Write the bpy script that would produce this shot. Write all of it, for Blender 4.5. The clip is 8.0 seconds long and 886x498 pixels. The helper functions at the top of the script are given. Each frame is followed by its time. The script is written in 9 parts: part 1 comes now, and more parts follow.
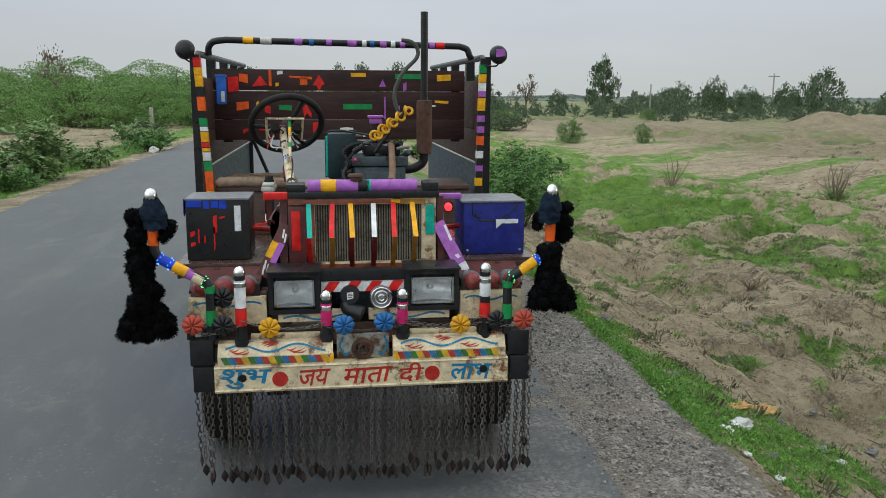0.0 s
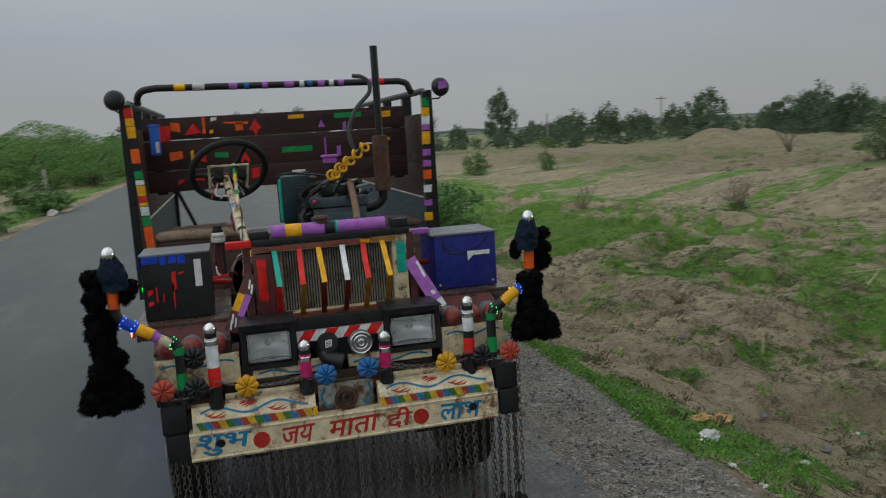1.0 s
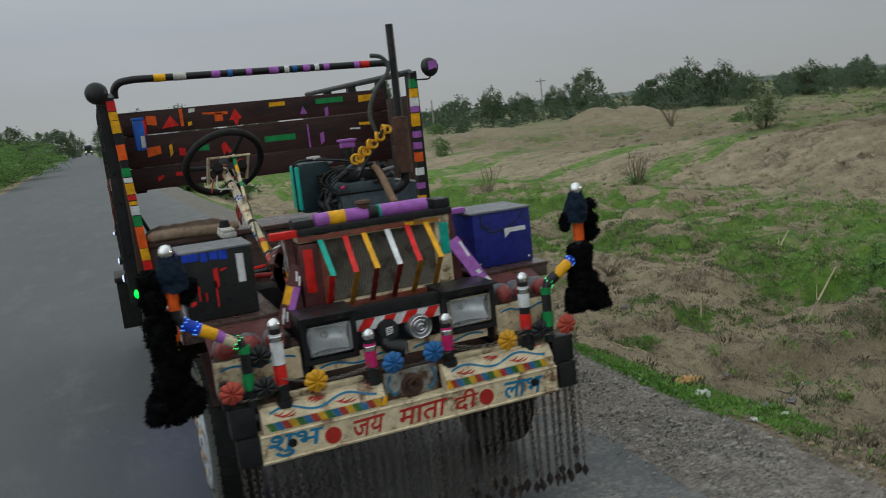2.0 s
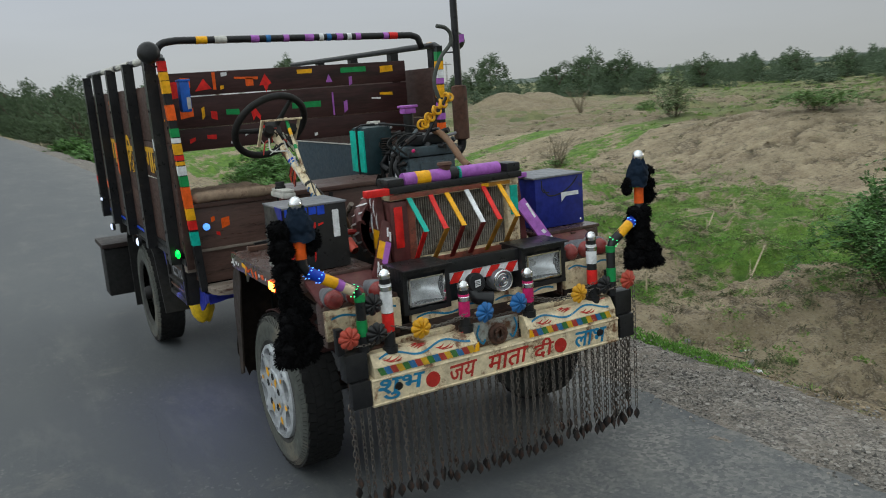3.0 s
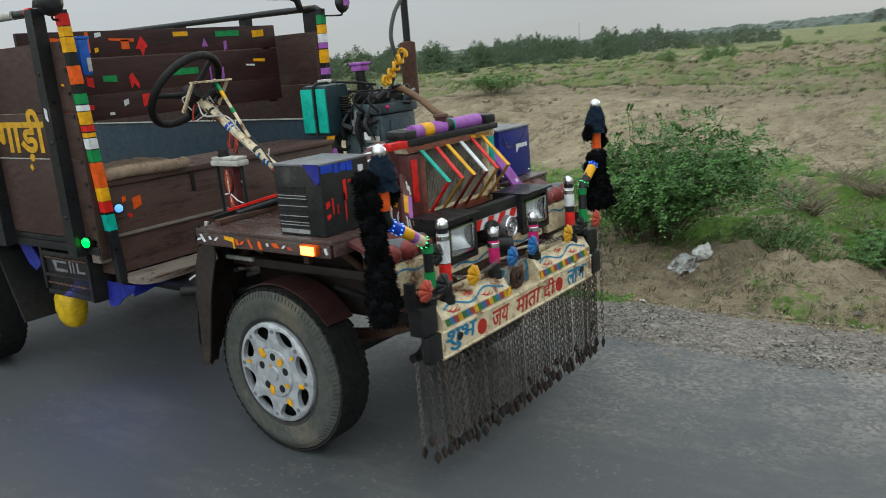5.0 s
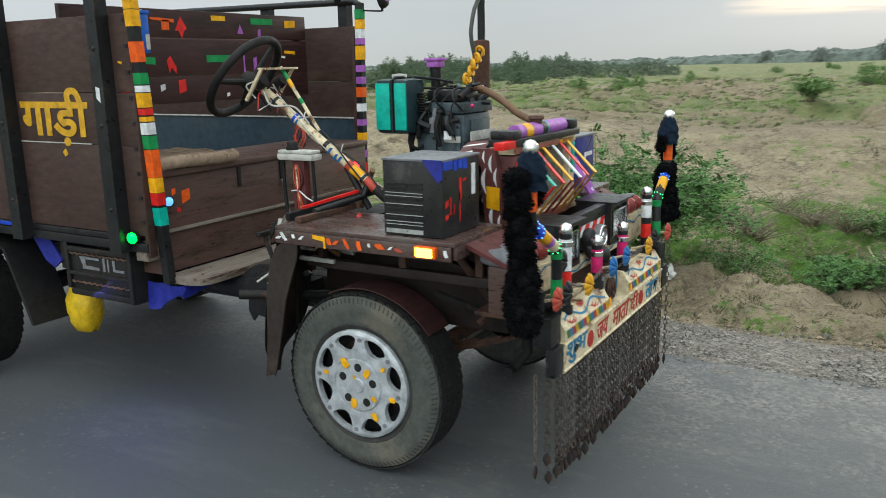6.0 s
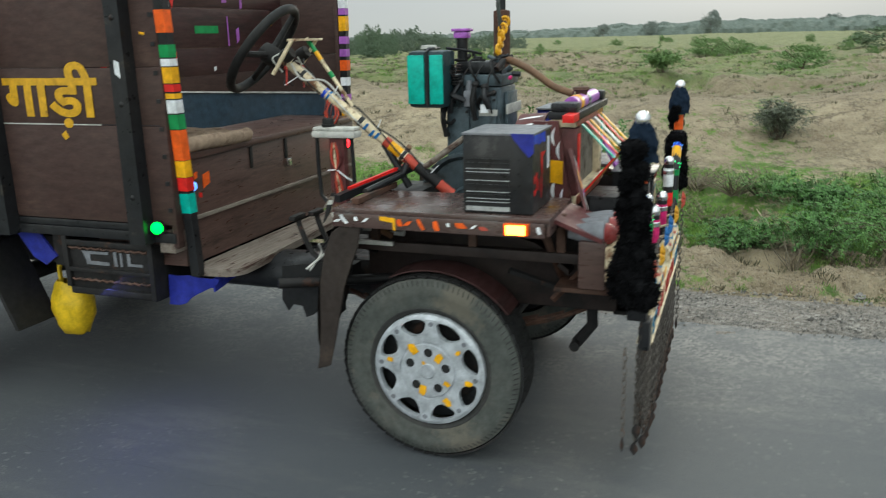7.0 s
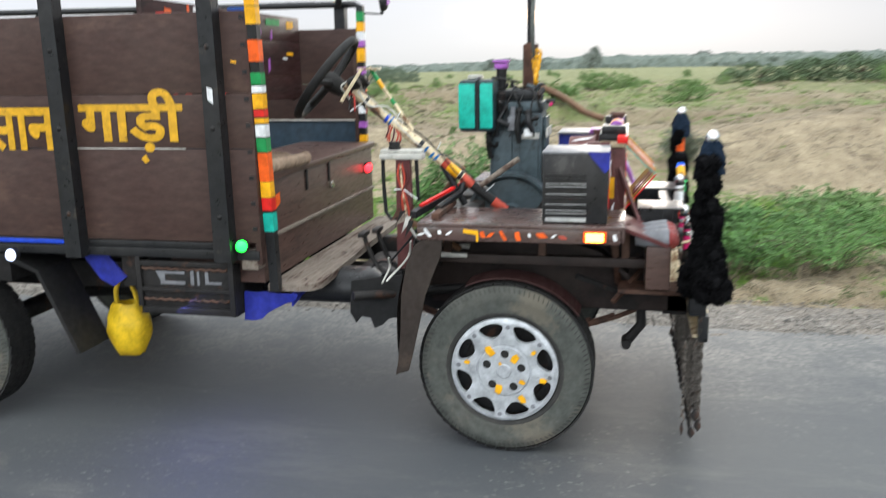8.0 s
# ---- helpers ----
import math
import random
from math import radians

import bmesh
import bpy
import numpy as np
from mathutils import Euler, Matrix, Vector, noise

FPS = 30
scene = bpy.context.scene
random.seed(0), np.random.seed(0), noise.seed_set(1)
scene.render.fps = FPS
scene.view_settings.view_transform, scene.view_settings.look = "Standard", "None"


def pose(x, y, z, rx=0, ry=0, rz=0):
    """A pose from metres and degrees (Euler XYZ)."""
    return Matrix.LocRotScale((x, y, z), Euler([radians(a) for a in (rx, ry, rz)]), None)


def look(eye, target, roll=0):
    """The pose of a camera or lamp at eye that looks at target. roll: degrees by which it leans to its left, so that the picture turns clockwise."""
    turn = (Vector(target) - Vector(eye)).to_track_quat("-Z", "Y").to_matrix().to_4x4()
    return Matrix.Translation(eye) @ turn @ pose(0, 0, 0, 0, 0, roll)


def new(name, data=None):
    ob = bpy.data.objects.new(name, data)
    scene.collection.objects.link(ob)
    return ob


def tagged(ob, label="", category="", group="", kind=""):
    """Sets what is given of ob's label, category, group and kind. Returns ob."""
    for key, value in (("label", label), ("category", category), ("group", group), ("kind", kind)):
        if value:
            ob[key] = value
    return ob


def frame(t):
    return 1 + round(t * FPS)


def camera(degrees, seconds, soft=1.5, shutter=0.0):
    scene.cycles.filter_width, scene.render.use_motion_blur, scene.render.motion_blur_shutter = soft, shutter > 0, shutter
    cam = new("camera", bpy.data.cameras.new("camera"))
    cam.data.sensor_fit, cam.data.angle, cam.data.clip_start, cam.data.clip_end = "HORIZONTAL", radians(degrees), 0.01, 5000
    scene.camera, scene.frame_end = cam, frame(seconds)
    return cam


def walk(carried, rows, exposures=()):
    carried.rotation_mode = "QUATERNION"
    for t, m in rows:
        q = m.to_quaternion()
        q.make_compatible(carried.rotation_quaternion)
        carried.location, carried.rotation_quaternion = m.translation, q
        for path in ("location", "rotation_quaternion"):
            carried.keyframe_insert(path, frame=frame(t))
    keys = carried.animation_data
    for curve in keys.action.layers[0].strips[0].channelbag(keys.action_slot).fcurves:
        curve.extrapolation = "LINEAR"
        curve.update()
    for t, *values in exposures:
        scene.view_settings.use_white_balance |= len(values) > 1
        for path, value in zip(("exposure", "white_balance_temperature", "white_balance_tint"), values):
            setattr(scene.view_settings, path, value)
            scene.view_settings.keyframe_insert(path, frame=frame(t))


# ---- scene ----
cam = camera(56.5, 8.0, soft=0.9, shutter=0.5)
PATH = [
    (0, (-0.138, -3.21, 1.662), (0.13, -1.263, 1.294), 0.3),
    (0.5, (-0.16, -3.147, 1.628), (0.152, -1.202, 1.285), -0.7),
    (1, (-0.379, -3.045, 1.639), (0.106, -1.126, 1.356), -3.5),
    (1.2, (-0.468, -3.039, 1.648), (0.087, -1.138, 1.373), -3.6),
    (2.3, (-1.214, -2.739, 1.641), (-0.428, -0.933, 1.295), -6.7),
    (2.5, (-1.381, -2.748, 1.642), (-0.556, -0.96, 1.294), -6.5),
    (3, (-1.742, -2.679, 1.65), (-0.796, -0.96, 1.257), -4.2),
    (3.5, (-2.063, -2.476, 1.655), (-0.975, -0.85, 1.242), -2.7),
    (4, (-2.461, -2.311, 1.625), (-1.186, -0.844, 1.153), -3.8),
    (4.2, (-2.588, -2.228, 1.63), (-1.242, -0.833, 1.137), -4.7),
    (5.3, (-2.903, -1.526, 1.56), (-1.316, -0.394, 1.116), -3.8),
    (5.5, (-2.972, -1.381, 1.55), (-1.36, -0.281, 1.113), -3.2),
    (6, (-3.11, -0.997, 1.534), (-1.427, -0.009, 1.096), -1.2),
    (6.5, (-3.192, -0.607, 1.543), (-1.422, 0.21, 1.096), -0.2),
    (7, (-3.347, -0.246, 1.538), (-1.529, 0.418, 1.034), -1.3),
    (7.5, (-3.473, 0.094, 1.473), (-1.646, 0.711, 0.942), -1.7),
    (8, (-3.803, 0.332, 1.536), (-1.897, 0.754, 1.103), -1.0),
]
walk(cam, [(t, look(eye, target, roll)) for t, eye, target, roll in PATH], [(0.0, -0.28, 6430, 7), (0.5, -0.25, 6430, 7), (1.0, -0.99, 6430, 7), (2.5, -0.78, 6450, 6), (3.0, -0.54, 6450, 6), (3.5, -0.16, 6450, 7), (4.0, -0.26, 6450, 5), (5.5, -0.31, 6440, 5), (6.0, -0.04, 6440, 4), (6.5, -0.13, 6440, 3), (7.0, -0.07, 6430, 2), (7.5, 0.50, 6450, 7), (8.0, 0.5, 6450, 10)])

# ---- world, sun, exposure ----
SUN_AZ, SUN_EL = 92.0, 9.0
world = bpy.data.worlds.new("evening_sky")
scene.world = world
world.use_nodes = True
wn, wl = world.node_tree.nodes, world.node_tree.links
wn.clear()
w_out, w_bg = wn.new("ShaderNodeOutputWorld"), wn.new("ShaderNodeBackground")
w_sky = wn.new("ShaderNodeTexSky")
w_sky.sky_type = "NISHITA"
w_sky.sun_disc = False
w_sky.sun_elevation, w_sky.sun_rotation = radians(SUN_EL), radians(SUN_AZ)
w_sky.air_density, w_sky.dust_density = 1.2, 2.5
w_dim = wn.new("ShaderNodeVectorMath")
w_dim.operation = "SCALE"
w_dim.inputs["Scale"].default_value = 0.0035
w_co, w_sep = wn.new("ShaderNodeTexCoord"), wn.new("ShaderNodeSeparateXYZ")
w_ramp = wn.new("ShaderNodeValToRGB")
w_ramp.color_ramp.elements[0].position, w_ramp.color_ramp.elements[0].color = 0.0, (0.57, 0.585, 0.585, 1)
w_ramp.color_ramp.elements[1].position, w_ramp.color_ramp.elements[1].color = 1.0, (1.85, 1.97, 2.03, 1)
w_mid = w_ramp.color_ramp.elements.new(0.12)
w_mid.color = (0.575, 0.608, 0.675, 1)
w_hi = w_ramp.color_ramp.elements.new(0.4)
w_hi.color = (1.1, 1.17, 1.21, 1)
w_map = wn.new("ShaderNodeMapping")
w_map.inputs["Scale"].default_value = (1.0, 1.0, 5.0)
w_noise = wn.new("ShaderNodeTexNoise")
w_noise.inputs["Scale"].default_value, w_noise.inputs["Detail"].default_value = 1.6, 5.0
w_nr = wn.new("ShaderNodeMapRange")
w_nr.inputs["From Min"].default_value, w_nr.inputs["From Max"].default_value = 0.35, 0.7
w_nr.inputs["To Min"].default_value, w_nr.inputs["To Max"].default_value = 0.94, 1.06
w_mul = wn.new("ShaderNodeVectorMath")
w_mul.operation = "SCALE"
w_add = wn.new("ShaderNodeVectorMath")
w_add.operation = "ADD"
w_grey = wn.new("ShaderNodeHueSaturation")
w_grey.inputs["Saturation"].default_value = 0.35
wl.new(w_sky.outputs[0], w_grey.inputs["Color"])
wl.new(w_grey.outputs[0], w_dim.inputs[0])
wl.new(w_co.outputs["Generated"], w_sep.inputs[0])
wl.new(w_sep.outputs["Z"], w_ramp.inputs[0])
wl.new(w_co.outputs["Generated"], w_map.inputs[0])
wl.new(w_map.outputs[0], w_noise.inputs["Vector"])
wl.new(w_noise.outputs[0], w_nr.inputs["Value"])
# sky leaned brighter toward -x; this also lights the cart's near side
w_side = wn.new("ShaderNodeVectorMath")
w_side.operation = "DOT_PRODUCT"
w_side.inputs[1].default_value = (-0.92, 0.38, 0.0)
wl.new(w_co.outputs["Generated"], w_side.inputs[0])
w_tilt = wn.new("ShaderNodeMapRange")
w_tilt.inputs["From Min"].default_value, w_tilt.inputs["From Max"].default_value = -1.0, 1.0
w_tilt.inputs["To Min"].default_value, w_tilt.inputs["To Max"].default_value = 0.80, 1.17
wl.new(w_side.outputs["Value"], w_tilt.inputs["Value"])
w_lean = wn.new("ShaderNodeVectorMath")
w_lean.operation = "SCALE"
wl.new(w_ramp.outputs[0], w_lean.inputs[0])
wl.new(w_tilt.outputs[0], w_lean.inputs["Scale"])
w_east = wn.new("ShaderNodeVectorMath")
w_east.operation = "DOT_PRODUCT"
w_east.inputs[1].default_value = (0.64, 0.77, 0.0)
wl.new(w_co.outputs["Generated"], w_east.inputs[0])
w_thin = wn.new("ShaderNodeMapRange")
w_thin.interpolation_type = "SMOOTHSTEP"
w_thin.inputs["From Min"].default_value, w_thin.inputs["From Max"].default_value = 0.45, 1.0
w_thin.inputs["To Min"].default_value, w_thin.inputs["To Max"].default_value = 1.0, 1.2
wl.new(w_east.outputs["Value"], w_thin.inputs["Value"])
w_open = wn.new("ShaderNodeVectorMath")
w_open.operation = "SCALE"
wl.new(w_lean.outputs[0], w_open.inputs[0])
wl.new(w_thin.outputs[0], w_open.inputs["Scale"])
# extra brightness added to the unseen sky behind the camera, lighting the cart
w_behind = wn.new("ShaderNodeVectorMath")
w_behind.operation = "DOT_PRODUCT"
w_behind.inputs[1].default_value = (-0.97, -0.24, 0.0)
wl.new(w_co.outputs["Generated"], w_behind.inputs[0])
w_fill = wn.new("ShaderNodeMapRange")
w_fill.interpolation_type = "SMOOTHSTEP"
w_fill.inputs["From Min"].default_value, w_fill.inputs["From Max"].default_value = 0.15, 1.0
w_fill.inputs["To Min"].default_value, w_fill.inputs["To Max"].default_value = 1.0, 1.75
wl.new(w_behind.outputs["Value"], w_fill.inputs["Value"])
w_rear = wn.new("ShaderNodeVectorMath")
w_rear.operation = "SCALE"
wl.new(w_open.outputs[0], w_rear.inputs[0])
wl.new(w_fill.outputs[0], w_rear.inputs["Scale"])
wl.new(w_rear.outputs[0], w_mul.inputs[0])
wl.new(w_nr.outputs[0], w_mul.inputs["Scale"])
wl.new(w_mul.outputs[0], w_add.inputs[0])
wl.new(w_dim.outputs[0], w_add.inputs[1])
# sunset streaks low over the far fields
w_dot = wn.new("ShaderNodeVectorMath")
w_dot.operation = "DOT_PRODUCT"
w_dot.inputs[1].default_value = (0.9965, 0.0609, 0.0567)
wl.new(w_co.outputs["Generated"], w_dot.inputs[0])
w_near = wn.new("ShaderNodeMapRange")
w_near.inputs["From Min"].default_value, w_near.inputs["From Max"].default_value = 0.9885, 0.9985
wl.new(w_dot.outputs["Value"], w_near.inputs["Value"])
w_flat = wn.new("ShaderNodeMapping")
w_flat.inputs["Scale"].default_value = (3.0, 3.0, 60.0)
wl.new(w_co.outputs["Generated"], w_flat.inputs[0])
w_streak = wn.new("ShaderNodeTexNoise")
w_streak.inputs["Scale"].default_value, w_streak.inputs["Detail"].default_value = 2.2, 4.0
wl.new(w_flat.outputs[0], w_streak.inputs["Vector"])
w_cut = wn.new("ShaderNodeMapRange")
w_cut.inputs["From Min"].default_value, w_cut.inputs["From Max"].default_value = 0.3, 0.5
w_band = wn.new("ShaderNodeMapRange")
w_band.interpolation_type = "SMOOTHSTEP"
w_band.inputs["From Min"].default_value, w_band.inputs["From Max"].default_value = 0.041, 0.054
wl.new(w_sep.outputs["Z"], w_band.inputs["Value"])
w_lid = wn.new("ShaderNodeMapRange")
w_lid.interpolation_type = "SMOOTHSTEP"
w_lid.inputs["From Min"].default_value, w_lid.inputs["From Max"].default_value = 0.072, 0.055
wl.new(w_sep.outputs["Z"], w_lid.inputs["Value"])
w_slot = wn.new("ShaderNodeMath")
w_slot.operation = "MULTIPLY"
wl.new(w_band.outputs[0], w_slot.inputs[0])
wl.new(w_lid.outputs[0], w_slot.inputs[1])
wl.new(w_streak.outputs[0], w_cut.inputs["Value"])
w_both = wn.new("ShaderNodeMath")
w_both.operation = "MULTIPLY"
wl.new(w_near.outputs[0], w_both.inputs[0])
wl.new(w_cut.outputs[0], w_both.inputs[1])
w_thin = wn.new("ShaderNodeMath")
w_thin.operation = "MULTIPLY"
wl.new(w_both.outputs[0], w_thin.inputs[0])
wl.new(w_slot.outputs[0], w_thin.inputs[1])
w_warm = wn.new("ShaderNodeVectorMath")
w_warm.operation = "SCALE"
w_warm.inputs[0].default_value = (0.85, 0.5, 0.2)
wl.new(w_thin.outputs[0], w_warm.inputs["Scale"])
w_sum = wn.new("ShaderNodeVectorMath")
w_sum.operation = "ADD"
wl.new(w_add.outputs[0], w_sum.inputs[0])
wl.new(w_warm.outputs[0], w_sum.inputs[1])
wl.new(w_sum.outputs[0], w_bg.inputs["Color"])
w_bg.inputs["Strength"].default_value = 1.0
wl.new(w_bg.outputs[0], w_out.inputs[0])

sun = new("sun", bpy.data.lights.new("sun", "SUN"))
sun.data.energy, sun.data.angle, sun.data.color = 0.6, radians(14), (1.0, 0.9, 0.79)
sun_way = Vector((math.sin(radians(SUN_AZ)) * math.cos(radians(SUN_EL)), math.cos(radians(SUN_AZ)) * math.cos(radians(SUN_EL)), math.sin(radians(SUN_EL))))
sun.matrix_world = look(sun_way * 50, (0, 0, 0))

# ---- materials ----
def node_mat(name):
    m = bpy.data.materials.new(name)
    m.use_nodes = True
    return m, m.node_tree.nodes, m.node_tree.links, m.node_tree.nodes["Principled BSDF"]


def noise_node(n, l, scale, detail=4.0, rough=0.6, coords=None):
    t = n.new("ShaderNodeTexNoise")
    t.inputs["Scale"].default_value, t.inputs["Detail"].default_value, t.inputs["Roughness"].default_value = scale, detail, rough
    if coords is None:
        coords = n.new("ShaderNodeTexCoord").outputs["Object"]
    l.new(coords, t.inputs["Vector"])
    return t.outputs[0]


def spread(n, l, value, a, b, c=0.0, d=1.0):
    r = n.new("ShaderNodeMapRange")
    for key, v in (("From Min", a), ("From Max", b), ("To Min", c), ("To Max", d)):
        r.inputs[key].default_value = v
    l.new(value, r.inputs["Value"])
    return r.outputs[0]


def mixed(n, l, fac, a, b):
    m = n.new("ShaderNodeMix")
    m.data_type = "RGBA"
    if isinstance(fac, float):
        m.inputs[0].default_value = fac
    else:
        l.new(fac, m.inputs[0])
    for slot, v in ((6, a), (7, b)):
        if isinstance(v, tuple):
            m.inputs[slot].default_value = (*v[:3], 1)
        else:
            l.new(v, m.inputs[slot])
    return m.outputs[2]


def bumped(n, l, bsdf, value, strength, distance=0.002):
    b = n.new("ShaderNodeBump")
    b.inputs["Strength"].default_value, b.inputs["Distance"].default_value = strength, distance
    l.new(value, b.inputs["Height"])
    l.new(b.outputs[0], bsdf.inputs["Normal"])


def surface(name, color, rough=0.6, metal=0.0, wear=None, wear_amount=0.35, wear_scale=9.0, dust=0.25, bump=0.25, stretch=(1, 1, 1), random=0.0):
    """Paint, metal, wood or rubber: a base colour, patches of wear, a film of dust and a fine relief."""
    m, n, l, s = node_mat(name)
    mapping = n.new("ShaderNodeMapping")
    mapping.inputs["Scale"].default_value = stretch
    l.new(n.new("ShaderNodeTexCoord").outputs["Object"], mapping.inputs[0])
    co = mapping.outputs[0]
    dark = tuple(c * 0.72 for c in color)
    light = tuple(min(1, c * 1.22 + 0.004) for c in color)
    base = mixed(n, l, spread(n, l, noise_node(n, l, 23, 6, 0.7, co), 0.35, 0.68), dark, light)
    if wear:
        f = spread(n, l, noise_node(n, l, wear_scale, 7, 0.72, co), 0.66 - 0.3 * wear_amount, 0.72 - 0.22 * wear_amount)
        base = mixed(n, l, f, base, wear)
    if dust:
        f = spread(n, l, noise_node(n, l, 3.1, 5, 0.6), 0.44, 0.76, 0.0, dust * 0.72)
        base = mixed(n, l, f, base, (0.26, 0.22, 0.18))
    if random:
        info = n.new("ShaderNodeObjectInfo")
        hsv = n.new("ShaderNodeHueSaturation")
        l.new(spread(n, l, info.outputs["Random"], 0, 1, 1 - random, 1 + random), hsv.inputs["Value"])
        l.new(base, hsv.inputs["Color"])
        base = hsv.outputs[0]
    l.new(base, s.inputs["Base Color"])
    l.new(spread(n, l, noise_node(n, l, 31, 4, 0.6, co), 0.3, 0.7, max(0.04, rough - 0.12), min(1, rough + 0.12)), s.inputs["Roughness"])
    s.inputs["Metallic"].default_value = metal
    s.inputs["Specular IOR Level"].default_value = 0.3
    if bump:
        bumped(n, l, s, noise_node(n, l, 70, 5, 0.6, co), bump)
    return m


def glow(name, color, strength):
    m, n, l, s = node_mat(name)
    s.inputs["Base Color"].default_value = (*color, 1)
    s.inputs["Emission Color"].default_value = (*color, 1)
    s.inputs["Emission Strength"].default_value = strength
    s.inputs["Roughness"].default_value = 0.3
    return m


RUST = (0.13, 0.055, 0.028)
M = {}
M["black"] = surface("black_paint", (0.012, 0.0125, 0.014), 0.36, wear=(0.045, 0.038, 0.032), wear_amount=0.18, dust=0.05)
M["iron"] = surface("dark_iron", (0.014, 0.013, 0.013), 0.6, 0.2, wear=(0.06, 0.03, 0.02), wear_amount=0.3, dust=0.06)
M["chain"] = surface("chain_iron", (0.105, 0.092, 0.08), 0.45, 0.45, wear=RUST, wear_amount=0.3, wear_scale=14, dust=0.15, random=0.4)
M["rust"] = surface("rusty_iron", (0.085, 0.04, 0.026), 0.75, 0.1, wear=(0.03, 0.018, 0.014), wear_amount=0.5, dust=0.3)
M["brown"] = surface("red_brown_paint", (0.083, 0.046, 0.037), 0.36, wear=(0.03, 0.016, 0.013), wear_amount=0.4, wear_scale=5, dust=0.07, stretch=(0.35, 0.35, 2.2), random=0.12)
M["brown_wall"] = surface("red_brown_sheet_paint", (0.047, 0.0235, 0.0185), 0.6, wear=(0.075, 0.042, 0.032), wear_amount=0.3, wear_scale=3, dust=0.07, stretch=(1, 0.5, 1.6), random=0.08)
M["plum"] = surface("dark_plum_paint", (0.042, 0.0155, 0.0145), 0.5, wear=(0.020, 0.010, 0.009), wear_amount=0.4, wear_scale=5, dust=0.04, stretch=(0.35, 0.35, 2.2), random=0.15)
# darker brown than the plum, for parts below the plates and the rear shelf
M["under"] = surface("dark_underparts_paint", (0.022, 0.013, 0.011), 0.6, wear=(0.012, 0.009, 0.008), wear_amount=0.5, dust=0.12)
M["terracotta"] = surface("terracotta_paint", (0.24, 0.065, 0.04), 0.5, wear=(0.09, 0.035, 0.025), wear_amount=0.4, wear_scale=12, dust=0.2)
M["plate"] = surface("worn_plate_paint", (0.072, 0.040, 0.034), 0.27, wear=(0.10, 0.085, 0.078), wear_amount=0.45, wear_scale=6, dust=0.16, stretch=(0.6, 0.35, 1.0))
M["plate"].node_tree.nodes["Principled BSDF"].inputs["Specular IOR Level"].default_value = 0.6
M["brown"].node_tree.nodes["Principled BSDF"].inputs["Specular IOR Level"].default_value = 0.42
M["maroon"] = surface("maroon_paint", (0.10, 0.026, 0.026), 0.45, wear=RUST, wear_amount=0.25)
M["wood"] = surface("worn_planks", (0.20, 0.165, 0.135), 0.8, wear=(0.06, 0.03, 0.022), wear_amount=0.5, wear_scale=6, dust=0.35, stretch=(0.4, 2.5, 2.5), bump=0.5)
M["cream"] = surface("cream_paint", (0.70, 0.585, 0.385), 0.5, wear=(0.15, 0.062, 0.026), wear_amount=0.46, wear_scale=10, dust=0.3)
M["white"] = surface("white_tape", (0.74, 0.75, 0.76), 0.45, dust=0.1)
M["red"] = surface("red_tape", (0.68, 0.016, 0.013), 0.4, dust=0.05)
M["orange"] = surface("orange_tape", (0.82, 0.11, 0.008), 0.4, dust=0.05)
M["yellow"] = surface("yellow_tape", (0.84, 0.40, 0.006), 0.4, dust=0.05)
M["green"] = surface("green_tape", (0.008, 0.25, 0.065), 0.4, dust=0.04)
M["teal"] = surface("teal_tape", (0.006, 0.40, 0.31), 0.4, dust=0.04)
M["purple"] = surface("purple_tape", (0.36, 0.11, 0.45), 0.4, dust=0.08)
M["blue"] = surface("blue_tape", (0.01, 0.055, 0.5), 0.4, dust=0.04)
M["pink"] = surface("pink_tape", (0.58, 0.015, 0.14), 0.4, dust=0.04)
M["flower_yellow"] = surface("yellow_plastic", (0.68, 0.34, 0.012), 0.45, dust=0.12)
M["flower_blue"] = surface("blue_plastic", (0.015, 0.13, 0.36), 0.45, dust=0.12)
M["coral"] = surface("coral_plastic", (0.45, 0.055, 0.03), 0.5, dust=0.2)
for key, color in (("green", (0.045, 0.17, 0.04)), ("blue", (0.03, 0.16, 0.36)), ("red", (0.40, 0.045, 0.03)), ("yellow", (0.62, 0.36, 0.02))):
    M["stripe_" + key] = surface(key + "_stripe_paint", color, 0.5, wear=(0.42, 0.34, 0.22), wear_amount=0.22, wear_scale=26, dust=0.2)
M["red_paint"] = surface("red_lettering", (0.42, 0.022, 0.014), 0.5, wear=(0.56, 0.49, 0.37), wear_amount=0.1, wear_scale=30, dust=0.15)
M["blue_paint"] = surface("blue_lettering", (0.012, 0.18, 0.34), 0.5, wear=(0.56, 0.49, 0.37), wear_amount=0.1, wear_scale=30, dust=0.15)
M["yellow_paint"] = surface("yellow_lettering", (0.62, 0.33, 0.01), 0.5, wear=(0.085, 0.035, 0.028), wear_amount=0.12, wear_scale=30, dust=0.1)
M["dark_red"] = surface("dark_red_strip", (0.17, 0.014, 0.012), 0.45, dust=0.15)
M["chrome"] = surface("chrome", (0.72, 0.72, 0.72), 0.16, 1.0, dust=0.1, bump=0.05)
M["reflector"] = surface("silvered_reflector", (0.9, 0.91, 0.92), 0.38, 0.9, dust=0.06, bump=0.0)
M["bar_silver"] = surface("bare_aluminium", (0.62, 0.63, 0.64), 0.35, 0.8, dust=0.1)
M["rubber_mid"] = surface("worn_rubber_lug", (0.032, 0.032, 0.03), 0.8, dust=0.2)
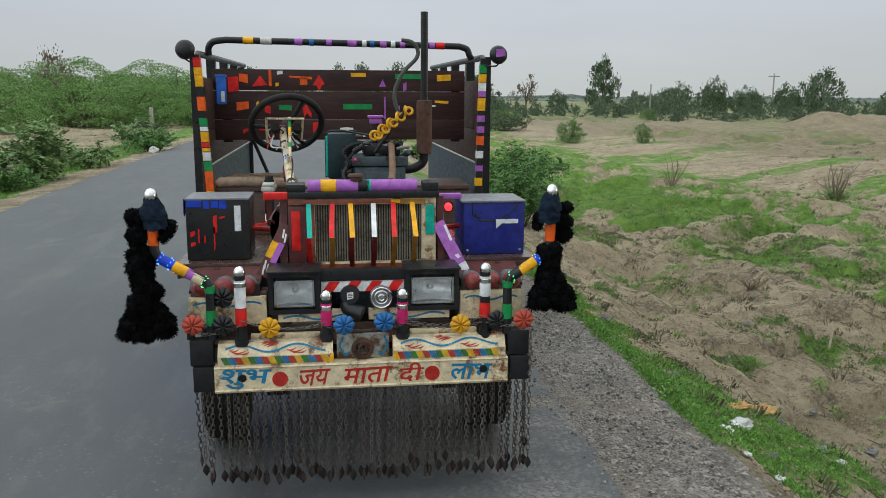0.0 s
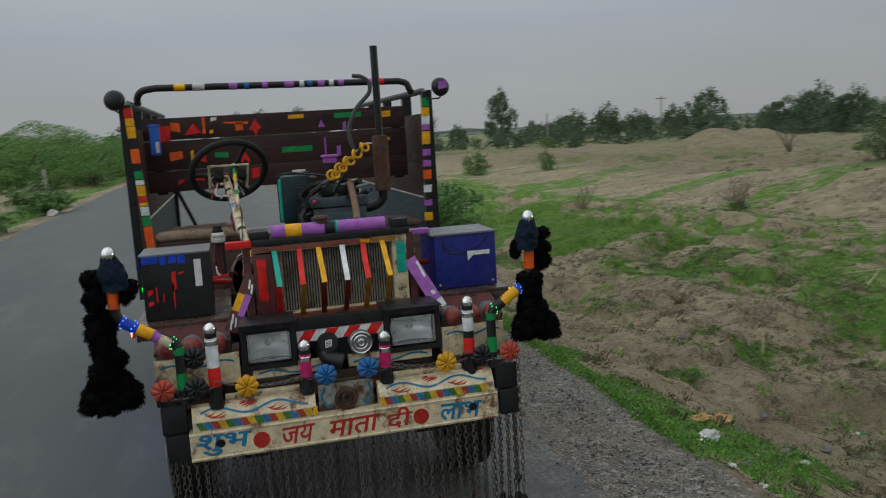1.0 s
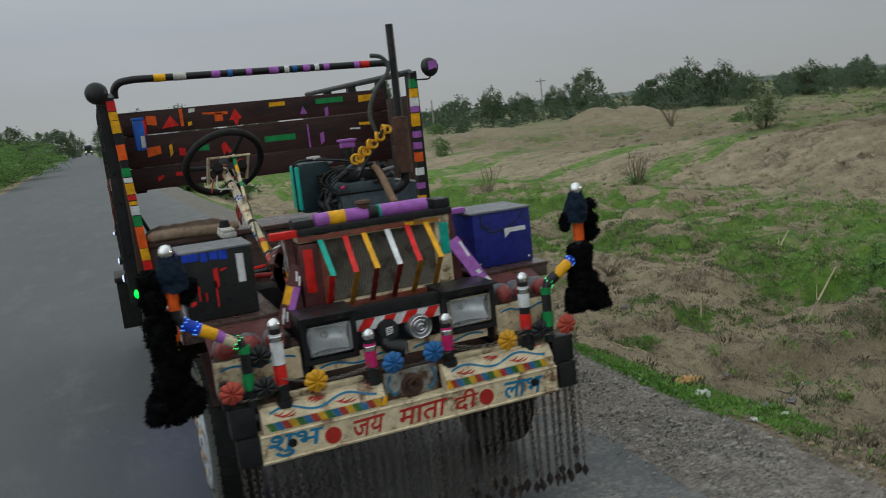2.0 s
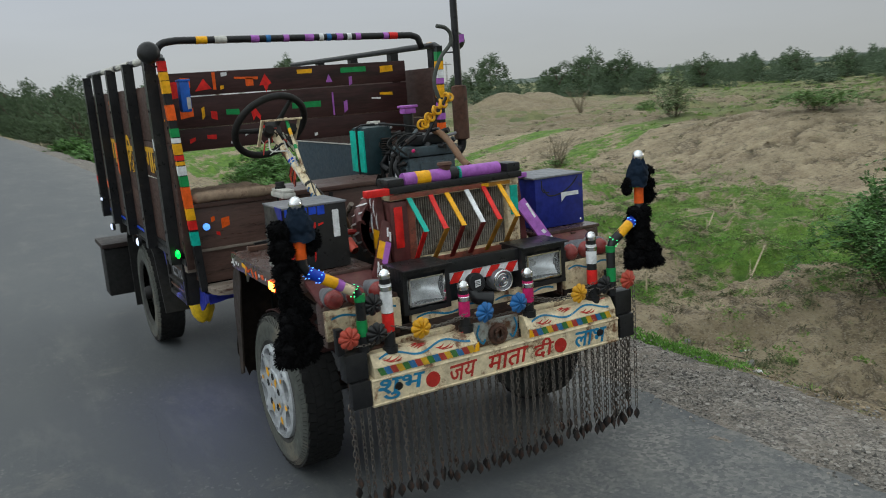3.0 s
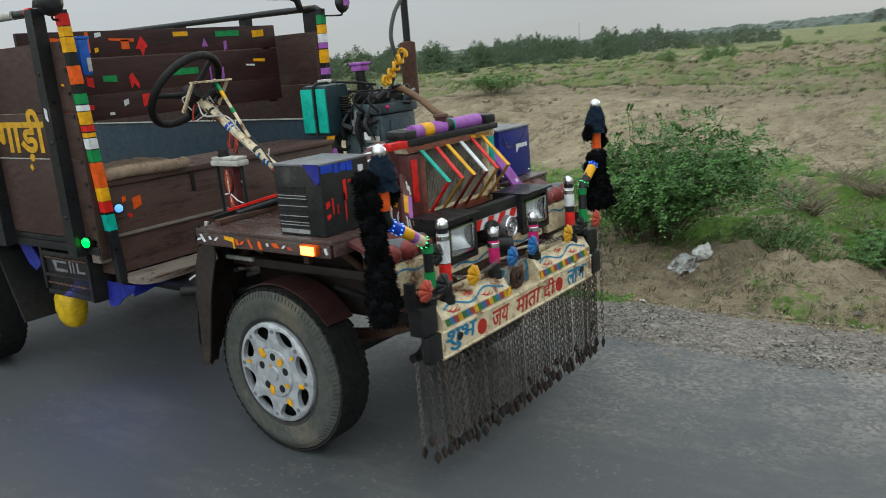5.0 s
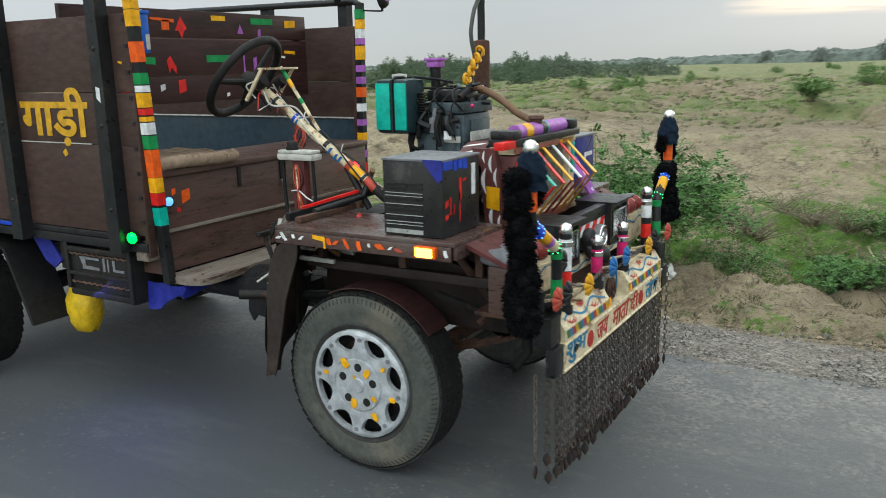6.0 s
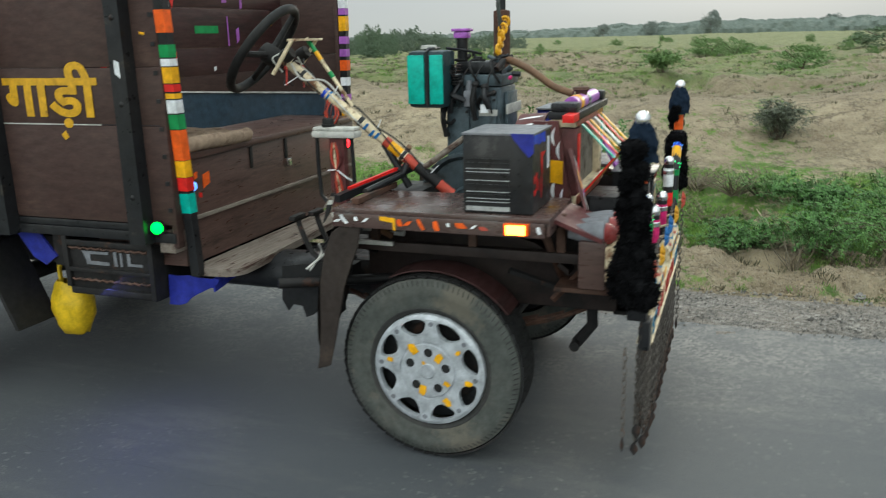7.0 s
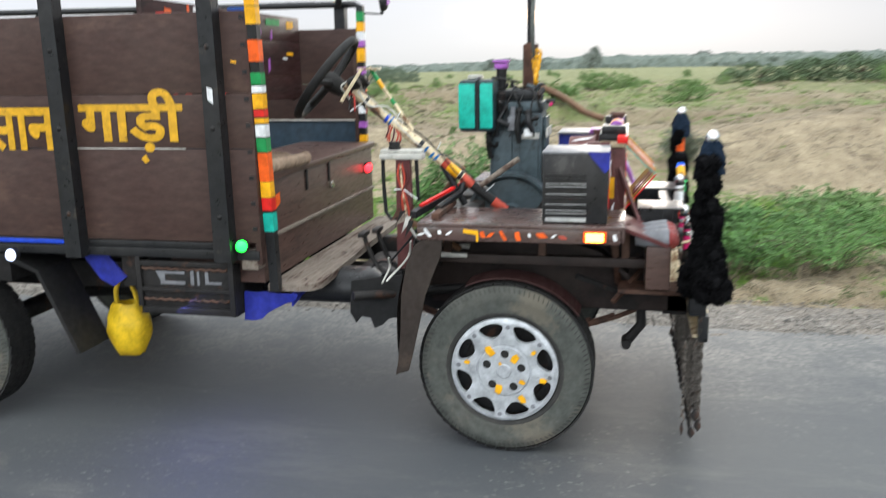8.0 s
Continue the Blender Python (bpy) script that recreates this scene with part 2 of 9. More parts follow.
# horizon woods carry their haze in this pale grey-green
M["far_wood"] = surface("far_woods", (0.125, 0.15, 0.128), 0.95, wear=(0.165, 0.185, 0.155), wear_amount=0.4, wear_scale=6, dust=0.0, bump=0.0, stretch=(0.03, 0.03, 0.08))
M["silver"] = surface("silver_hubcap_paint", (0.42, 0.44, 0.46), 0.38, 0.2, wear=(0.2, 0.19, 0.17), wear_amount=0.05, dust=0.12, bump=0.08)
M["rubber"] = surface("dusty_rubber", (0.064, 0.069, 0.061), 0.85, wear=(0.115, 0.105, 0.082), wear_amount=0.5, wear_scale=5, dust=0.32, bump=0.5)
M["flap"] = surface("dusty_brown_rubber", (0.026, 0.018, 0.014), 0.7, wear=(0.05, 0.034, 0.025), wear_amount=0.4, wear_scale=7, dust=0.08)
M["rubber_dark"] = surface("black_rubber", (0.009, 0.009, 0.009), 0.7, dust=0.06)
M["blue_tin"] = surface("blue_painted_tin", (0.013, 0.022, 0.20), 0.4, wear=(0.03, 0.03, 0.09), wear_amount=0.2, dust=0.1)
M["blue_sheet"] = surface("faded_blue_grey_sheet", (0.026, 0.048, 0.07), 0.45, wear=(0.07, 0.08, 0.09), wear_amount=0.22, wear_scale=3, dust=0.1)
M["blue_cloth"] = surface("blue_tarpaulin", (0.012, 0.02, 0.24), 0.6, dust=0.1)
M["navy"] = surface("navy_cloth", (0.006, 0.014, 0.028), 0.85, dust=0.0, bump=0.5)
M["navy"].node_tree.nodes["Principled BSDF"].inputs["Specular IOR Level"].default_value = 0.12
M["pompom"] = surface("black_wool", (0.004, 0.004, 0.0045), 1.0, dust=0.0, bump=0.0)
M["pompom"].node_tree.nodes["Principled BSDF"].inputs["Specular IOR Level"].default_value = 0.03
M["engine"] = surface("grey_green_engine_paint", (0.058, 0.082, 0.094), 0.45, 0.1, wear=(0.024, 0.028, 0.03), wear_amount=0.4, dust=0.15)
M["plastic_dark"] = surface("dark_teal_plastic", (0.012, 0.03, 0.036), 0.4, dust=0.1)
M["plastic_blue"] = surface("bright_blue_plastic", (0.012, 0.10, 0.46), 0.4, dust=0.08)
M["plastic_white"] = surface("grey_white_plastic", (0.48, 0.47, 0.43), 0.5, dust=0.25)
M["plastic_yellow"] = surface("yellow_plastic_sheet", (0.68, 0.44, 0.012), 0.5, dust=0.1)
M["burlap"] = surface("brown_quilted_cloth", (0.30, 0.215, 0.15), 0.9, wear=(0.17, 0.11, 0.075), wear_amount=0.45, wear_scale=20, dust=0.2, bump=0.8)
M["hose"] = surface("brown_rubber_hose", (0.16, 0.085, 0.045), 0.6, dust=0.2)
M["grey_tail"] = surface("grey_green_rubber", (0.06, 0.068, 0.06), 0.6, dust=0.15)
M["core"] = surface("dark_radiator_core", (0.03, 0.028, 0.025), 0.8, dust=0.2)
M["fins"] = surface("radiator_fins", (0.27, 0.25, 0.21), 0.6, 0.2, wear=(0.09, 0.075, 0.055), wear_amount=0.45, dust=0.4)
M["red_lens"] = surface("dull_red_lens", (0.22, 0.035, 0.032), 0.3, dust=0.25)
M["rib_grey"] = surface("dull_grey_metal", (0.42, 0.43, 0.43), 0.45, 0.3, dust=0.2)
M["grey_cup"] = surface("grey_lamp_cup", (0.17, 0.175, 0.19), 0.45, dust=0.2)
M["amp_tin"] = surface("worn_black_tin", (0.013, 0.0135, 0.015), 0.36, wear=(0.045, 0.044, 0.043), wear_amount=0.2, wear_scale=6, dust=0.1)
M["blue_led"] = glow("blue_led_glow", (0.06, 0.08, 1.0), 6.0)
M["amber_glow"] = glow("amber_lamp_glow", (1.0, 0.27, 0.03), 17.0)
M["green_glow"] = glow("green_lamp_glow", (0.012, 1.0, 0.045), 5.5)
M["blue_glow"] = glow("blue_lamp_glow", (0.12, 0.35, 1.0), 1.6)
M["blue_spark"] = glow("blue_bulb_glow", (0.08, 0.3, 1.0), 5.0)
M["green_spark"] = glow("green_bulb_glow", (0.05, 1.0, 0.25), 4.0)
M["red_glow"] = glow("red_lamp_glow", (1.0, 0.02, 0.03), 4.0)
M["white_glow"] = glow("pale_lamp_glow", (0.66, 0.74, 1.0), 1.5)
M["bulb_warm"] = glow("warm_bulb_glow", (1.0, 0.7, 0.25), 3.0)
M["lens"], _n, _l, _s = node_mat("ribbed_headlamp_glass")
_s.inputs["Base Color"].default_value = (0.9, 0.92, 0.93, 1)
_s.inputs["Roughness"].default_value, _s.inputs["Transmission Weight"].default_value = 0.12, 0.9
_s.inputs["IOR"].default_value = 1.12
_w = _n.new("ShaderNodeTexWave")
_w.inputs["Scale"].default_value, _w.inputs["Distortion"].default_value = 26.0, 0.5
_l.new(_n.new("ShaderNodeTexCoord").outputs["Object"], _w.inputs["Vector"])
bumped(_n, _l, _s, _w.outputs[1], 0.3, 0.002)


def leaf_mat(name, color, spread_by=0.5):
    m, n, l, s = node_mat(name)
    geo = n.new("ShaderNodeNewGeometry")
    dark, light = tuple(c * (1 - spread_by) for c in color), tuple(c * (1 + spread_by) for c in color)
    l.new(mixed(n, l, geo.outputs["Random Per Island"], dark, light), s.inputs["Base Color"])
    s.inputs["Roughness"].default_value = 0.75
    return m


M["leaf"] = leaf_mat("shrub_leaf", (0.115, 0.20, 0.058), 0.35)
M["leaf_bright"] = leaf_mat("bright_shrub_leaf", (0.082, 0.182, 0.040), 0.5)
M["leaf_bush"] = leaf_mat("thorn_bush_leaf", (0.066, 0.155, 0.034), 0.55)
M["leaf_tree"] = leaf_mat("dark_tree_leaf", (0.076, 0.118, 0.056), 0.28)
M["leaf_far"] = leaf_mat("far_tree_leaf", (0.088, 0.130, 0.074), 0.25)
# aerial haze put into the belt's leaf colour: paler, more even green
M["leaf_belt"] = leaf_mat("haze_tinted_belt_leaf", (0.115, 0.152, 0.104), 0.18)
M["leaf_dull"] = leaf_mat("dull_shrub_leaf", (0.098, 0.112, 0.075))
# distance haze painted into these leaves as a pale grey-green
M["leaf_hazy"] = leaf_mat("haze_tinted_tree_leaf", (0.215, 0.245, 0.22), 0.1)
M["leaf_dry"] = leaf_mat("dry_twig", (0.16, 0.13, 0.085), 0.3)
M["twig"] = leaf_mat("straw_litter", (0.22, 0.175, 0.115), 0.8)
M["chip"] = leaf_mat("stone_chip", (0.19, 0.175, 0.155), 0.75)
M["leaf_thicket"] = leaf_mat("thicket_leaves", (0.135, 0.25, 0.062), 0.45)
M["grass"] = leaf_mat("green_grass", (0.115, 0.255, 0.034), 0.5)
M["tuft_dry"] = leaf_mat("dry_tuft", (0.105, 0.098, 0.055), 0.5)
M["tuft_green"] = leaf_mat("green_tuft", (0.150, 0.258, 0.050), 0.4)
M["weed_pale"] = leaf_mat("pale_weed", (0.19, 0.25, 0.075), 0.35)
M["weed_olive"] = leaf_mat("olive_weed", (0.105, 0.122, 0.05), 0.35)
M["leaf_broad"] = leaf_mat("broad_weed_leaf", (0.17, 0.27, 0.095), 0.3)
M["leaf_pale"] = leaf_mat("pale_shrub_leaf", (0.16, 0.21, 0.10), 0.35)
M["straw"] = surface("pale_straw", (0.42, 0.35, 0.23), 0.8, dust=0.1)
M["clod"] = leaf_mat("earth_clod", (0.25, 0.19, 0.12), 0.4)
M["bark"] = surface("grey_brown_bark", (0.10, 0.075, 0.055), 0.9, dust=0.2, bump=0.6)
M["concrete"] = surface("pale_concrete", (0.34, 0.32, 0.29), 0.85, dust=0.3, bump=0.4)
M["paper"] = surface("pale_litter", (0.62, 0.62, 0.60), 0.6, dust=0.3)
M["paper_grey"] = surface("grey_plastic_litter", (0.44, 0.45, 0.44), 0.55, wear=(0.13, 0.12, 0.11), wear_amount=0.5, dust=0.3)
M["paper_tan"] = surface("tan_litter", (0.46, 0.27, 0.10), 0.7, dust=0.2)
M["bottle"] = surface("green_glass_bottle", (0.02, 0.16, 0.05), 0.15, dust=0.1)
M["crack"] = surface("crack_filler", (0.06, 0.063, 0.065), 0.9, dust=0.3)
M["stone"] = surface("grey_chippings", (0.2, 0.19, 0.18), 0.85, dust=0.3, bump=0.6)


def voronoi_node(n, l, scale, co, random=1.0):
    v = n.new("ShaderNodeTexVoronoi")
    v.inputs["Scale"].default_value, v.inputs["Randomness"].default_value = scale, random
    l.new(co, v.inputs["Vector"])
    return v


def road_mat():
    m, n, l, s = node_mat("old_asphalt")
    co = n.new("ShaderNodeTexCoord").outputs["Object"]
    long_map = n.new("ShaderNodeMapping")
    long_map.inputs["Scale"].default_value = (1.0, 0.3, 1.0)
    l.new(co, long_map.inputs[0])
    fine = noise_node(n, l, 140, 4, 0.75)
    base = mixed(n, l, spread(n, l, fine, 0.36, 0.64), (0.053, 0.057, 0.060), (0.090, 0.095, 0.098))
    base = mixed(n, l, spread(n, l, noise_node(n, l, 0.7, 6, 0.65, long_map.outputs[0]), 0.38, 0.66, 0.0, 0.8), base, (0.048, 0.053, 0.060))
    base = mixed(n, l, spread(n, l, noise_node(n, l, 3.1, 7, 0.7, long_map.outputs[0]), 0.52, 0.72, 0.0, 0.6), base, (0.128, 0.127, 0.119))
    chips = voronoi_node(n, l, 75, co)
    worn = spread(n, l, noise_node(n, l, 1.1, 6, 0.7), 0.44, 0.66, 0.0, 1.0)
    pick = n.new("ShaderNodeMath")
    pick.operation = "MULTIPLY"
    l.new(spread(n, l, chips.outputs["Color"], 0.8, 0.9, 0.0, 0.6), pick.inputs[0])
    l.new(worn, pick.inputs[1])
    base = mixed(n, l, pick.outputs[0], base, (0.19, 0.185, 0.172))
    sandy = spread(n, l, noise_node(n, l, 1.3, 8, 0.75), 0.58, 0.74, 0.0, 0.5)
    base = mixed(n, l, sandy, base, (0.21, 0.19, 0.16))
    place = n.new("ShaderNodeSeparateXYZ")
    l.new(co, place.inputs[0])
    wash = n.new("ShaderNodeMath")
    wash.operation = "MULTIPLY"
    l.new(spread(n, l, place.outputs[0], -0.3, 1.0, 0.0, 1.0), wash.inputs[0])
    l.new(spread(n, l, noise_node(n, l, 2.2, 8, 0.75), 0.40, 0.62, 0.0, 0.85), wash.inputs[1])
    stones = voronoi_node(n, l, 60, co)
    base = mixed(n, l, wash.outputs[0], base, mixed(n, l, spread(n, l, stones.outputs["Color"], 0.25, 0.8), (0.075, 0.074, 0.07), (0.255, 0.24, 0.215)))
    l.new(base, s.inputs["Base Color"])
    l.new(spread(n, l, fine, 0.3, 0.7, 0.52, 0.74), s.inputs["Roughness"])
    bumped(n, l, s, noise_node(n, l, 95, 5, 0.75), 0.45, 0.004)
    return m


def gravel_mat():
    m, n, l, s = node_mat("gravel_shoulder")
    co = n.new("ShaderNodeTexCoord").outputs["Object"]
    v, w = voronoi_node(n, l, 85, co), voronoi_node(n, l, 34, co)
    base = mixed(n, l, spread(n, l, v.outputs["Color"], 0.1, 0.9), (0.046, 0.043, 0.040), (0.31, 0.278, 0.240))
    base = mixed(n, l, spread(n, l, w.outputs["Color"], 0.80, 0.88, 0.0, 0.85), base, (0.36, 0.335, 0.30))
    base = mixed(n, l, spread(n, l, noise_node(n, l, 1.6, 7, 0.75), 0.42, 0.66, 0.0, 0.7), base, (0.20, 0.165, 0.13))
    base = mixed(n, l, spread(n, l, noise_node(n, l, 5, 6, 0.7), 0.5, 0.66, 0.0, 0.6), base, (0.062, 0.058, 0.054))
    l.new(base, s.inputs["Base Color"])
    s.inputs["Roughness"].default_value = 0.9
    bumped(n, l, s, v.outputs["Distance"], 0.9, 0.012)
    return m


def ground_mat():
    m, n, l, s = node_mat("sandy_field")
    co = n.new("ShaderNodeTexCoord").outputs["Object"]
    att = n.new("ShaderNodeVertexColor")
    att.layer_name = "cover"
    sep = n.new("ShaderNodeSeparateColor")
    l.new(att.outputs["Color"], sep.inputs[0])
    soil = mixed(n, l, spread(n, l, noise_node(n, l, 1.3, 8, 0.75), 0.35, 0.65), (0.25, 0.19, 0.116), (0.52, 0.42, 0.27))
    soil = mixed(n, l, spread(n, l, noise_node(n, l, 5.5, 9, 0.8), 0.5, 0.68, 0.0, 0.6), soil, (0.17, 0.125, 0.080))
    soil = mixed(n, l, spread(n, l, noise_node(n, l, 0.42, 9, 0.72), 0.52, 0.66, 0.0, 0.45), soil, (0.16, 0.14, 0.078))
    # thin dark soil lines, which also stand in for shade in crevices
    ridged = n.new("ShaderNodeMath")
    ridged.operation = "PINGPONG"
    ridged.inputs[1].default_value = 0.5
    l.new(noise_node(n, l, 1.15, 9, 0.68), ridged.inputs[0])
    crevice_lines = n.new("ShaderNodeMath")
    crevice_lines.operation = "MULTIPLY"
    l.new(spread(n, l, ridged.outputs[0], 0.468, 0.494), crevice_lines.inputs[0])
    l.new(spread(n, l, noise_node(n, l, 0.6, 5, 0.6), 0.42, 0.58, 0.0, 0.75), crevice_lines.inputs[1])
    soil = mixed(n, l, crevice_lines.outputs[0], soil, (0.075, 0.058, 0.038))
    grit, lumps = voronoi_node(n, l, 70, co), voronoi_node(n, l, 24, co)
    soil = mixed(n, l, spread(n, l, grit.outputs["Color"], 0.70, 0.82, 0.0, 0.6), soil, (0.47, 0.40, 0.30))
    soil = mixed(n, l, spread(n, l, grit.outputs["Color"], 0.22, 0.14, 0.0, 0.6), soil, (0.105, 0.078, 0.052))
    soil = mixed(n, l, spread(n, l, lumps.outputs["Color"], 0.84, 0.92, 0.0, 0.6), soil, (0.105, 0.08, 0.053))
    soil = mixed(n, l, spread(n, l, lumps.outputs["Color"], 0.16, 0.08, 0.0, 0.55), soil, (0.43, 0.355, 0.25))
    soil = mixed(n, l, spread(n, l, sep.outputs[1], 0.0, 0.8, 0.0, 0.55), soil, (0.185, 0.15, 0.092))
    # footprints darkened in colour too, standing in for the shade inside them
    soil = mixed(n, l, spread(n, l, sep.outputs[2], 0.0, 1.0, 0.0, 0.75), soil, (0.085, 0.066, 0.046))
    green = mixed(n, l, spread(n, l, noise_node(n, l, 3.0, 7, 0.75), 0.35, 0.65), (0.062, 0.13, 0.018), (0.185, 0.325, 0.042))
    green = mixed(n, l, spread(n, l, noise_node(n, l, 20, 5, 0.7), 0.57, 0.77, 0.0, 0.3), green, (0.15, 0.14, 0.065))
    green = mixed(n, l, spread(n, l, noise_node(n, l, 45, 4, 0.7), 0.57, 0.72, 0.0, 0.4), green, (0.05, 0.088, 0.018))
    olive = mixed(n, l, spread(n, l, noise_node(n, l, 0.5, 7, 0.7), 0.38, 0.62), (0.115, 0.135, 0.054), (0.225, 0.22, 0.098))
    green = mixed(n, l, sep.outputs[1], green, olive)
    rough_edge = n.new("ShaderNodeMath")
    rough_edge.operation = "ADD"
    l.new(sep.outputs[0], rough_edge.inputs[0])
    l.new(spread(n, l, noise_node(n, l, 3.2, 9, 0.8), 0.25, 0.75, -0.75, 0.75), rough_edge.inputs[1])
    l.new(mixed(n, l, spread(n, l, rough_edge.outputs[0], 0.4, 0.62), soil, green), s.inputs["Base Color"])
    s.inputs["Roughness"].default_value = 0.95
    relief = n.new("ShaderNodeMath")
    relief.operation = "ADD"
    l.new(noise_node(n, l, 22, 10, 0.82), relief.inputs[0])
    l.new(spread(n, l, noise_node(n, l, 5.0, 8, 0.75), 0.3, 0.7, 0.0, 1.6), relief.inputs[1])
    bumped(n, l, s, relief.outputs[0], 0.9, 0.045)
    return m


M["road"], M["gravel"], M["ground"] = road_mat(), gravel_mat(), ground_mat()

# ---- building kit ----
def box(bm, x0, x1, y0, y1, z0, z1, bevel=0.0, turn=None):
    made = bmesh.ops.create_cube(bm, size=1.0, matrix=Matrix.Translation(((x0 + x1) / 2, (y0 + y1) / 2, (z0 + z1) / 2)) @ (turn or Matrix()) @ Matrix.Diagonal((abs(x1 - x0), abs(y1 - y0), abs(z1 - z0), 1)))
    if bevel:
        edges = list({e for v in made["verts"] for e in v.link_edges})
        bmesh.ops.bevel(bm, geom=edges, offset=bevel, segments=2, affect="EDGES", profile=0.6)
    return bm


def prism(bm, outline, along, thick):
    """A flat outline of (a, b), pushed out along axis 'x', 'y' or 'z' between the two values thick."""
    lay = {"x": lambda a, b, c: (c, a, b), "y": lambda a, b, c: (a, c, b), "z": lambda a, b, c: (a, b, c)}[along]
    rings = [[bm.verts.new(lay(a, b, c)) for a, b in outline] for c in thick]
    bm.faces.new(rings[0])
    bm.faces.new(rings[1][::-1])
    for i in range(len(outline)):
        j = (i + 1) % len(outline)
        bm.faces.new((rings[0][j], rings[0][i], rings[1][i], rings[1][j]))
    return bm


def tube(bm, pts, r, n=10, caps=True):
    """A round bar along points; r is one radius or one for each point."""
    pts = [Vector(p) for p in pts]
    radii = r if isinstance(r, (list, tuple)) else [r] * len(pts)
    side, rings = None, []
    for i, p in enumerate(pts):
        d = (pts[min(i + 1, len(pts) - 1)] - pts[max(i - 1, 0)]).normalized()
        if side is None:
            side = d.orthogonal().normalized()
        side = (side - d * side.dot(d)).normalized()
        up = d.cross(side)
        rings.append([bm.verts.new(p + radii[i] * (math.cos(2 * math.pi * k / n) * side + math.sin(2 * math.pi * k / n) * up)) for k in range(n)])
    for a, b in zip(rings, rings[1:]):
        for k in range(n):
            bm.faces.new((a[k], a[(k + 1) % n], b[(k + 1) % n], b[k]))
    if caps:
        bm.faces.new(rings[0][::-1])
        bm.faces.new(rings[-1])
    return bm


def curve_pts(ctrl, n=24):
    """A smooth line through control points."""
    c = [Vector(p) for p in ctrl]
    c = [c[0] * 2 - c[1]] + c + [c[-1] * 2 - c[-2]]
    out = []
    for i in range(1, len(c) - 2):
        for k in range(n):
            t = k / n
            a, b, d, e = c[i - 1], c[i], c[i + 1], c[i + 2]
            out.append(0.5 * ((2 * b) + (d - a) * t + (2 * a - 5 * b + 4 * d - e) * t * t + (3 * b - a - 3 * d + e) * t ** 3))
    return out + [c[-2]]


def ring(bm, m, big, small, n=36, k=10):
    """A torus round m's z axis."""
    rows = []
    for i in range(n):
        a = 2 * math.pi * i / n
        rows.append([bm.verts.new(m @ Vector(((big + small * math.cos(2 * math.pi * j / k)) * math.cos(a), (big + small * math.cos(2 * math.pi * j / k)) * math.sin(a), small * math.sin(2 * math.pi * j / k)))) for j in range(k)])
    for i in range(n):
        a, b = rows[i], rows[(i + 1) % n]
        for j in range(k):
            bm.faces.new((a[j], b[j], b[(j + 1) % k], a[(j + 1) % k]))
    return bm


def lathe(bm, m, profile, n=32, closed=False):
    """Turns a profile of (radius, height) round m's z axis."""
    rows = [[bm.verts.new(m @ Vector((r * math.cos(2 * math.pi * i / n), r * math.sin(2 * math.pi * i / n), h))) for r, h in profile] for i in range(n)]
    last = len(profile) if closed else len(profile) - 1
    for i in range(n):
        a, b = rows[i], rows[(i + 1) % n]
        for j in range(last):
            q = (j + 1) % len(profile)
            bm.faces.new((a[j], b[j], b[q], a[q]))
    return bm


def ball(bm, c, r, n=14, squash=(1, 1, 1)):
    bmesh.ops.create_uvsphere(bm, u_segments=n, v_segments=max(6, n // 2), radius=1.0, matrix=Matrix.Translation(c) @ Matrix.Diagonal((r * squash[0], r * squash[1], r * squash[2], 1)))
    return bm


def mesh_of(name, bm, material, smooth=40):
    bmesh.ops.recalc_face_normals(bm, faces=bm.faces)
    me = bpy.data.meshes.new(name)
    bm.to_mesh(me)
    bm.free()
    me.materials.append(material)
    if smooth:
        me.polygons.foreach_set("use_smooth", [True] * len(me.polygons))
        me.set_sharp_from_angle(angle=radians(smooth))
    return me


def under(ob, parent):
    ob.parent = parent
    ob.matrix_parent_inverse = parent.matrix_basis.inverted() if parent.parent is None else Matrix()
    return ob


def part(name, bm, material, parent, label="", smooth=40):
    """One mesh object, built in world metres, under a thing or under one of its parts."""
    ob = under(new(name, mesh_of(name, bm, material, smooth)), parent)
    return tagged(ob, label)


def thing(name, at, label, category, group=""):
    ob = new(name)
    ob.empty_display_size = 0.1
    ob.matrix_basis = Matrix.Translation(at)
    return tagged(ob, label, category, group)


def B():
    return bmesh.new()


def lettering(text, width, height, bold=0.028):
    """Flat letters as a bmesh in x and z, from 0, 0, with the built-in font."""
    data = bpy.data.curves.new("letters", "FONT")
    data.body = text
    data.extrude = 0.004
    data.offset = bold
    data.resolution_u = 3
    ob = new("letters", data)
    me = bpy.data.meshes.new_from_object(ob.evaluated_get(bpy.context.evaluated_depsgraph_get()))
    bpy.data.objects.remove(ob)
    bpy.data.curves.remove(data)
    bm = bmesh.new()
    bm.from_mesh(me)
    bpy.data.meshes.remove(me)
    x0, x1 = min(v.co.x for v in bm.verts), max(v.co.x for v in bm.verts)
    y0, y1 = min(v.co.y for v in bm.verts), max(v.co.y for v in bm.verts)
    for v in bm.verts:
        v.co = Vector(((v.co.x - x0) / (x1 - x0) * width, -v.co.z * 0.25, (v.co.y - y0) / (y1 - y0) * height))
    bmesh.ops.remove_doubles(bm, verts=bm.verts, dist=0.00002)
    # strokes that cross lie a hair above one another
    left, count = set(bm.verts), 0
    while left:
        stack, island = [left.pop()], []
        while stack:
            v = stack.pop()
            island.append(v)
            for e in v.link_edges:
                o = e.other_vert(v)
                if o in left:
                    left.remove(o)
                    stack.append(o)
        for v in island:
            v.co.y -= 0.0004 * count
        count += 1
    return bm

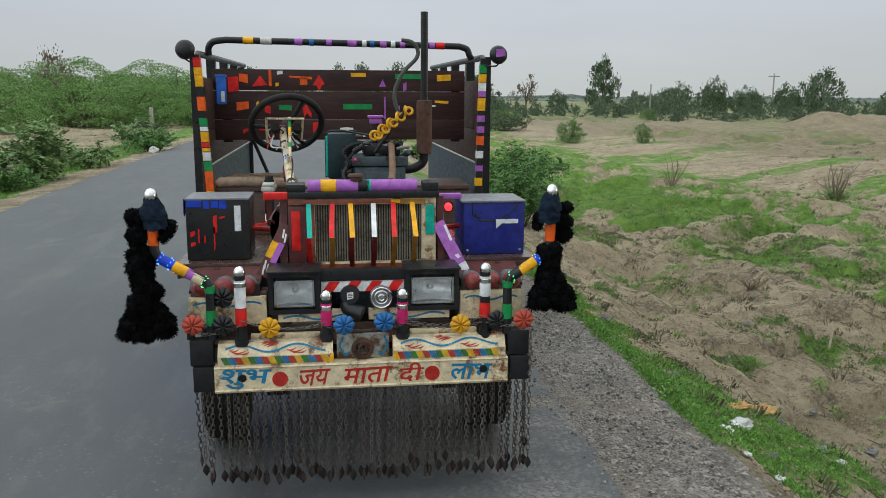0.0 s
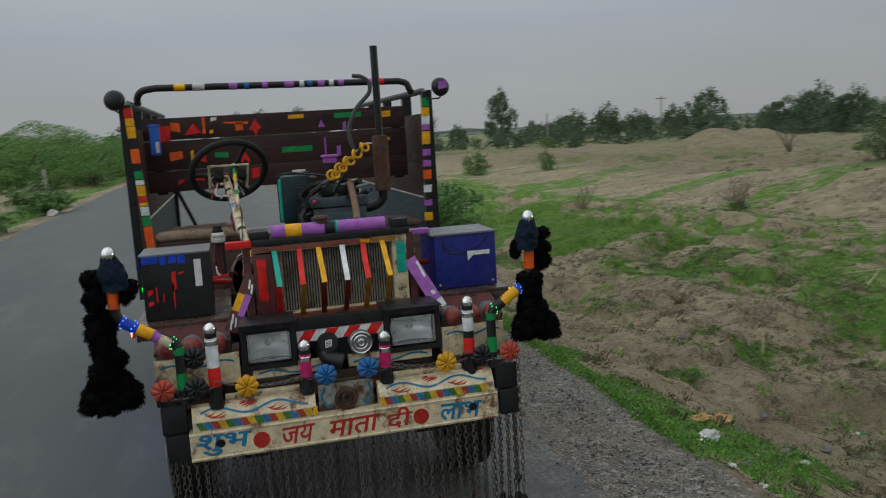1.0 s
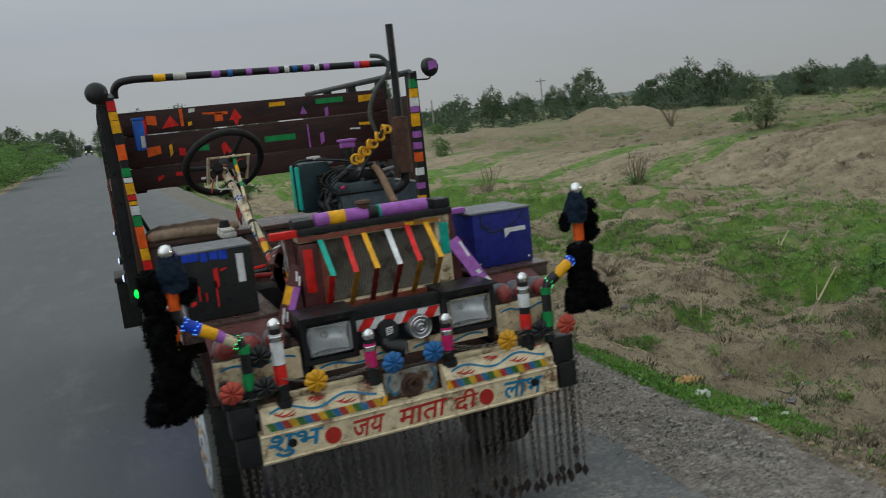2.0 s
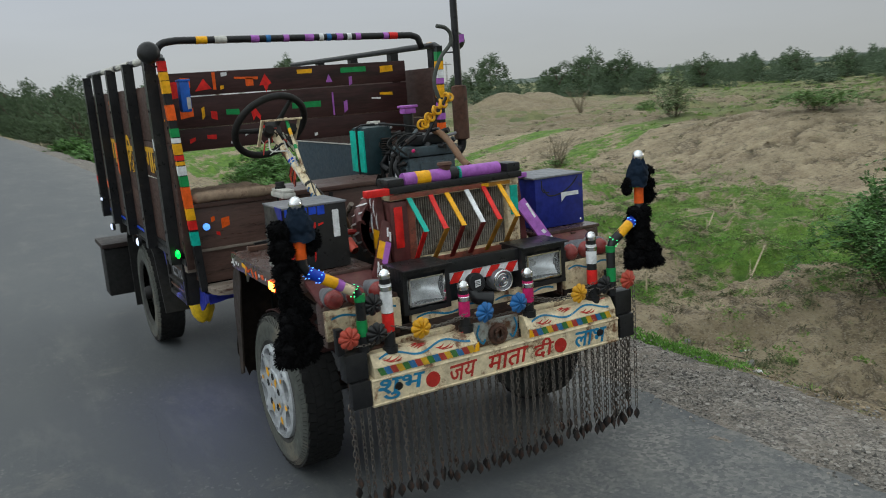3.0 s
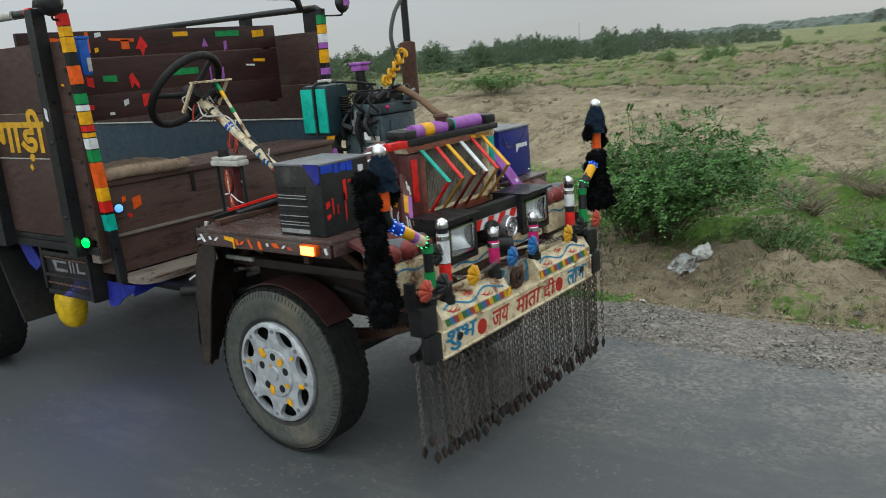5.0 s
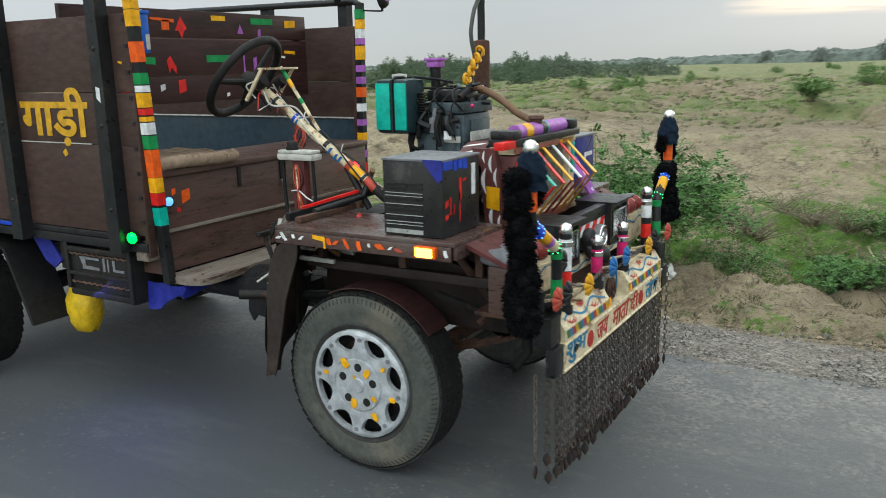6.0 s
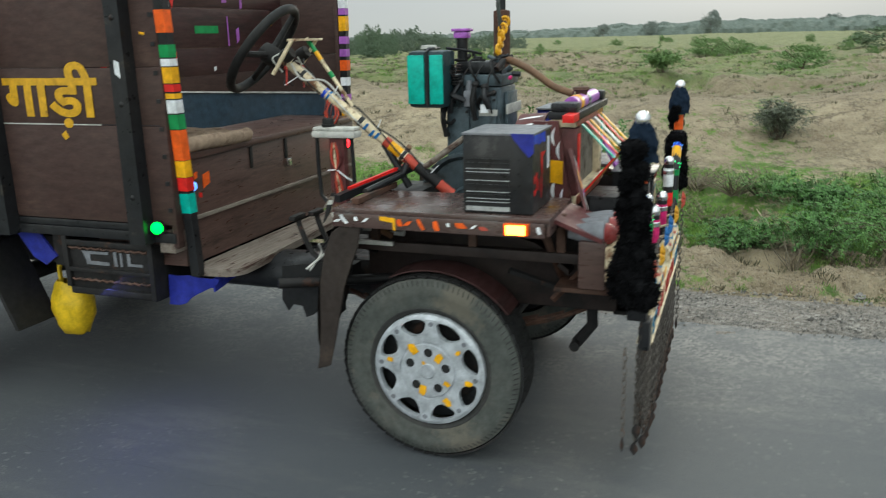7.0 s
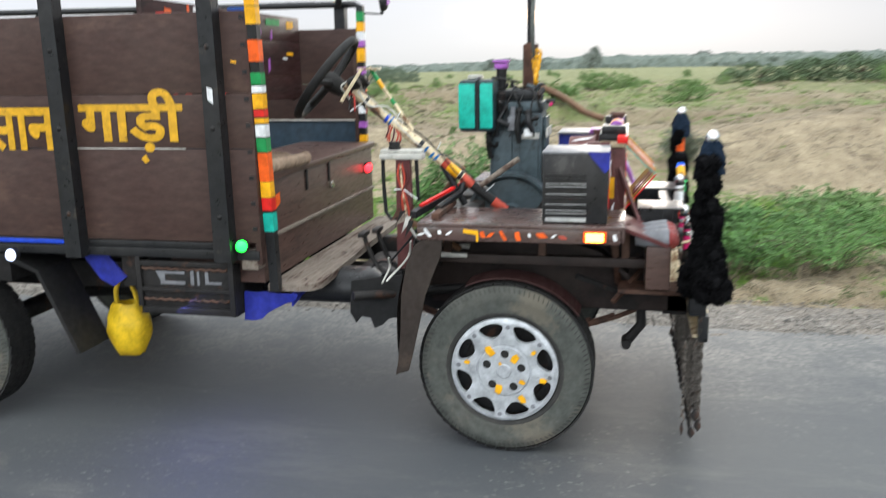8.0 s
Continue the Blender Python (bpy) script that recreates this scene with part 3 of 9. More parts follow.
# ---- ground, road, shoulder ----
def step(a, b, x):
    t = min(1.0, max(0.0, (x - a) / (b - a)))
    return t * t * (3 - 2 * t)


def lump(x, y, size, seed=0.0):
    return noise.noise(Vector((x / size + seed, y / size - seed * 1.7, seed * 0.37)))


def drift(y):
    """The road bends a little as it goes."""
    return -0.012 * max(0.0, y - 4)


RIDGE_Y = (-60, -12, -5.5, -3.5, -1.8, 0.6, 4.6, 8, 10.7, 12, 14, 16, 18.4, 21.3, 27, 40, 80)
RIDGE_H = (0.4, 1.3, 1.35, 1.15, 0.88, 0.85, 0.78, 1.08, 1.18, 1.25, 1.38, 1.06, 1.0, 0.85, 0.45, 0.2, 0.1)


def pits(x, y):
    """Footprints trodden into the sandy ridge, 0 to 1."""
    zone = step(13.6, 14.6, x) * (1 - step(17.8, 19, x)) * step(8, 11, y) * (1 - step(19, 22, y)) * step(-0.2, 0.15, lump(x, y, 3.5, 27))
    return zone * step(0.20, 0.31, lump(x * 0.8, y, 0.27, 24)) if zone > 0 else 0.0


def land(x, y):
    """The height of the ground."""
    u = x - drift(y)
    far = step(60, 200, abs(x) + abs(y))
    if u > 1.3:
        d = u - 1.72
        slope = min(1.0, max(0.0, (d - 0.12 - 0.1 * lump(x, y, 2.5, 3)) / (2.9 + 0.5 * lump(0, y, 4, 8))))
        bank = -0.14 * step(0.02, 0.3, d) - 1.0 * (1 - (1 - slope) ** 1.35)
        rough = 0.055 * step(0.1, 0.8, d) * lump(x, y, 0.33, 5) + 0.035 * step(0.2, 1.0, d) * lump(x, y, 0.16, 15) + 0.1 * step(1.5, 5, d) * abs(lump(x, y, 1.9, 16)) + 0.11 * step(0.3, 1.6, d) * lump(x, y, 1.1, 1) + 0.16 * step(1, 3, d) * lump(x, y, 2.9, 2)
        # worn hummocks with broken edges
        hump = step(0.32, 0.5, 0.5 + 0.5 * lump(x, y, 1.7, 18) + 0.09 * lump(x, y, 0.4, 19))
        rough += 0.20 * (hump - 0.5) * step(1.3, 2.8, d) * (1 - 0.6 * step(14, 30, d))
        rough += 0.16 * step(1.0, 2.2, d) * (1 - step(9, 13, d)) * (0.22 - abs(lump(x, y, 0.8, 81))) + 0.07 * step(0.8, 1.6, d) * (1 - step(7, 10, d)) * (0.2 - abs(lump(x, y, 0.3, 82)))
        rough += 0.1 * step(10, 15, d) * lump(x, y, 0.95, 20) * (1 - far)
        bare = step(11.3, 13, x) * (1 - step(18.5, 21, x))
        rough *= 1 - 0.85 * bare
        rough -= 0.15 * pits(x, y) + 0.05 * step(0.3, 0.5, lump(x, y, 0.28, 25)) * step(0.6, 1.2, d) * (1 - step(6, 9, d))
        rough += 0.3 * (step(0.45, 0.51, 0.5 + 0.5 * lump(x * 0.4, y, 1.5, 86) + 0.05 * lump(x, y, 0.6, 87)) - 0.5) * step(9, 13, y) * step(5, 8, d) * (1 - far) * (1 - 0.9 * bare)
        rough += 0.15 * (step(0.475, 0.505, 0.5 + 0.5 * lump(x * 0.7, y, 1.15, 101) + 0.05 * lump(x, y, 0.3, 102)) - 0.5) * step(1.2, 2.2, d) * (1 - step(9, 13, d))
        rough += 0.42 * (step(0.44, 0.52, 0.5 + 0.5 * lump(x * 0.5, y, 3.3, 83) + 0.06 * lump(x, y, 0.8, 84)) - 0.5) * step(18.5, 24, d) * (1 - far)
        rough += 0.22 * step(4, 12, d) * lump(x, y, 9, 4) * (1 - far)
        ridge = float(np.interp(y, RIDGE_Y, RIDGE_H)) * step(13.6, 18.5, x + 0.8 * lump(0, y, 3, 9)) * (1 - 0.55 * step(19, 27, x))
        ridge *= 1 + 0.10 * lump(x, y, 2.6, 6)
        near_pile = 0.26 * math.exp(-((x - 6.3) / 0.8) ** 2 - ((y - 0.3) / 0.8) ** 2) + 0.2 * math.exp(-((x - 3.6) / 0.8) ** 2 - ((y + 3.0) / 1.2) ** 2)
        heaps = 1.6 * math.exp(-((x - 40) / 3.0) ** 2 - ((y - 60) / 3.0) ** 2) + 1.5 * math.exp(-((x - 46) / 3) ** 2 - ((y - 62) / 3) ** 2)
        swell = 0.35 * step(26, 60, x) * lump(x, y, 17, 12) * (1 - far)
        near_pile -= 0.3 * step(0.35, 0.6, math.exp(-((x - 7.7) / 0.8) ** 2 - ((y - 0.25) / 0.6) ** 2) + 0.25 * lump(x, y, 0.5, 97))
        return -0.045 * (1 - step(0, 0.1, d)) + (bank - 0.02 * step(0, 0.2, d)) + rough + ridge + near_pile + heaps + swell
    if u < -4.6:
        d = -4.7 - u
        return -0.045 - 0.12 * step(0, 1.6, d) + 0.10 * step(0.2, 1.5, d) * lump(x, y, 1.2, 7) + 0.35 * step(2, 9, d) * lump(x, y, 6.5, 2) * (1 - far) + 0.25 * step(8, 20, d) * (1 - far)
    return -0.045


def cover(x, y):
    """How green the ground is, 0 to 1."""
    u = x - drift(y)
    n = 0.5 + 0.7 * lump(x, y, 2.0, 21) + 0.5 * lump(x, y, 0.7, 23)
    if u > 1.3:
        d = u - 1.72
        g = (1 - step(0.45, 1.15, d + 0.6 * lump(0, y, 1.1, 30) + 0.35 * lump(x, y, 0.5, 46))) * (0.95 * step(0.0, 0.9, y) + 0.12)
        g += 0.95 * math.exp(-((x - 2.5) / 0.42) ** 2 - ((y - 1.1) / 0.5) ** 2) + 0.8 * math.exp(-((x - 2.95) / 0.4) ** 2 - ((y - 2.2) / 0.5) ** 2) + 0.7 * math.exp(-((x - 2.1) / 0.12) ** 2 - ((y - 0.35) / 0.15) ** 2)
        g += 0.8 * step(4.4, 6.4, x + 2.4 * lump(x, y, 1.7, 31) - (1.5 + 0.4 * step(4.0, 6.5, y)) * (1 - step(13, 18, y))) * (1 - step(12.2, 14.6, x + 1.2 * lump(x, y, 3.5, 32)))
        g += 0.78 * step(19.5, 23, x + 3 * lump(x, y, 6, 33)) * min(1.0, max(0.0, 0.80 + 1.3 * lump(x * 0.6, y * 0.35, 4, 34))) * (0.6 + 0.4 * step(-0.35, 0.35, x * 0.9 - y))
        g += 0.8 * step(12, 18, y) * (1 - step(45, 60, y)) * step(-0.04, 0.26, lump(x * 0.35, y, 1.9, 37) + 0.3 * lump(x, y, 1.0, 38))
        g += 0.5 * step(0.08, 0.32, lump(x, y, 1.15, 36) + 0.4 * lump(x, y, 0.35, 39)) * step(0.9, 1.6, d) * (1 - step(6.5, 9, d))
        g += 0.5 * step(-0.12, 0.25, lump(x * 0.7, y * 0.8, 2.2, 50) + 0.4 * lump(x, y, 0.6, 51)) * step(12.5, 14, x) * (1 - step(19, 21, x)) * (1 - step(4, 9, y)) * step(-2.6, -0.4, y)
        g -= (0.25 + 0.3 * step(8, 11, y)) * step(0.02, 0.22, lump(x * 0.45, y, 0.85, 111) + 0.4 * lump(x, y, 0.3, 112)) * step(3, 4.5, x) * (1 - step(13, 16, x))
        g += step(78, 105, math.hypot(x, y))
        return min(1.0, max(0.0, g * (0.55 + 0.7 * n) + 0.15 * lump(x, y, 1.2, 35)))
    if u < -4.6:
        d = -4.7 - u
        g = step(0.75, 1.1, d + 0.35 * lump(x, y, 1.0, 41)) * (1 - 0.75 * step(1.6, 3.0, d)) + step(70, 90, math.hypot(x, y)) + 0.2 * step(4, 14, d) * (0.6 + 0.9 * lump(x, y, 5, 42))
        return min(1.0, max(0.0, g))
    return 0.0


def spaced(stops):
    """Grid lines: (from, to, spacing), one after the other."""
    out = []
    for a, b, s in stops:
        out += list(np.arange(a, b - 1e-6, s))
    return out + [stops[-1][1]]


def sheet(name, xs, ys, height, material, colour=None):
    verts = [(x, y, height(x, y)) for y in ys for x in xs]
    w = len(xs)
    faces = [(j * w + i, j * w + i + 1, (j + 1) * w + i + 1, (j + 1) * w + i) for j in range(len(ys) - 1) for i in range(w - 1)]
    me = bpy.data.meshes.new(name)
    me.from_pydata(verts, [], faces)
    me.materials.append(material)
    me.polygons.foreach_set("use_smooth", [True] * len(faces))
    if colour:
        layer = me.color_attributes.new("cover", "FLOAT_COLOR", "POINT")
        flat = np.ones((len(verts), 4), dtype=np.float32)
        flat[:, 0] = [colour(x, y) for x, y, _ in verts]
        flat[:, 1] = [step(16.5, 20, x + 1.5 * lump(x, y, 5, 95)) * 0.8 + 0.2 * step(40, 80, abs(x) + abs(y)) for x, y, _ in verts]
        # blue channel: the footprints' mask for that painted shade
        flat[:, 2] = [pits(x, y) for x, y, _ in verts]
        layer.data.foreach_set("color", flat.ravel())
    return new(name, me)


gx = spaced([(-1500, -300, 150), (-300, -80, 20), (-80, -30, 2.5), (-30, -12, 0.8), (-12, -4.4, 0.28), (-4.4, 1.6, 1.5), (1.6, 6, 0.085), (6, 13, 0.16), (13, 20, 0.1), (20, 22, 0.17), (22, 27, 0.3), (27, 60, 0.6), (60, 120, 3), (120, 300, 18), (300, 1500, 150)])
gy = spaced([(-1500, -300, 150), (-300, -60, 24), (-60, -14, 1.6), (-14, -5, 0.35), (-5, 9, 0.1), (9, 17, 0.12), (17, 24, 0.17), (24, 60, 0.5), (60, 130, 3), (130, 300, 18), (300, 1500, 150)])
tagged(sheet("ground", gx, gy, land, M["ground"], cover), "sandy field with patches of short green grass and dirt ridges", "ground", kind="structure")


def slab(name, left, right, ys, top, thick, material, cells):
    """A strip along the road: its two edges are functions of y."""
    bm = B()
    rows = []
    for y in ys:
        a, b = left(y), right(y)
        rows.append([bm.verts.new((a + (b - a) * i / cells, y, top(a + (b - a) * i / cells, y))) for i in range(cells + 1)])
    for p, q in zip(rows, rows[1:]):
        for i in range(cells):
            bm.faces.new((p[i], p[i + 1], q[i + 1], q[i]))
    for k in (0, cells):
        low = [bm.verts.new((r[k].co.x, r[k].co.y, r[k].co.z - thick)) for r in rows]
        for i in range(len(rows) - 1):
            bm.faces.new((rows[i][k], rows[i + 1][k], low[i + 1], low[i]))
    return new(name, mesh_of(name, bm, material, 50))


road_y = spaced([(-800, -60, 40), (-60, -12, 4), (-12, 14, 0.06), (14, 60, 1.0), (60, 200, 7), (200, 800, 60)])
road = slab("road", lambda y: -4.72 + drift(y) + 0.16 * lump(0, y, 1.3, 51) + 0.05 * lump(0, y, 0.2, 52), lambda y: 1.1 + drift(y) + 0.07 * lump(0, y, 0.9, 53) + 0.035 * lump(0, y, 0.16, 54), road_y, lambda x, y: 0.0, 0.05, M["road"], 24)
tagged(road, "worn grey asphalt country road with dust and cracks", "road", kind="structure")
edge_y = spaced([(-60, -10, 1.0), (-10, 14, 0.045), (14, 60, 0.8)])
shoulder = slab("shoulder", lambda y: 0.9 + drift(y), lambda y: 1.74 + drift(y) + 0.07 * lump(0, y, 0.7, 61) + 0.05 * lump(0, y, 0.15, 62), edge_y, lambda x, y: -0.008 + 0.006 * lump(x, y, 0.05, 63) - 0.03 * step(1.55, 1.8, x - drift(y)) + 0.012 * lump(x, y, 0.4, 64), 0.08, M["gravel"], 16)
tagged(shoulder, "rough grey gravel shoulder beside the asphalt", "gravel shoulder", kind="structure")


def scatter_stones():
    rng = random.Random(7)
    verts, faces = [], []
    for _ in range(17000):
        y = rng.uniform(-7, 9)
        x = rng.gauss(1.40, 0.25) + drift(y)
        if not 1.0 < x < 2.6:
            continue
        r = 0.003 + 0.009 * rng.random() ** 2
        z = (0.0 if x < 1.1 else -0.008 if x < 1.72 else land(x, y)) + r * 0.3
        k = len(verts)
        for dx, dy, dz in ((1, 0, 0), (-1, 0, 0), (0, 1, 0), (0, -1, 0), (0, 0, 1), (0, 0, -1)):
            s = r * rng.uniform(0.7, 1.3)
            verts.append((x + dx * s + rng.uniform(-0.3, 0.3) * r, y + dy * s + rng.uniform(-0.3, 0.3) * r, z + dz * s * 0.7))
        for a, b in ((0, 2), (2, 1), (1, 3), (3, 0)):
            faces += [(k + a, k + b, k + 4), (k + b, k + a, k + 5)]
    me = bpy.data.meshes.new("gravel")
    me.from_pydata(verts, [], faces)
    me.materials.append(M["chip"])
    tagged(new("gravel", me), "loose grey stone chippings on the road shoulder", "gravel", kind="stuff")


scatter_stones()


def crack(points, width):
    bm = B()
    pts = curve_pts(points, 14)
    rng = random.Random(3)
    prev = None
    for p in pts:
        w = width * rng.uniform(0.3, 1.2)
        off = rng.uniform(-0.012, 0.012)
        row = (bm.verts.new((p.x - w + off, p.y, 0.0035)), bm.verts.new((p.x + w + off, p.y, 0.0035)))
        if prev:
            bm.faces.new((prev[0], prev[1], row[1], row[0]))
        prev = row
    return bm


part("crack", crack([(-1.19, 1.0, 0), (-1.17, 1.3, 0), (-1.13, 1.9, 0), (-1.15, 2.4, 0)], 0.0009), M["crack"], road)


# ---- plants ----
def grow_grass():
    rng = random.Random(11)
    verts, faces = [], []

    def tuft(x, y, blades, tall, wide):
        z = land(x, y) - 0.005
        for _ in range(blades):
            a, r = rng.uniform(0, 6.283), rng.random() * wide
            bx, by = x + r * math.cos(a), y + r * math.sin(a)
            h, lean, w = tall * rng.uniform(0.5, 1.2), rng.uniform(0.2, 1.4) * tall, rng.uniform(0.0016, 0.0036) * (1 + tall * 5)
            b = rng.uniform(0, 6.283)
            k = len(verts)
            verts.extend(((bx - w * math.sin(a), by + w * math.cos(a), z), (bx + w * math.sin(a), by - w * math.cos(a), z), (bx + lean * math.cos(b), by + lean * math.sin(b), z + h)))
            faces.append((k, k + 1, k + 2))

    count = 0
    while count < 13000:
        y = rng.uniform(-6, 13)
        x = 1.72 + 7.5 * rng.random() ** 1.6
        if cover(x, y) * rng.uniform(0.4, 1.0) > 0.36:
            tuft(x, y, 26 if x < 4 else 12, 0.026 if x < 3.2 else 0.05, 0.075)
            count += 1
    count = 0
    while count < 5200:
        x, y = rng.uniform(6, 14), rng.uniform(-8, 26)
        if cover(x, y) * rng.uniform(0.4, 1.0) > 0.4:
            tuft(x, y, 7, 0.08, 0.16)
            count += 1
    count = 0
    while count < 1300:
        x, y = rng.uniform(-7.4, -5.1), rng.uniform(3, 32)
        if cover(x, y) > 0.3:
            tuft(x, y, 9, 0.12, 0.16)
            count += 1
    me = bpy.data.meshes.new("grass")
    me.from_pydata(verts, [], faces)
    me.materials.append(M["grass"])
    tagged(new("grass", me), "short bright green grass growing in patches", "grass", kind="stuff")


grow_grass()


def grow_scrub():
    """Low dry and green tufts all over the field, and on the far side of the road."""
    rng = random.Random(19)
    for name, material, label, count, tint in (("dry_tufts", "tuft_dry", "low dry olive scrub tufts on the dirt", 12500, 0), ("green_tufts", "tuft_green", "low dark green scrub tufts in the field", 9500, 1)):
        verts, faces = [], []
        for _ in range(count):
            far_by = rng.random() ** 1.8
            if rng.random() < 0.12:
                x, y = -6.2 - 30 * far_by, rng.uniform(6, 70)
            else:
                x, y = 2.3 + 80 * far_by, rng.uniform(-14, 16) + far_by * rng.uniform(-12, 70)
            if 0 < x < 4.8 and rng.random() < 0.6:
                continue
            if 13.0 < x < 19.5 and rng.random() < 0.8:
                continue
            g = cover(x, y)
            if (tint and rng.random() > 0.25 + g) or (not tint and rng.random() < g * 0.5):
                continue
            z = land(x, y)
            r = rng.uniform(0.03, 0.13) * (0.6 + 2.0 * far_by)
            for _ in range(20):
                a, q = rng.uniform(0, 6.283), r * math.sqrt(rng.random())
                h = r * rng.uniform(0.25, 0.8)
                w = r * rng.uniform(0.03, 0.09)
                b = rng.uniform(0, 6.283)
                k = len(verts)
                px, py = x + q * math.cos(a), y + q * math.sin(a)
                verts.extend(((px - w * math.cos(b), py - w * math.sin(b), z - 0.02), (px + w * math.cos(b), py + w * math.sin(b), z - 0.02), (px + 0.5 * r * math.cos(a) + 0.3 * w, py + 0.5 * r * math.sin(a), z + h), (px + 0.4 * r * math.cos(a) - w, py + 0.4 * r * math.sin(a) + w, z + h * 0.9)))
                faces.append((k, k + 1, k + 2, k + 3))
        me = bpy.data.meshes.new(name)
        me.from_pydata(verts, [], faces)
        me.materials.append(M[material])
        tagged(new(name, me), label, "scrub", kind="stuff")


grow_scrub()


def grow_weeds():
    """Leafy weeds standing in the grass below the bank."""
    rng = random.Random(29)
    for name, material, label, share in (("weeds", "tuft_green", "dark leafy weeds in the grass", 0.6), ("pale_weeds", "weed_pale", "pale yellow-green weeds in the grass", 0.4)):
        verts, faces = [], []
        count = 0
        while count < 1100 * share:
            x, y = rng.uniform(4.2, 14.5), rng.uniform(-9, 20)
            if lump(x, y, 1.3, 44) + 0.6 * lump(x, y, 0.5, 45) + 0.5 * (cover(x, y) - 0.5) < rng.uniform(-0.1, 0.45):
                continue
            count += 1
            z, r = land(x, y), rng.uniform(0.06, 0.2)
            for _ in range(46):
                a, q = rng.uniform(0, 6.283), r * math.sqrt(rng.random())
                p = Vector((x + q * math.cos(a), y + q * math.sin(a), z + r * (1.1 - 0.6 * (q / r) ** 2) * rng.random()))
                leaf_quad(verts, faces, p, rng.uniform(0.008, 0.02), rng, 1.5)
        me = bpy.data.meshes.new(name)
        me.from_pydata(verts, [], faces)
        me.materials.append(M[material])
        tagged(new(name, me), label, "weeds", kind="stuff")
    verts, faces = [], []
    for _ in range(9000):
        x, y = 1.7 + 2.2 * rng.random(), rng.uniform(-5, 14)
        if cover(x, y) * rng.uniform(0.5, 1.2) < 0.45:
            continue
        z, r = land(x, y), rng.uniform(0.02, 0.06)
        for _ in range(12):
            a, q = rng.uniform(0, 6.283), r * math.sqrt(rng.random())
            leaf_quad(verts, faces, Vector((x + q * math.cos(a), y + q * math.sin(a), z + 0.004 + r * 0.6 * rng.random())), rng.uniform(0.005, 0.012), rng, 1.4)
    # tufts on the broken bank
    dry, dry_faces = [], []
    for _ in range(16000):
        x, y = rng.uniform(2.6, 8.5), rng.uniform(-6, 13)
        c = cover(x, y)
        if c < 0.16 or lump(x, y, 0.9, 47) + 0.5 * lump(x, y, 0.3, 48) < rng.uniform(-0.25, 0.35):
            continue
        z, r = land(x, y), rng.uniform(0.03, 0.09)
        for _ in range(14):
            a, q = rng.uniform(0, 6.283), r * math.sqrt(rng.random())
            leaf_quad(dry, dry_faces, Vector((x + q * math.cos(a), y + q * math.sin(a), z + 0.005 + r * 0.7 * rng.random())), rng.uniform(0.006, 0.014), rng, 1.8)
    me = bpy.data.meshes.new("bank_weeds")
    me.from_pydata(dry, [], dry_faces)
    me.materials.append(M["weed_olive"])
    tagged(new("bank_weeds", me), "low olive weeds in patches on the dirt bank", "weeds", kind="stuff")
    me = bpy.data.meshes.new("roadside_weeds")
    me.from_pydata(verts, [], faces)
    me.materials.append(M["grass"])
    tagged(new("roadside_weeds", me), "low mat of bright green weeds beside the gravel", "weeds", kind="stuff")


def scatter_clods():
    rng = random.Random(23)
    verts, faces = [], []
    for k in range(34000):
        if k < 30500:
            x, y = 1.8 + 5 * rng.random() ** 1.3, rng.uniform(-6, 9)
            r = 0.003 + 0.02 * rng.random() ** 3.6
        else:
            x, y = rng.uniform(7, 26), rng.uniform(-8, 30)
            r = 0.012 + 0.045 * rng.random() ** 4
            if cover(x, y) > 0.4:
                continue
        z, k = land(x, y) + r * 0.2, len(verts)
        for dx, dy, dz in ((1, 0, 0), (-1, 0, 0), (0, 1, 0), (0, -1, 0), (0, 0, 1), (0, 0, -1)):
            s = r * rng.uniform(0.6, 1.3)
            verts.append((x + dx * s + rng.uniform(-0.3, 0.3) * r, y + dy * s + rng.uniform(-0.3, 0.3) * r, z + dz * s * 0.7))
        for a, b in ((0, 2), (2, 1), (1, 3), (3, 0)):
            faces += [(k + a, k + b, k + 4), (k + b, k + a, k + 5)]
    me = bpy.data.meshes.new("clods")
    me.from_pydata(verts, [], faces)
    me.materials.append(M["clod"])
    tagged(new("clods", me), "small earth clods on the dirt bank", "clods", kind="stuff")


scatter_clods()


def scatter_twigs():
    """Dry stalks and chips of straw lying on the dirt bank."""
    rng = random.Random(37)
    verts, faces = [], []
    for _ in range(7000):
        x, y = 1.85 + 7 * rng.random() ** 1.5, rng.uniform(-6, 12)
        if lump(x, y, 0.7, 96) + 0.4 * lump(x, y, 0.25, 97) < rng.uniform(-0.2, 0.35):
            continue
        a, long, wide = rng.uniform(0, 6.283), rng.uniform(0.015, 0.09), rng.uniform(0.0015, 0.004)
        dx, dy = long * math.cos(a), long * math.sin(a)
        z0, z1, k = land(x - dx, y - dy) + 0.006, land(x + dx, y + dy) + 0.006 + rng.random() * 0.02, len(verts)
        nx, ny = -wide * math.sin(a), wide * math.cos(a)
        verts.extend(((x - dx - nx, y - dy - ny, z0), (x - dx + nx, y - dy + ny, z0), (x + dx + nx, y + dy + ny, z1), (x + dx - nx, y + dy - ny, z1), (x - dx, y - dy, z0 + 2 * wide), (x + dx, y + dy, z1 + 2 * wide)))
        faces.extend(((k, k + 3, k + 5, k + 4), (k + 1, k + 4, k + 5, k + 2), (k, k + 1, k + 2, k + 3)))
    me = bpy.data.meshes.new("dry_litter")
    me.from_pydata(verts, [], faces)
    me.materials.append(M["twig"])
    tagged(new("dry_litter", me), "dry stalks and straw lying on the dirt", "straw", kind="stuff")


scatter_twigs()


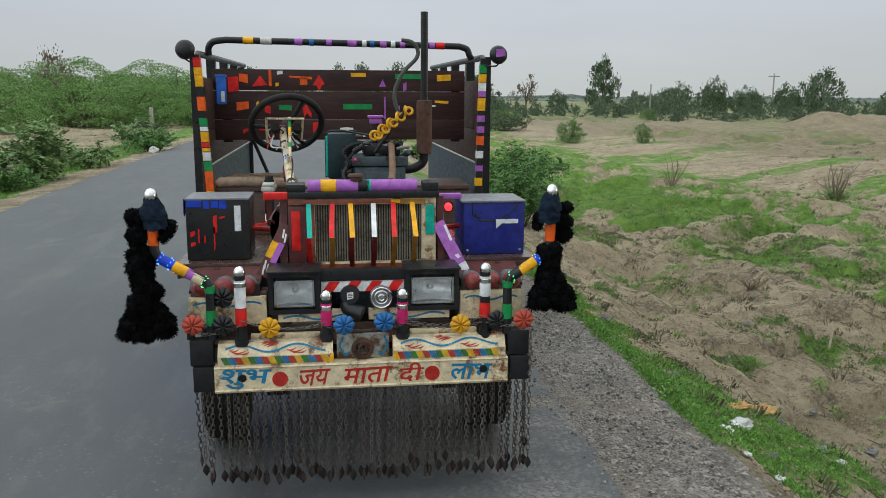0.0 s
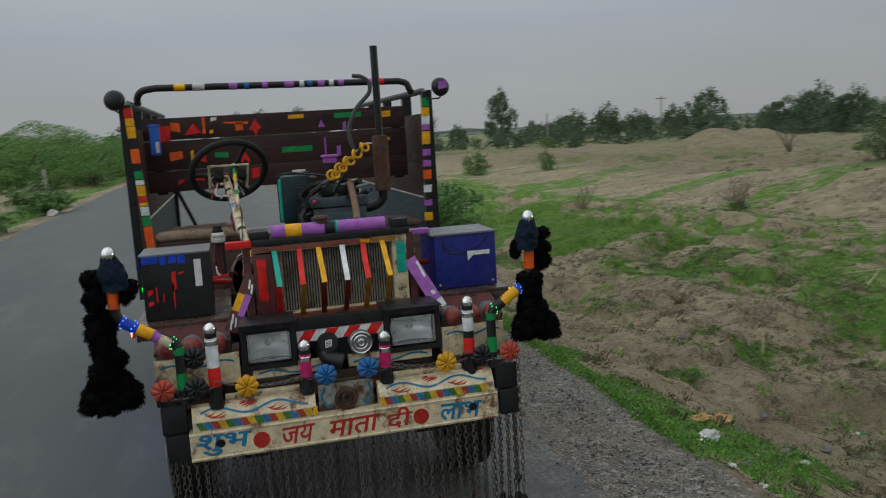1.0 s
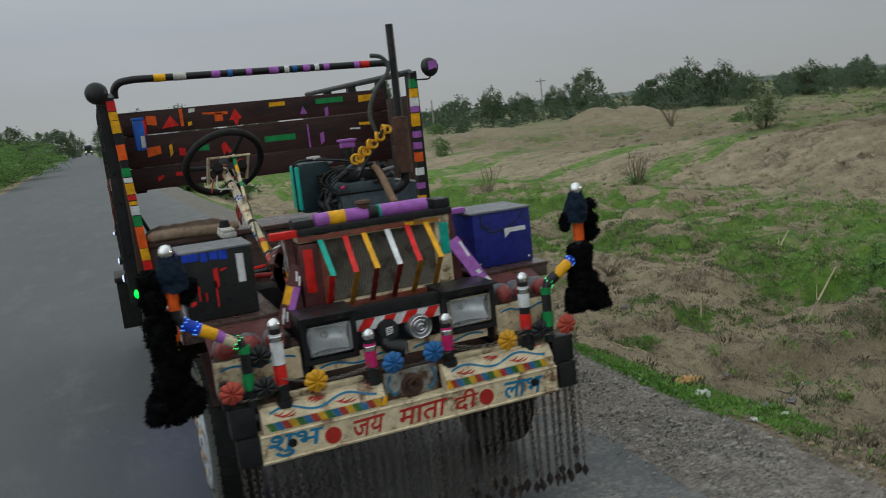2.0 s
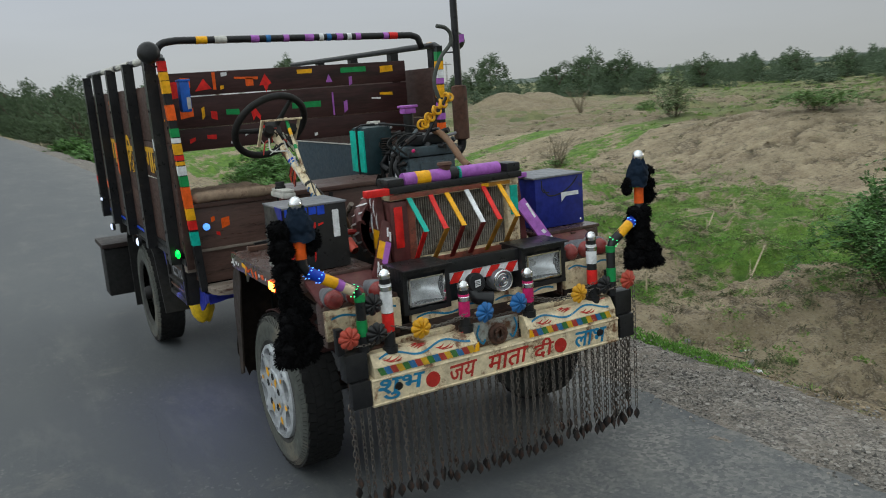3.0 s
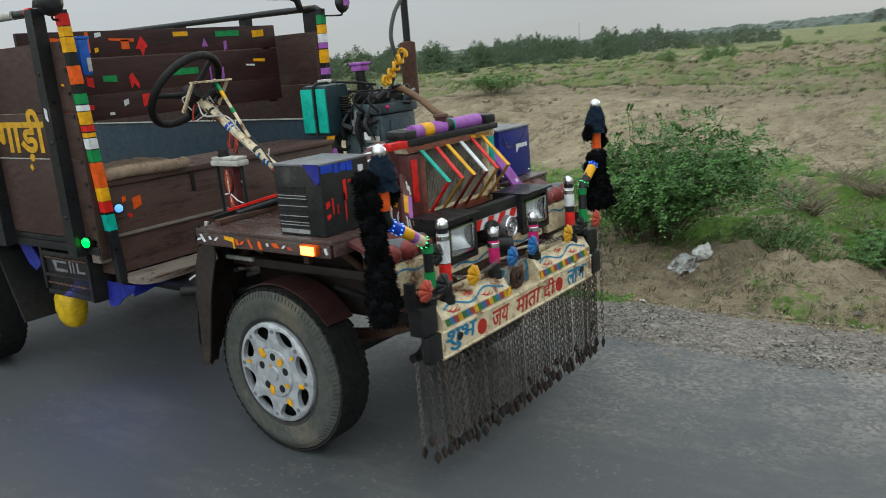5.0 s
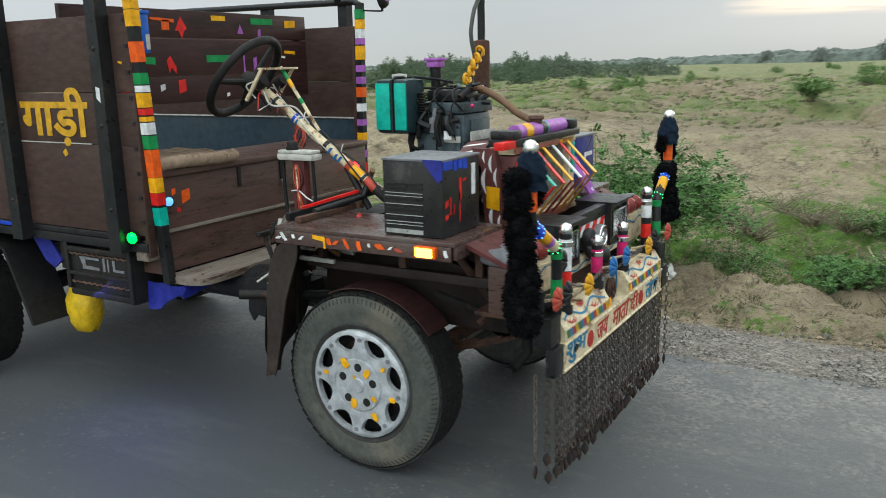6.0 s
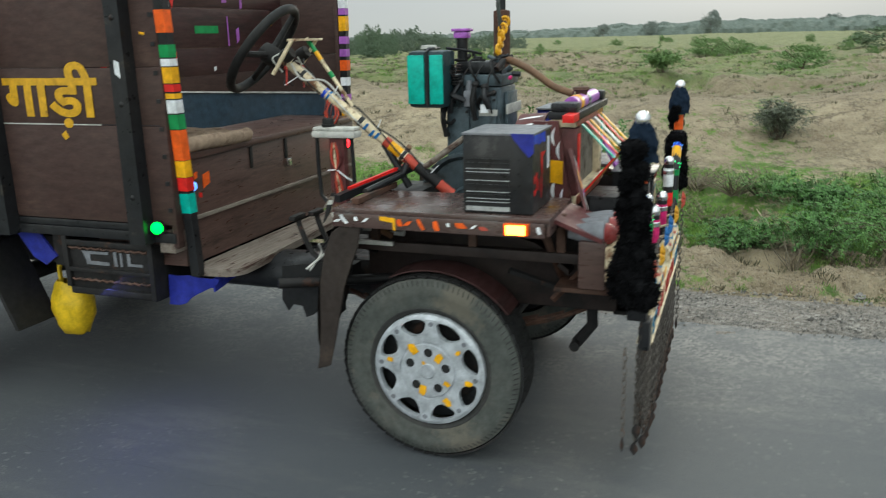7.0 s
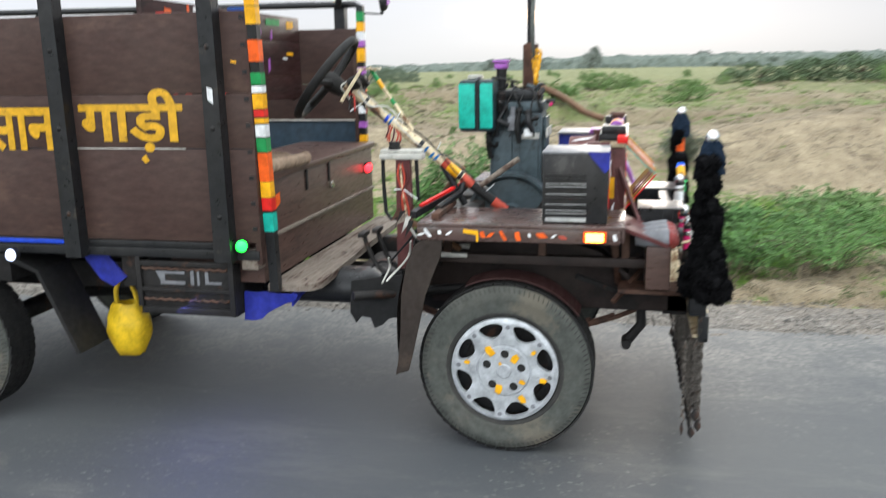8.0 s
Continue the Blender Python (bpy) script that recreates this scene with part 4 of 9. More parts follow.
def leaf_quad(verts, faces, p, size, rng, long=1.0):
    a = Vector((rng.gauss(0, 1), rng.gauss(0, 1), rng.gauss(0, 0.7))).normalized()
    b = a.orthogonal().normalized()
    b.rotate(Matrix.Rotation(rng.uniform(0, 6.283), 3, a))
    c = a.cross(b) * size * long
    b = b * size * 0.6
    k = len(verts)
    verts.extend((p - c, p + b, p + c, p - b))
    faces.append((k, k + 1, k + 2, k + 3))


def crown_mesh(name, seed, clumps, leaves, size, shape, material):
    """A crown: clumps on a broken dome of radius 1 and height 1, each a cloud of small leaves."""
    rng = random.Random(seed)
    verts, faces = [], []
    for _ in range(clumps):
        a, h = rng.uniform(0, 6.283), rng.uniform(shape[0], 1.0)
        reach = math.sqrt(max(0.05, 1 - ((h - shape[1]) / (1.02 - shape[1] if h > shape[1] else shape[1] + 0.15)) ** 2)) * rng.uniform(0.35, 1.0)
        ragged = 0.80 + 0.62 * noise.noise(Vector((1.7 * math.cos(a), 1.7 * math.sin(a), 2.6 * h + seed)))
        c = Vector((reach * ragged * math.cos(a), reach * ragged * math.sin(a), h * (0.86 + 0.30 * noise.noise(Vector((1.3 * math.cos(a), 1.3 * math.sin(a), seed + 7.0))))))
        blob = rng.uniform(0.07, 0.22)
        for _ in range(leaves):
            d = Vector((rng.gauss(0, 1), rng.gauss(0, 1), rng.gauss(0, 1))).normalized() * blob * 1.25 * rng.random() ** 0.5
            p = c + Vector((d.x, d.y, d.z * 0.6))
            p.z = max(0.02, p.z)
            leaf_quad(verts, faces, p, size * rng.uniform(0.6, 1.4), rng)
    me = bpy.data.meshes.new(name)
    me.from_pydata(verts, [], faces)
    me.materials.append(material)
    return me


def layered_crown(name, seed, pads, leaves, size, material):
    """A thorn thicket's crown: flat feathery pads, one over another, on a low broken dome."""
    rng = random.Random(seed)
    verts, faces = [], []
    for _ in range(pads):
        a, q = rng.uniform(0, 6.283), math.sqrt(rng.random()) * 0.95
        top = math.sqrt(max(0.03, 1 - q * q)) * rng.uniform(0.62, 1.0)
        c = Vector((q * math.cos(a), q * math.sin(a), max(0.1, top * (1.0 if rng.random() < 0.6 else rng.uniform(0.12, 0.85)))))
        wide, deep = rng.uniform(0.14, 0.34), rng.uniform(0.07, 0.14)
        tilt = Vector((rng.gauss(0, 0.2) + 0.25 * c.x, rng.gauss(0, 0.2) + 0.25 * c.y, 0))
        for _ in range(int(leaves * (wide / 0.25) ** 2)):
            b, r = rng.uniform(0, 6.283), math.sqrt(rng.random()) * (1 + 0.25 * rng.gauss(0, 1) * 0.6)
            dx, dy = r * wide * math.cos(b), r * wide * math.sin(b)
            p = c + Vector((dx, dy, deep * (0.9 * (1 - r * r) - 0.8 * rng.random() ** 2) - dx * tilt.x - dy * tilt.y))
            p.z = max(0.02, p.z)
            leaf_quad(verts, faces, p, size * rng.uniform(0.6, 1.4), rng, 1.4)
    me = bpy.data.meshes.new(name)
    me.from_pydata(verts, [], faces)
    me.materials.append(material)
    return me


def limbs_mesh(name, seed, low):
    """A tapered trunk with limbs, for a tree 1 high and 1 in radius."""
    rng = random.Random(seed)
    bm = B()
    tube(bm, [(0, 0, -0.03), (0.02, 0.01, low * 0.5), (-0.02, 0.03, low), (0.0, 0.0, low + 0.25)], [0.045, 0.035, 0.028, 0.012], 7)
    for k in range(7):
        a = k * 0.9 + rng.uniform(-0.3, 0.3)
        r, h = rng.uniform(0.45, 0.75), rng.uniform(0.55, 0.9)
        z0 = low * rng.uniform(0.6, 1.0)
        tube(bm, [(0, 0, z0), (0.4 * r * math.cos(a), 0.4 * r * math.sin(a), (z0 + h) / 2 + 0.04), (r * math.cos(a), r * math.sin(a), h)], [0.022, 0.014, 0.005], 5)
    return mesh_of(name, bm, M["bark"])


grow_weeds()
CROWNS = {
    "thicket": [layered_crown("thicket_crown", 700 + k, 62, 290, 0.0105, M["leaf_thicket"]) for k in range(4)],
    "shrub": [crown_mesh("shrub_crown", 100 + k, 95, 52, 0.0245, (0.04, 0.25), M["leaf"]) for k in range(3)],
    "tree": [crown_mesh("tree_crown", 200 + k, 95, 52, 0.027, (0.22, 0.6), M["leaf_tree"]) for k in range(3)],
    "tall": [crown_mesh("tall_tree_crown", 300 + k, 105, 52, 0.027, (0.12, 0.55), M["leaf_tree"]) for k in range(2)],
    "copse": [crown_mesh("copse_crown", 600 + k, 110, 52, 0.026, (0.03, 0.4), M["leaf_tree"]) for k in range(3)],
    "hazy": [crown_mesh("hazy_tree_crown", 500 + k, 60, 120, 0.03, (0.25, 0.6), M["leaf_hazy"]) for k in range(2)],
    "sparse": [crown_mesh("sparse_tree_crown", 400 + k, 22, 34, 0.03, (0.4, 0.7), M["leaf_dry"]) for k in range(2)],
}
BOUGHS = {"thicket": limbs_mesh("thicket_stems", 8, 0.12), "hazy": limbs_mesh("hazy_tree_trunk", 5, 0.4), "copse": limbs_mesh("copse_trunk", 6, 0.2), "shrub": limbs_mesh("shrub_stems", 1, 0.12), "tree": limbs_mesh("tree_trunk", 2, 0.4), "tall": limbs_mesh("tall_tree_trunk", 3, 0.35), "sparse": limbs_mesh("sparse_tree_trunk", 4, 0.45)}
WORDS = {
    "thicket": ("shrub", "spreading green thorn thicket with layered feathery crown", "shrub"),
    "shrub": ("shrub", "dense green thorn shrub growing on sandy ground", "shrub"),
    "tree": ("tree", "dark green broad thorn tree on the field's edge", "tree"),
    "tall": ("tree", "tall dark green tree standing above the shrubs", "tree"),
    "copse": ("tree", "low dark green tree with branches down to the ground", "tree"),
    "hazy": ("tree", "distant tree in haze-tinted green above the pale woods", "tree"),
    "sparse": ("tree", "half-bare tree with thin grey branches", "tree"),
}
plant_rng = random.Random(77)


def plant(kind, x, y, height, width, lift=0.0):
    name, label, category = WORDS[kind]
    ob = thing(name, (x, y, land(x, y) + lift), label, category, "trees and shrubs round the field")
    turn = plant_rng.uniform(0, 6.283)
    for nm, me in (("crown", plant_rng.choice(CROWNS[kind])), ("trunk", BOUGHS[kind])):
        p = new(nm, me)
        p.parent = ob
        p.matrix_basis = Matrix.Rotation(turn, 4, "Z") @ Matrix.Diagonal((width, width, height, 1))
    return ob


def polar(az, dist, cx=-1.5, cy=-2.0):
    return cx + dist * math.sin(radians(az)), cy + dist * math.cos(radians(az))


# trees beyond the field, by compass from the road
for az, dist, h, w, kind in ((19.2, 150, 9.5, 3.6, "tall"), (5.2, 72, 5.6, 2.5, "tree"), (2.6, 86, 5.6, 3.0, "copse"), (3.6, 80, 4.6, 2.6, "copse"), (-4.4, 90, 4.6, 3.4, "copse"), (-5.6, 80, 4.2, 3.2, "copse"), (10.0, 64, 1.7, 2.6, "copse"), (11.5, 60, 1.5, 2.4, "copse"), (13.4, 64, 1.4, 2.4, "copse"), (37.5, 104, 4.6, 2.8, "tree"), (39.6, 102, 5.6, 3.2, "tree"), (41.6, 102, 4.8, 2.8, "tree"), (47.0, 104, 4.0, 2.8, "tree"), (52.6, 106, 3.9, 2.8, "tree"), (10.5, 95, 5.6, 3.6, "tree"), (14.3, 110, 5.4, 2.6, "sparse"), (16.3, 140, 3.6, 2.2, "tree"), (24.2, 115, 4.3, 3.6, "tree"), (26.6, 112, 5.2, 2.6, "tree"), (28.6, 118, 4.0, 3.0, "tree"), (31.0, 125, 4.6, 2.8, "tree"), (33.0, 122, 6.4, 3.6, "tall"), (50.0, 108, 3.4, 2.3, "tree"), (55.5, 105, 3.3, 2.3, "tree"), (61.0, 115, 2.8, 2.2, "tree"), (97, 84, 1.9, 3.6, "copse"), (100, 82, 2.4, 4.0, "copse"), (103, 80, 2.6, 4.4, "copse"), (106, 74, 2.6, 4.0, "shrub"), (109, 72, 2.8, 4.0, "shrub"), (-23.2, 27, 4.0, 2.2, "tree"), (43.5, 100, 3.4, 2.4, "tree"), (-1.9, 150, 5.6, 3.2, "copse"), (-3.0, 140, 5.0, 3.0, "copse"), (-1.1, 190, 5.6, 2.4, "copse"), (1.5, 100, 5.2, 2.0, "copse"), (2.3, 84, 4.4, 2.2, "copse"), (3.0, 90, 4.8, 2.6, "copse"), (3.9, 78, 4.2, 2.6, "copse"), (4.8, 70, 4.0, 2.6, "copse"), (5.8, 66, 4.1, 2.6, "copse"), (6.9, 72, 4.0, 3.0, "copse"), (8.2, 80, 3.6, 3.0, "copse"), (0.7, 140, 5.0, 1.8, "copse")):
    plant(kind, *polar(az, dist), h, w)
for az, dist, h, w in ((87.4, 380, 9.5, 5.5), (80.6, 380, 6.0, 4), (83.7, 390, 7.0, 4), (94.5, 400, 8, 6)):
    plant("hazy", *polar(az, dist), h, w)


def grow_hedge(name, spots, shapes, rng, material, label):
    """Small crowns on trunks, joined."""
    verts, faces = [], []
    for kind, az, dist, h, w in spots:
        x, y = polar(az, dist)
        z, turn = land(x, y), rng.uniform(0, 6.283)
        c, q = math.cos(turn) * w, math.sin(turn) * w
        a = shapes[kind]
        k = len(verts)
        verts.extend(zip(x + a[:, 0] * c - a[:, 1] * q, y + a[:, 0] * q + a[:, 1] * c, z + a[:, 2] * h))
        faces.extend((k + i, k + i + 1, k + i + 2, k + i + 3) for i in range(0, len(a), 4))
        for i in range(3):
            b, e = 2.094 * i, 2.094 * (i + 1)
            m = len(verts)
            r = 0.03 * w
            verts.extend(((x + r * math.cos(b), y + r * math.sin(b), z - 0.1), (x + r * math.cos(e), y + r * math.sin(e), z - 0.1), (x + 0.4 * r * math.cos(e), y + 0.4 * r * math.sin(e), z + 0.7 * h), (x + 0.4 * r * math.cos(b), y + 0.4 * r * math.sin(b), z + 0.7 * h)))
            faces.append((m, m + 1, m + 2, m + 3))
    me = bpy.data.meshes.new(name)
    me.from_pydata(verts, [], faces)
    me.materials.append(material)
    tagged(new(name, me), label, "hedge", kind="stuff")


def far_hedge():
    """The uncounted trees along the field's end."""
    rng = random.Random(78)
    kinds = [crown_mesh("hedge_crown", 800 + k, 44, 20, 0.046, shape, M["leaf_far"]) for k, shape in enumerate(((0.22, 0.6), (0.12, 0.55), (0.03, 0.4), (0.03, 0.35)))]
    shapes = []
    for me in kinds:
        flat = np.empty(len(me.vertices) * 3)
        me.vertices.foreach_get("co", flat)
        shapes.append(flat.reshape(-1, 3))
    spots = []
    for k in range(210):
        az = rng.uniform(8, 36) if k % 3 == 0 else rng.uniform(36, 66)
        h = rng.uniform(1.9, 3.7) * (1 + 0.4 * lump(az, 0, 2.2, 93)) * (0.6 if az < 21 else 0.9 if az < 36 else 1.05)
        spots.append((rng.choice((0, 0, 1, 2)), az, rng.uniform(95, 140), h, h * rng.uniform(0.3, 0.5)))
    for k in range(120):
        spots.append((3, rng.uniform(9, 66), rng.uniform(90, 125), rng.uniform(0.8, 1.9), rng.uniform(1.0, 2.4)))
    belt = []
    for k in range(74):
        az = 56.5 + 18.5 * (k + rng.random()) / 74
        tall = float(np.interp(az, (57, 59, 61, 63, 65, 67.4, 69.5, 71, 73.3, 75), (3.4, 4.3, 3.5, 2.8, 3.2, 4.0, 2.9, 2.5, 2.8, 2.1))) * rng.uniform(0.72, 1.06)
        belt.append((rng.choice((0, 2, 2)), az, rng.uniform(118, 150), tall, tall * rng.uniform(0.4, 0.7)))
    grow_hedge("far_hedge", spots, shapes, rng, M["leaf_far"], "dark green line of thorn trees and shrubs where the field ends")
    grow_hedge("far_tree_belt", belt, shapes, rng, M["leaf_belt"], "belt of uneven trees far behind the field, its haze in the leaf colour")


far_hedge()


def far_woods():
    """A low line of woods and hedges on the horizon, its haze put into the colour."""
    rng = random.Random(91)
    verts, faces = [], []
    def top_at(az, shift):
        k = az + shift
        return 1.6 + 1.6 * (0.5 + 0.5 * lump(k, 0, 2.3, 71)) + 1.5 * max(0.0, lump(k, 0, 0.8, 72)) + 0.7 * lump(k, 0, 0.25, 73) - 0.3 + 3.9 * step(66, 92, az)

    for dist, low in ((430, 0.0), (390, -0.9)):
        prev = None
        for k in range(1700):
            az = -16 + 141 * k / 1699
            tall = max(0.4, top_at(az, dist * 0.13) + low)
            col = []
            for i, (h, back) in enumerate(((0.0, 0.0), (0.45, 1.5), (0.8, 3.5), (1.0, 6.5))):
                x, y = polar(az, dist + back + 2.5 * lump(az, i, 0.4, 74))
                col.append(len(verts))
                verts.append(Vector((x, y, -1.4 + 1.4 * (h > 0) * 0 + (tall + 0.6) * h + 0.25 * lump(az * 3, i, 0.5, 75))))
            if prev:
                faces.extend((prev[i], col[i], col[i + 1], prev[i + 1]) for i in range(3))
            prev = col
    for k in range(4800):
        az = rng.uniform(-16, 125)
        dist = rng.uniform(431, 436)
        x, y = polar(az, dist)
        c = Vector((x, y, -1.3 + top_at(az, 430 * 0.13) * rng.uniform(0.5, 0.97)))
        for _ in range(9):
            leaf_quad(verts, faces, c + Vector((rng.gauss(0, 1.3), rng.gauss(0, 1.3), rng.gauss(0, 0.35))), rng.uniform(0.15, 0.35), rng)
    me = bpy.data.meshes.new("far_woods")
    me.from_pydata(verts, [], faces)
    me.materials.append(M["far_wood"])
    tagged(new("far_woods", me), "low line of distant woods and hedges, coloured pale for haze", "woods", kind="stuff")


far_woods()
for k in range(26):
    plant("shrub", *polar(plant_rng.uniform(66, 100), plant_rng.uniform(60, 170)), plant_rng.uniform(0.6, 1.2), plant_rng.uniform(0.7, 1.4))
# scrub in the field
for x, y, h, w in ((14, 44.5, 1.5, 1.3), (16.9, 40.6, 1.1, 0.8), (5.0, 21.0, 1.1, 1.2), (4.3, 17.5, 0.8, 0.9), (16.7, 76, 1.6, 2.1), (12, 74, 1.6, 2.0), (32, 78, 1.2, 1.5), (53.8, 17.7, 1.0, 1.1), (58.9, 22.8, 0.8, 1.2), (29, 30, 0.6, 1.0), (33, 22, 0.6, 1.1), (45, -3, 1.4, 2.0), (73, 2.9, 1.7, 2.6), (67.5, 0.6, 1.6, 2.2)):
    plant("shrub", x, y, h, w)
# scrub on the other side of the road, behind a sandy clearing
for x, y, h, w in ((-16, 36, 2.4, 3.0), (-14, 44, 3.0, 3.6), (-8.5, 46, 2.6, 2.8), (-20, 42, 3.4, 4.0), (-26, 40, 3.0, 3.8), (-11, 54, 3.4, 3.8), (-18, 58, 3.8, 4.4), (-7.5, 60, 2.8, 3.2), (-31, 55, 4.0, 4.6), (-24, 66, 4.2, 5.0), (-9, 78, 3.4, 4.0), (-36, 44, 3.4, 4.0), (-23, 33, 2.6, 3.0), (-12.5, 48, 2.8, 3.0), (-22, 50, 3.6, 4.0), (-28, 48, 3.6, 4.0), (-15, 66, 4.0, 4.4), (-34, 36, 2.8, 3.4)):
    plant("shrub", x, y, h * 0.82, w)
    plant("thicket", x + 0.4 * w, y - 0.5 * w, h * 0.98, w)
for x, y, h, w in ((-10.6, 18.6, 1.3, 1.5), (-12.4, 20.5, 1.6, 1.8), (-15, 25, 1.7, 2.0), (-7.6, 31, 0.9, 1.0), (-9.0, 24, 0.6, 0.8)):
    plant("copse", x, y, h, w)
plant("sparse", -11.5, 24, 3.0, 1.7)
plant("sparse", -17.5, 54, 4.3, 1.8)


def twig_bush(x, y, height, width, stems, seed, material, label, leaf=0.016, arch=0.5, shoots=8, lean=(0, 0)):
    """A feathery bush: arching stems, side shoots along them, and leaflets in two rows on each shoot."""
    rng = random.Random(seed)
    base = thing("bush", (x, y, land(x, y)), label, "bush", "bushes below the road")
    bm = B()
    verts, faces = [], []
    z0 = land(x, y)
    for k in range(stems):
        a = rng.uniform(0, 6.283)
        reach = 1.15 if rng.random() < 0.12 else 0.95
        out, up = width * rng.uniform(0.2, 1.0) * reach, height * rng.uniform(0.45, 1.0)
        tip = Vector((x + out * math.cos(a) + lean[0] * up, y + out * math.sin(a) + lean[1] * up, z0 + max(0.1, up * reach * (1 - 0.55 * (out / width) ** 2))))
        foot = Vector((x + 0.18 * out * math.cos(a), y + 0.18 * out * math.sin(a), z0 - 0.03))
        mid = foot.lerp(tip, 0.5) + Vector((0, 0, arch * out * 0.5))
        line = curve_pts([foot, mid, tip], 6)
        if k % 2 == 0:
            tube(bm, line, [0.007 * (1 - 0.85 * i / len(line)) for i in range(len(line))], 4, caps=False)
        for _ in range(shoots):
            f = rng.uniform(0.22, 1.0) * (len(line) - 1.01)
            p = line[int(f)].lerp(line[int(f) + 1], f % 1)
            way = Vector((rng.gauss(0, 1), rng.gauss(0, 1), rng.gauss(0.15, 0.6))).normalized()
            side = way.cross(Vector((0, 0, 1))).normalized() if abs(way.z) < 0.95 else Vector((1, 0, 0))
            long = rng.uniform(0.10, 0.24) * (0.5 + 0.5 * height)
            n = 7
            for i in range(n):
                q = p + way * long * (i + 1) / n + Vector((0, 0, -0.25 * long * ((i + 1) / n) ** 2))
                for s in (-1, 1):
                    d = (side * s + way * 0.5 + Vector((0, 0, rng.uniform(-0.3, 0.3)))).normalized() * leaf * rng.uniform(1.4, 2.4)
                    w = way * leaf * rng.uniform(0.35, 0.6) + Vector((0, 0, rng.uniform(-0.4, 0.4) * leaf))
                    m = len(verts)
                    verts.extend((q, q + d * 0.5 + w, q + d, q + d * 0.5 - w))
                    faces.append((m, m + 1, m + 2, m + 3))
    tagged(part("branch", bm, M["bark"], base), kind="stuff")
    me = bpy.data.meshes.new("foliage")
    me.from_pydata(verts, [], faces)
    me.materials.append(material)
    tagged(under(new("foliage", me), base), kind="stuff")
    return base


def bare_bush(x, y, height, width, stems, seed, label):
    """A dry plant: thin forked twigs and no leaves."""
    rng = random.Random(seed)
    base = thing("dry_bush", (x, y, land(x, y)), label, "bush", "dry bushes in the field")
    bm = B()
    z0 = land(x, y)
    for _ in range(stems):
        a = rng.uniform(0, 6.283)
        out, up = width * rng.uniform(0.2, 1.0), height * rng.uniform(0.4, 1.0)
        tip = Vector((x + out * math.cos(a), y + out * math.sin(a), z0 + up))
        foot = Vector((x + rng.uniform(-0.1, 0.1) * width, y + rng.uniform(-0.1, 0.1) * width, z0 - 0.02))
        mid = foot.lerp(tip, 0.5) + Vector((rng.uniform(-0.15, 0.15) * width, rng.uniform(-0.15, 0.15) * width, 0.1 * up))
        line = curve_pts([foot, mid, tip], 4)
        thick = 0.006 + 0.012 * height
        tube(bm, line, [thick * (1 - 0.8 * i / len(line)) for i in range(len(line))], 4, caps=False)
        for _ in range(4):
            p = line[rng.randrange(2, len(line) - 1)]
            tube(bm, [p, p + Vector((rng.uniform(-0.3, 0.3) * width, rng.uniform(-0.3, 0.3) * width, rng.uniform(0.02, 0.3) * height))], [thick * 0.35, thick * 0.1], 3, caps=False)
    tagged(part("branch", bm, M["leaf_dry"], base), kind="stuff")
    return base


twig_bush(6.85, 2.4, 1.75, 1.6, 230, 5, M["leaf_bush"], "feathery bright green thorn bush with arching twigs", 0.025, 0.5, 15, (0.15, -0.25))
twig_bush(7.6, 1.0, 0.7, 0.8, 60, 6, M["leaf_bright"], "low feathery green bush beside a taller one", 0.015, 0.5, 8)
twig_bush(6.6, -2.1, 0.7, 1.1, 64, 7, M["leaf_bright"], "low bright green bush on the bank", 0.016, 0.5, 8)
twig_bush(8.6, -3.4, 0.7, 1.3, 70, 8, M["leaf_bright"], "low bright green bush in the grass", 0.017, 0.5, 9)
twig_bush(5.6, -4.4, 0.8, 1.2, 100, 9, M["leaf"], "low green bush by the bank", 0.016, 0.5, 9)
twig_bush(7.25, -1.2, 0.8, 0.95, 62, 41, M["leaf_bush"], "spreading feathery green weeds in the grass", 0.019, 0.35, 9)
twig_bush(9.4, -1.3, 0.42, 1.1, 60, 42, M["leaf_bush"], "low feathery green weeds in the grass", 0.022, 0.35, 12)
twig_bush(7.9, -2.2, 0.9, 1.0, 60, 43, M["leaf_bush"], "spreading green weeds on the bank", 0.018, 0.4, 9)
twig_bush(7.4, -0.35, 0.42, 0.75, 60, 44, M["leaf_bush"], "low spreading green weeds", 0.018, 0.4, 9)
twig_bush(10.2, -3.1, 0.6, 1.4, 80, 45, M["leaf"], "low feathery green weeds in the grass", 0.024, 0.4, 11)
twig_bush(9.6, -0.6, 0.35, 0.7, 40, 21, M["leaf"], "low spreading weed in the grass", 0.014, 0.4, 7)
twig_bush(7.7, -0.2, 0.3, 0.6, 36, 22, M["leaf_bright"], "low spreading weed in the grass", 0.013, 0.4, 7)
twig_bush(15.7, -0.95, 1.05, 0.75, 130, 10, M["leaf_dull"], "dark grey-green rounded thorn bush on the dirt ridge", 0.02, 0.8, 8)
twig_bush(19.2, 18.3, 2.0, 0.8, 60, 24, M["leaf_pale"], "slender pale-leaved shrub on the dirt ridge", 0.032, 0.2, 7)
twig_bush(18.6, 12.2, 0.7, 1.5, 70, 25, M["leaf"], "low spreading green bush on the dirt ridge", 0.028, 0.4, 8)
twig_bush(34, 3.2, 1.2, 1.15, 90, 23, M["leaf"], "rounded green thorn bush out in the field", 0.035, 0.7, 9)
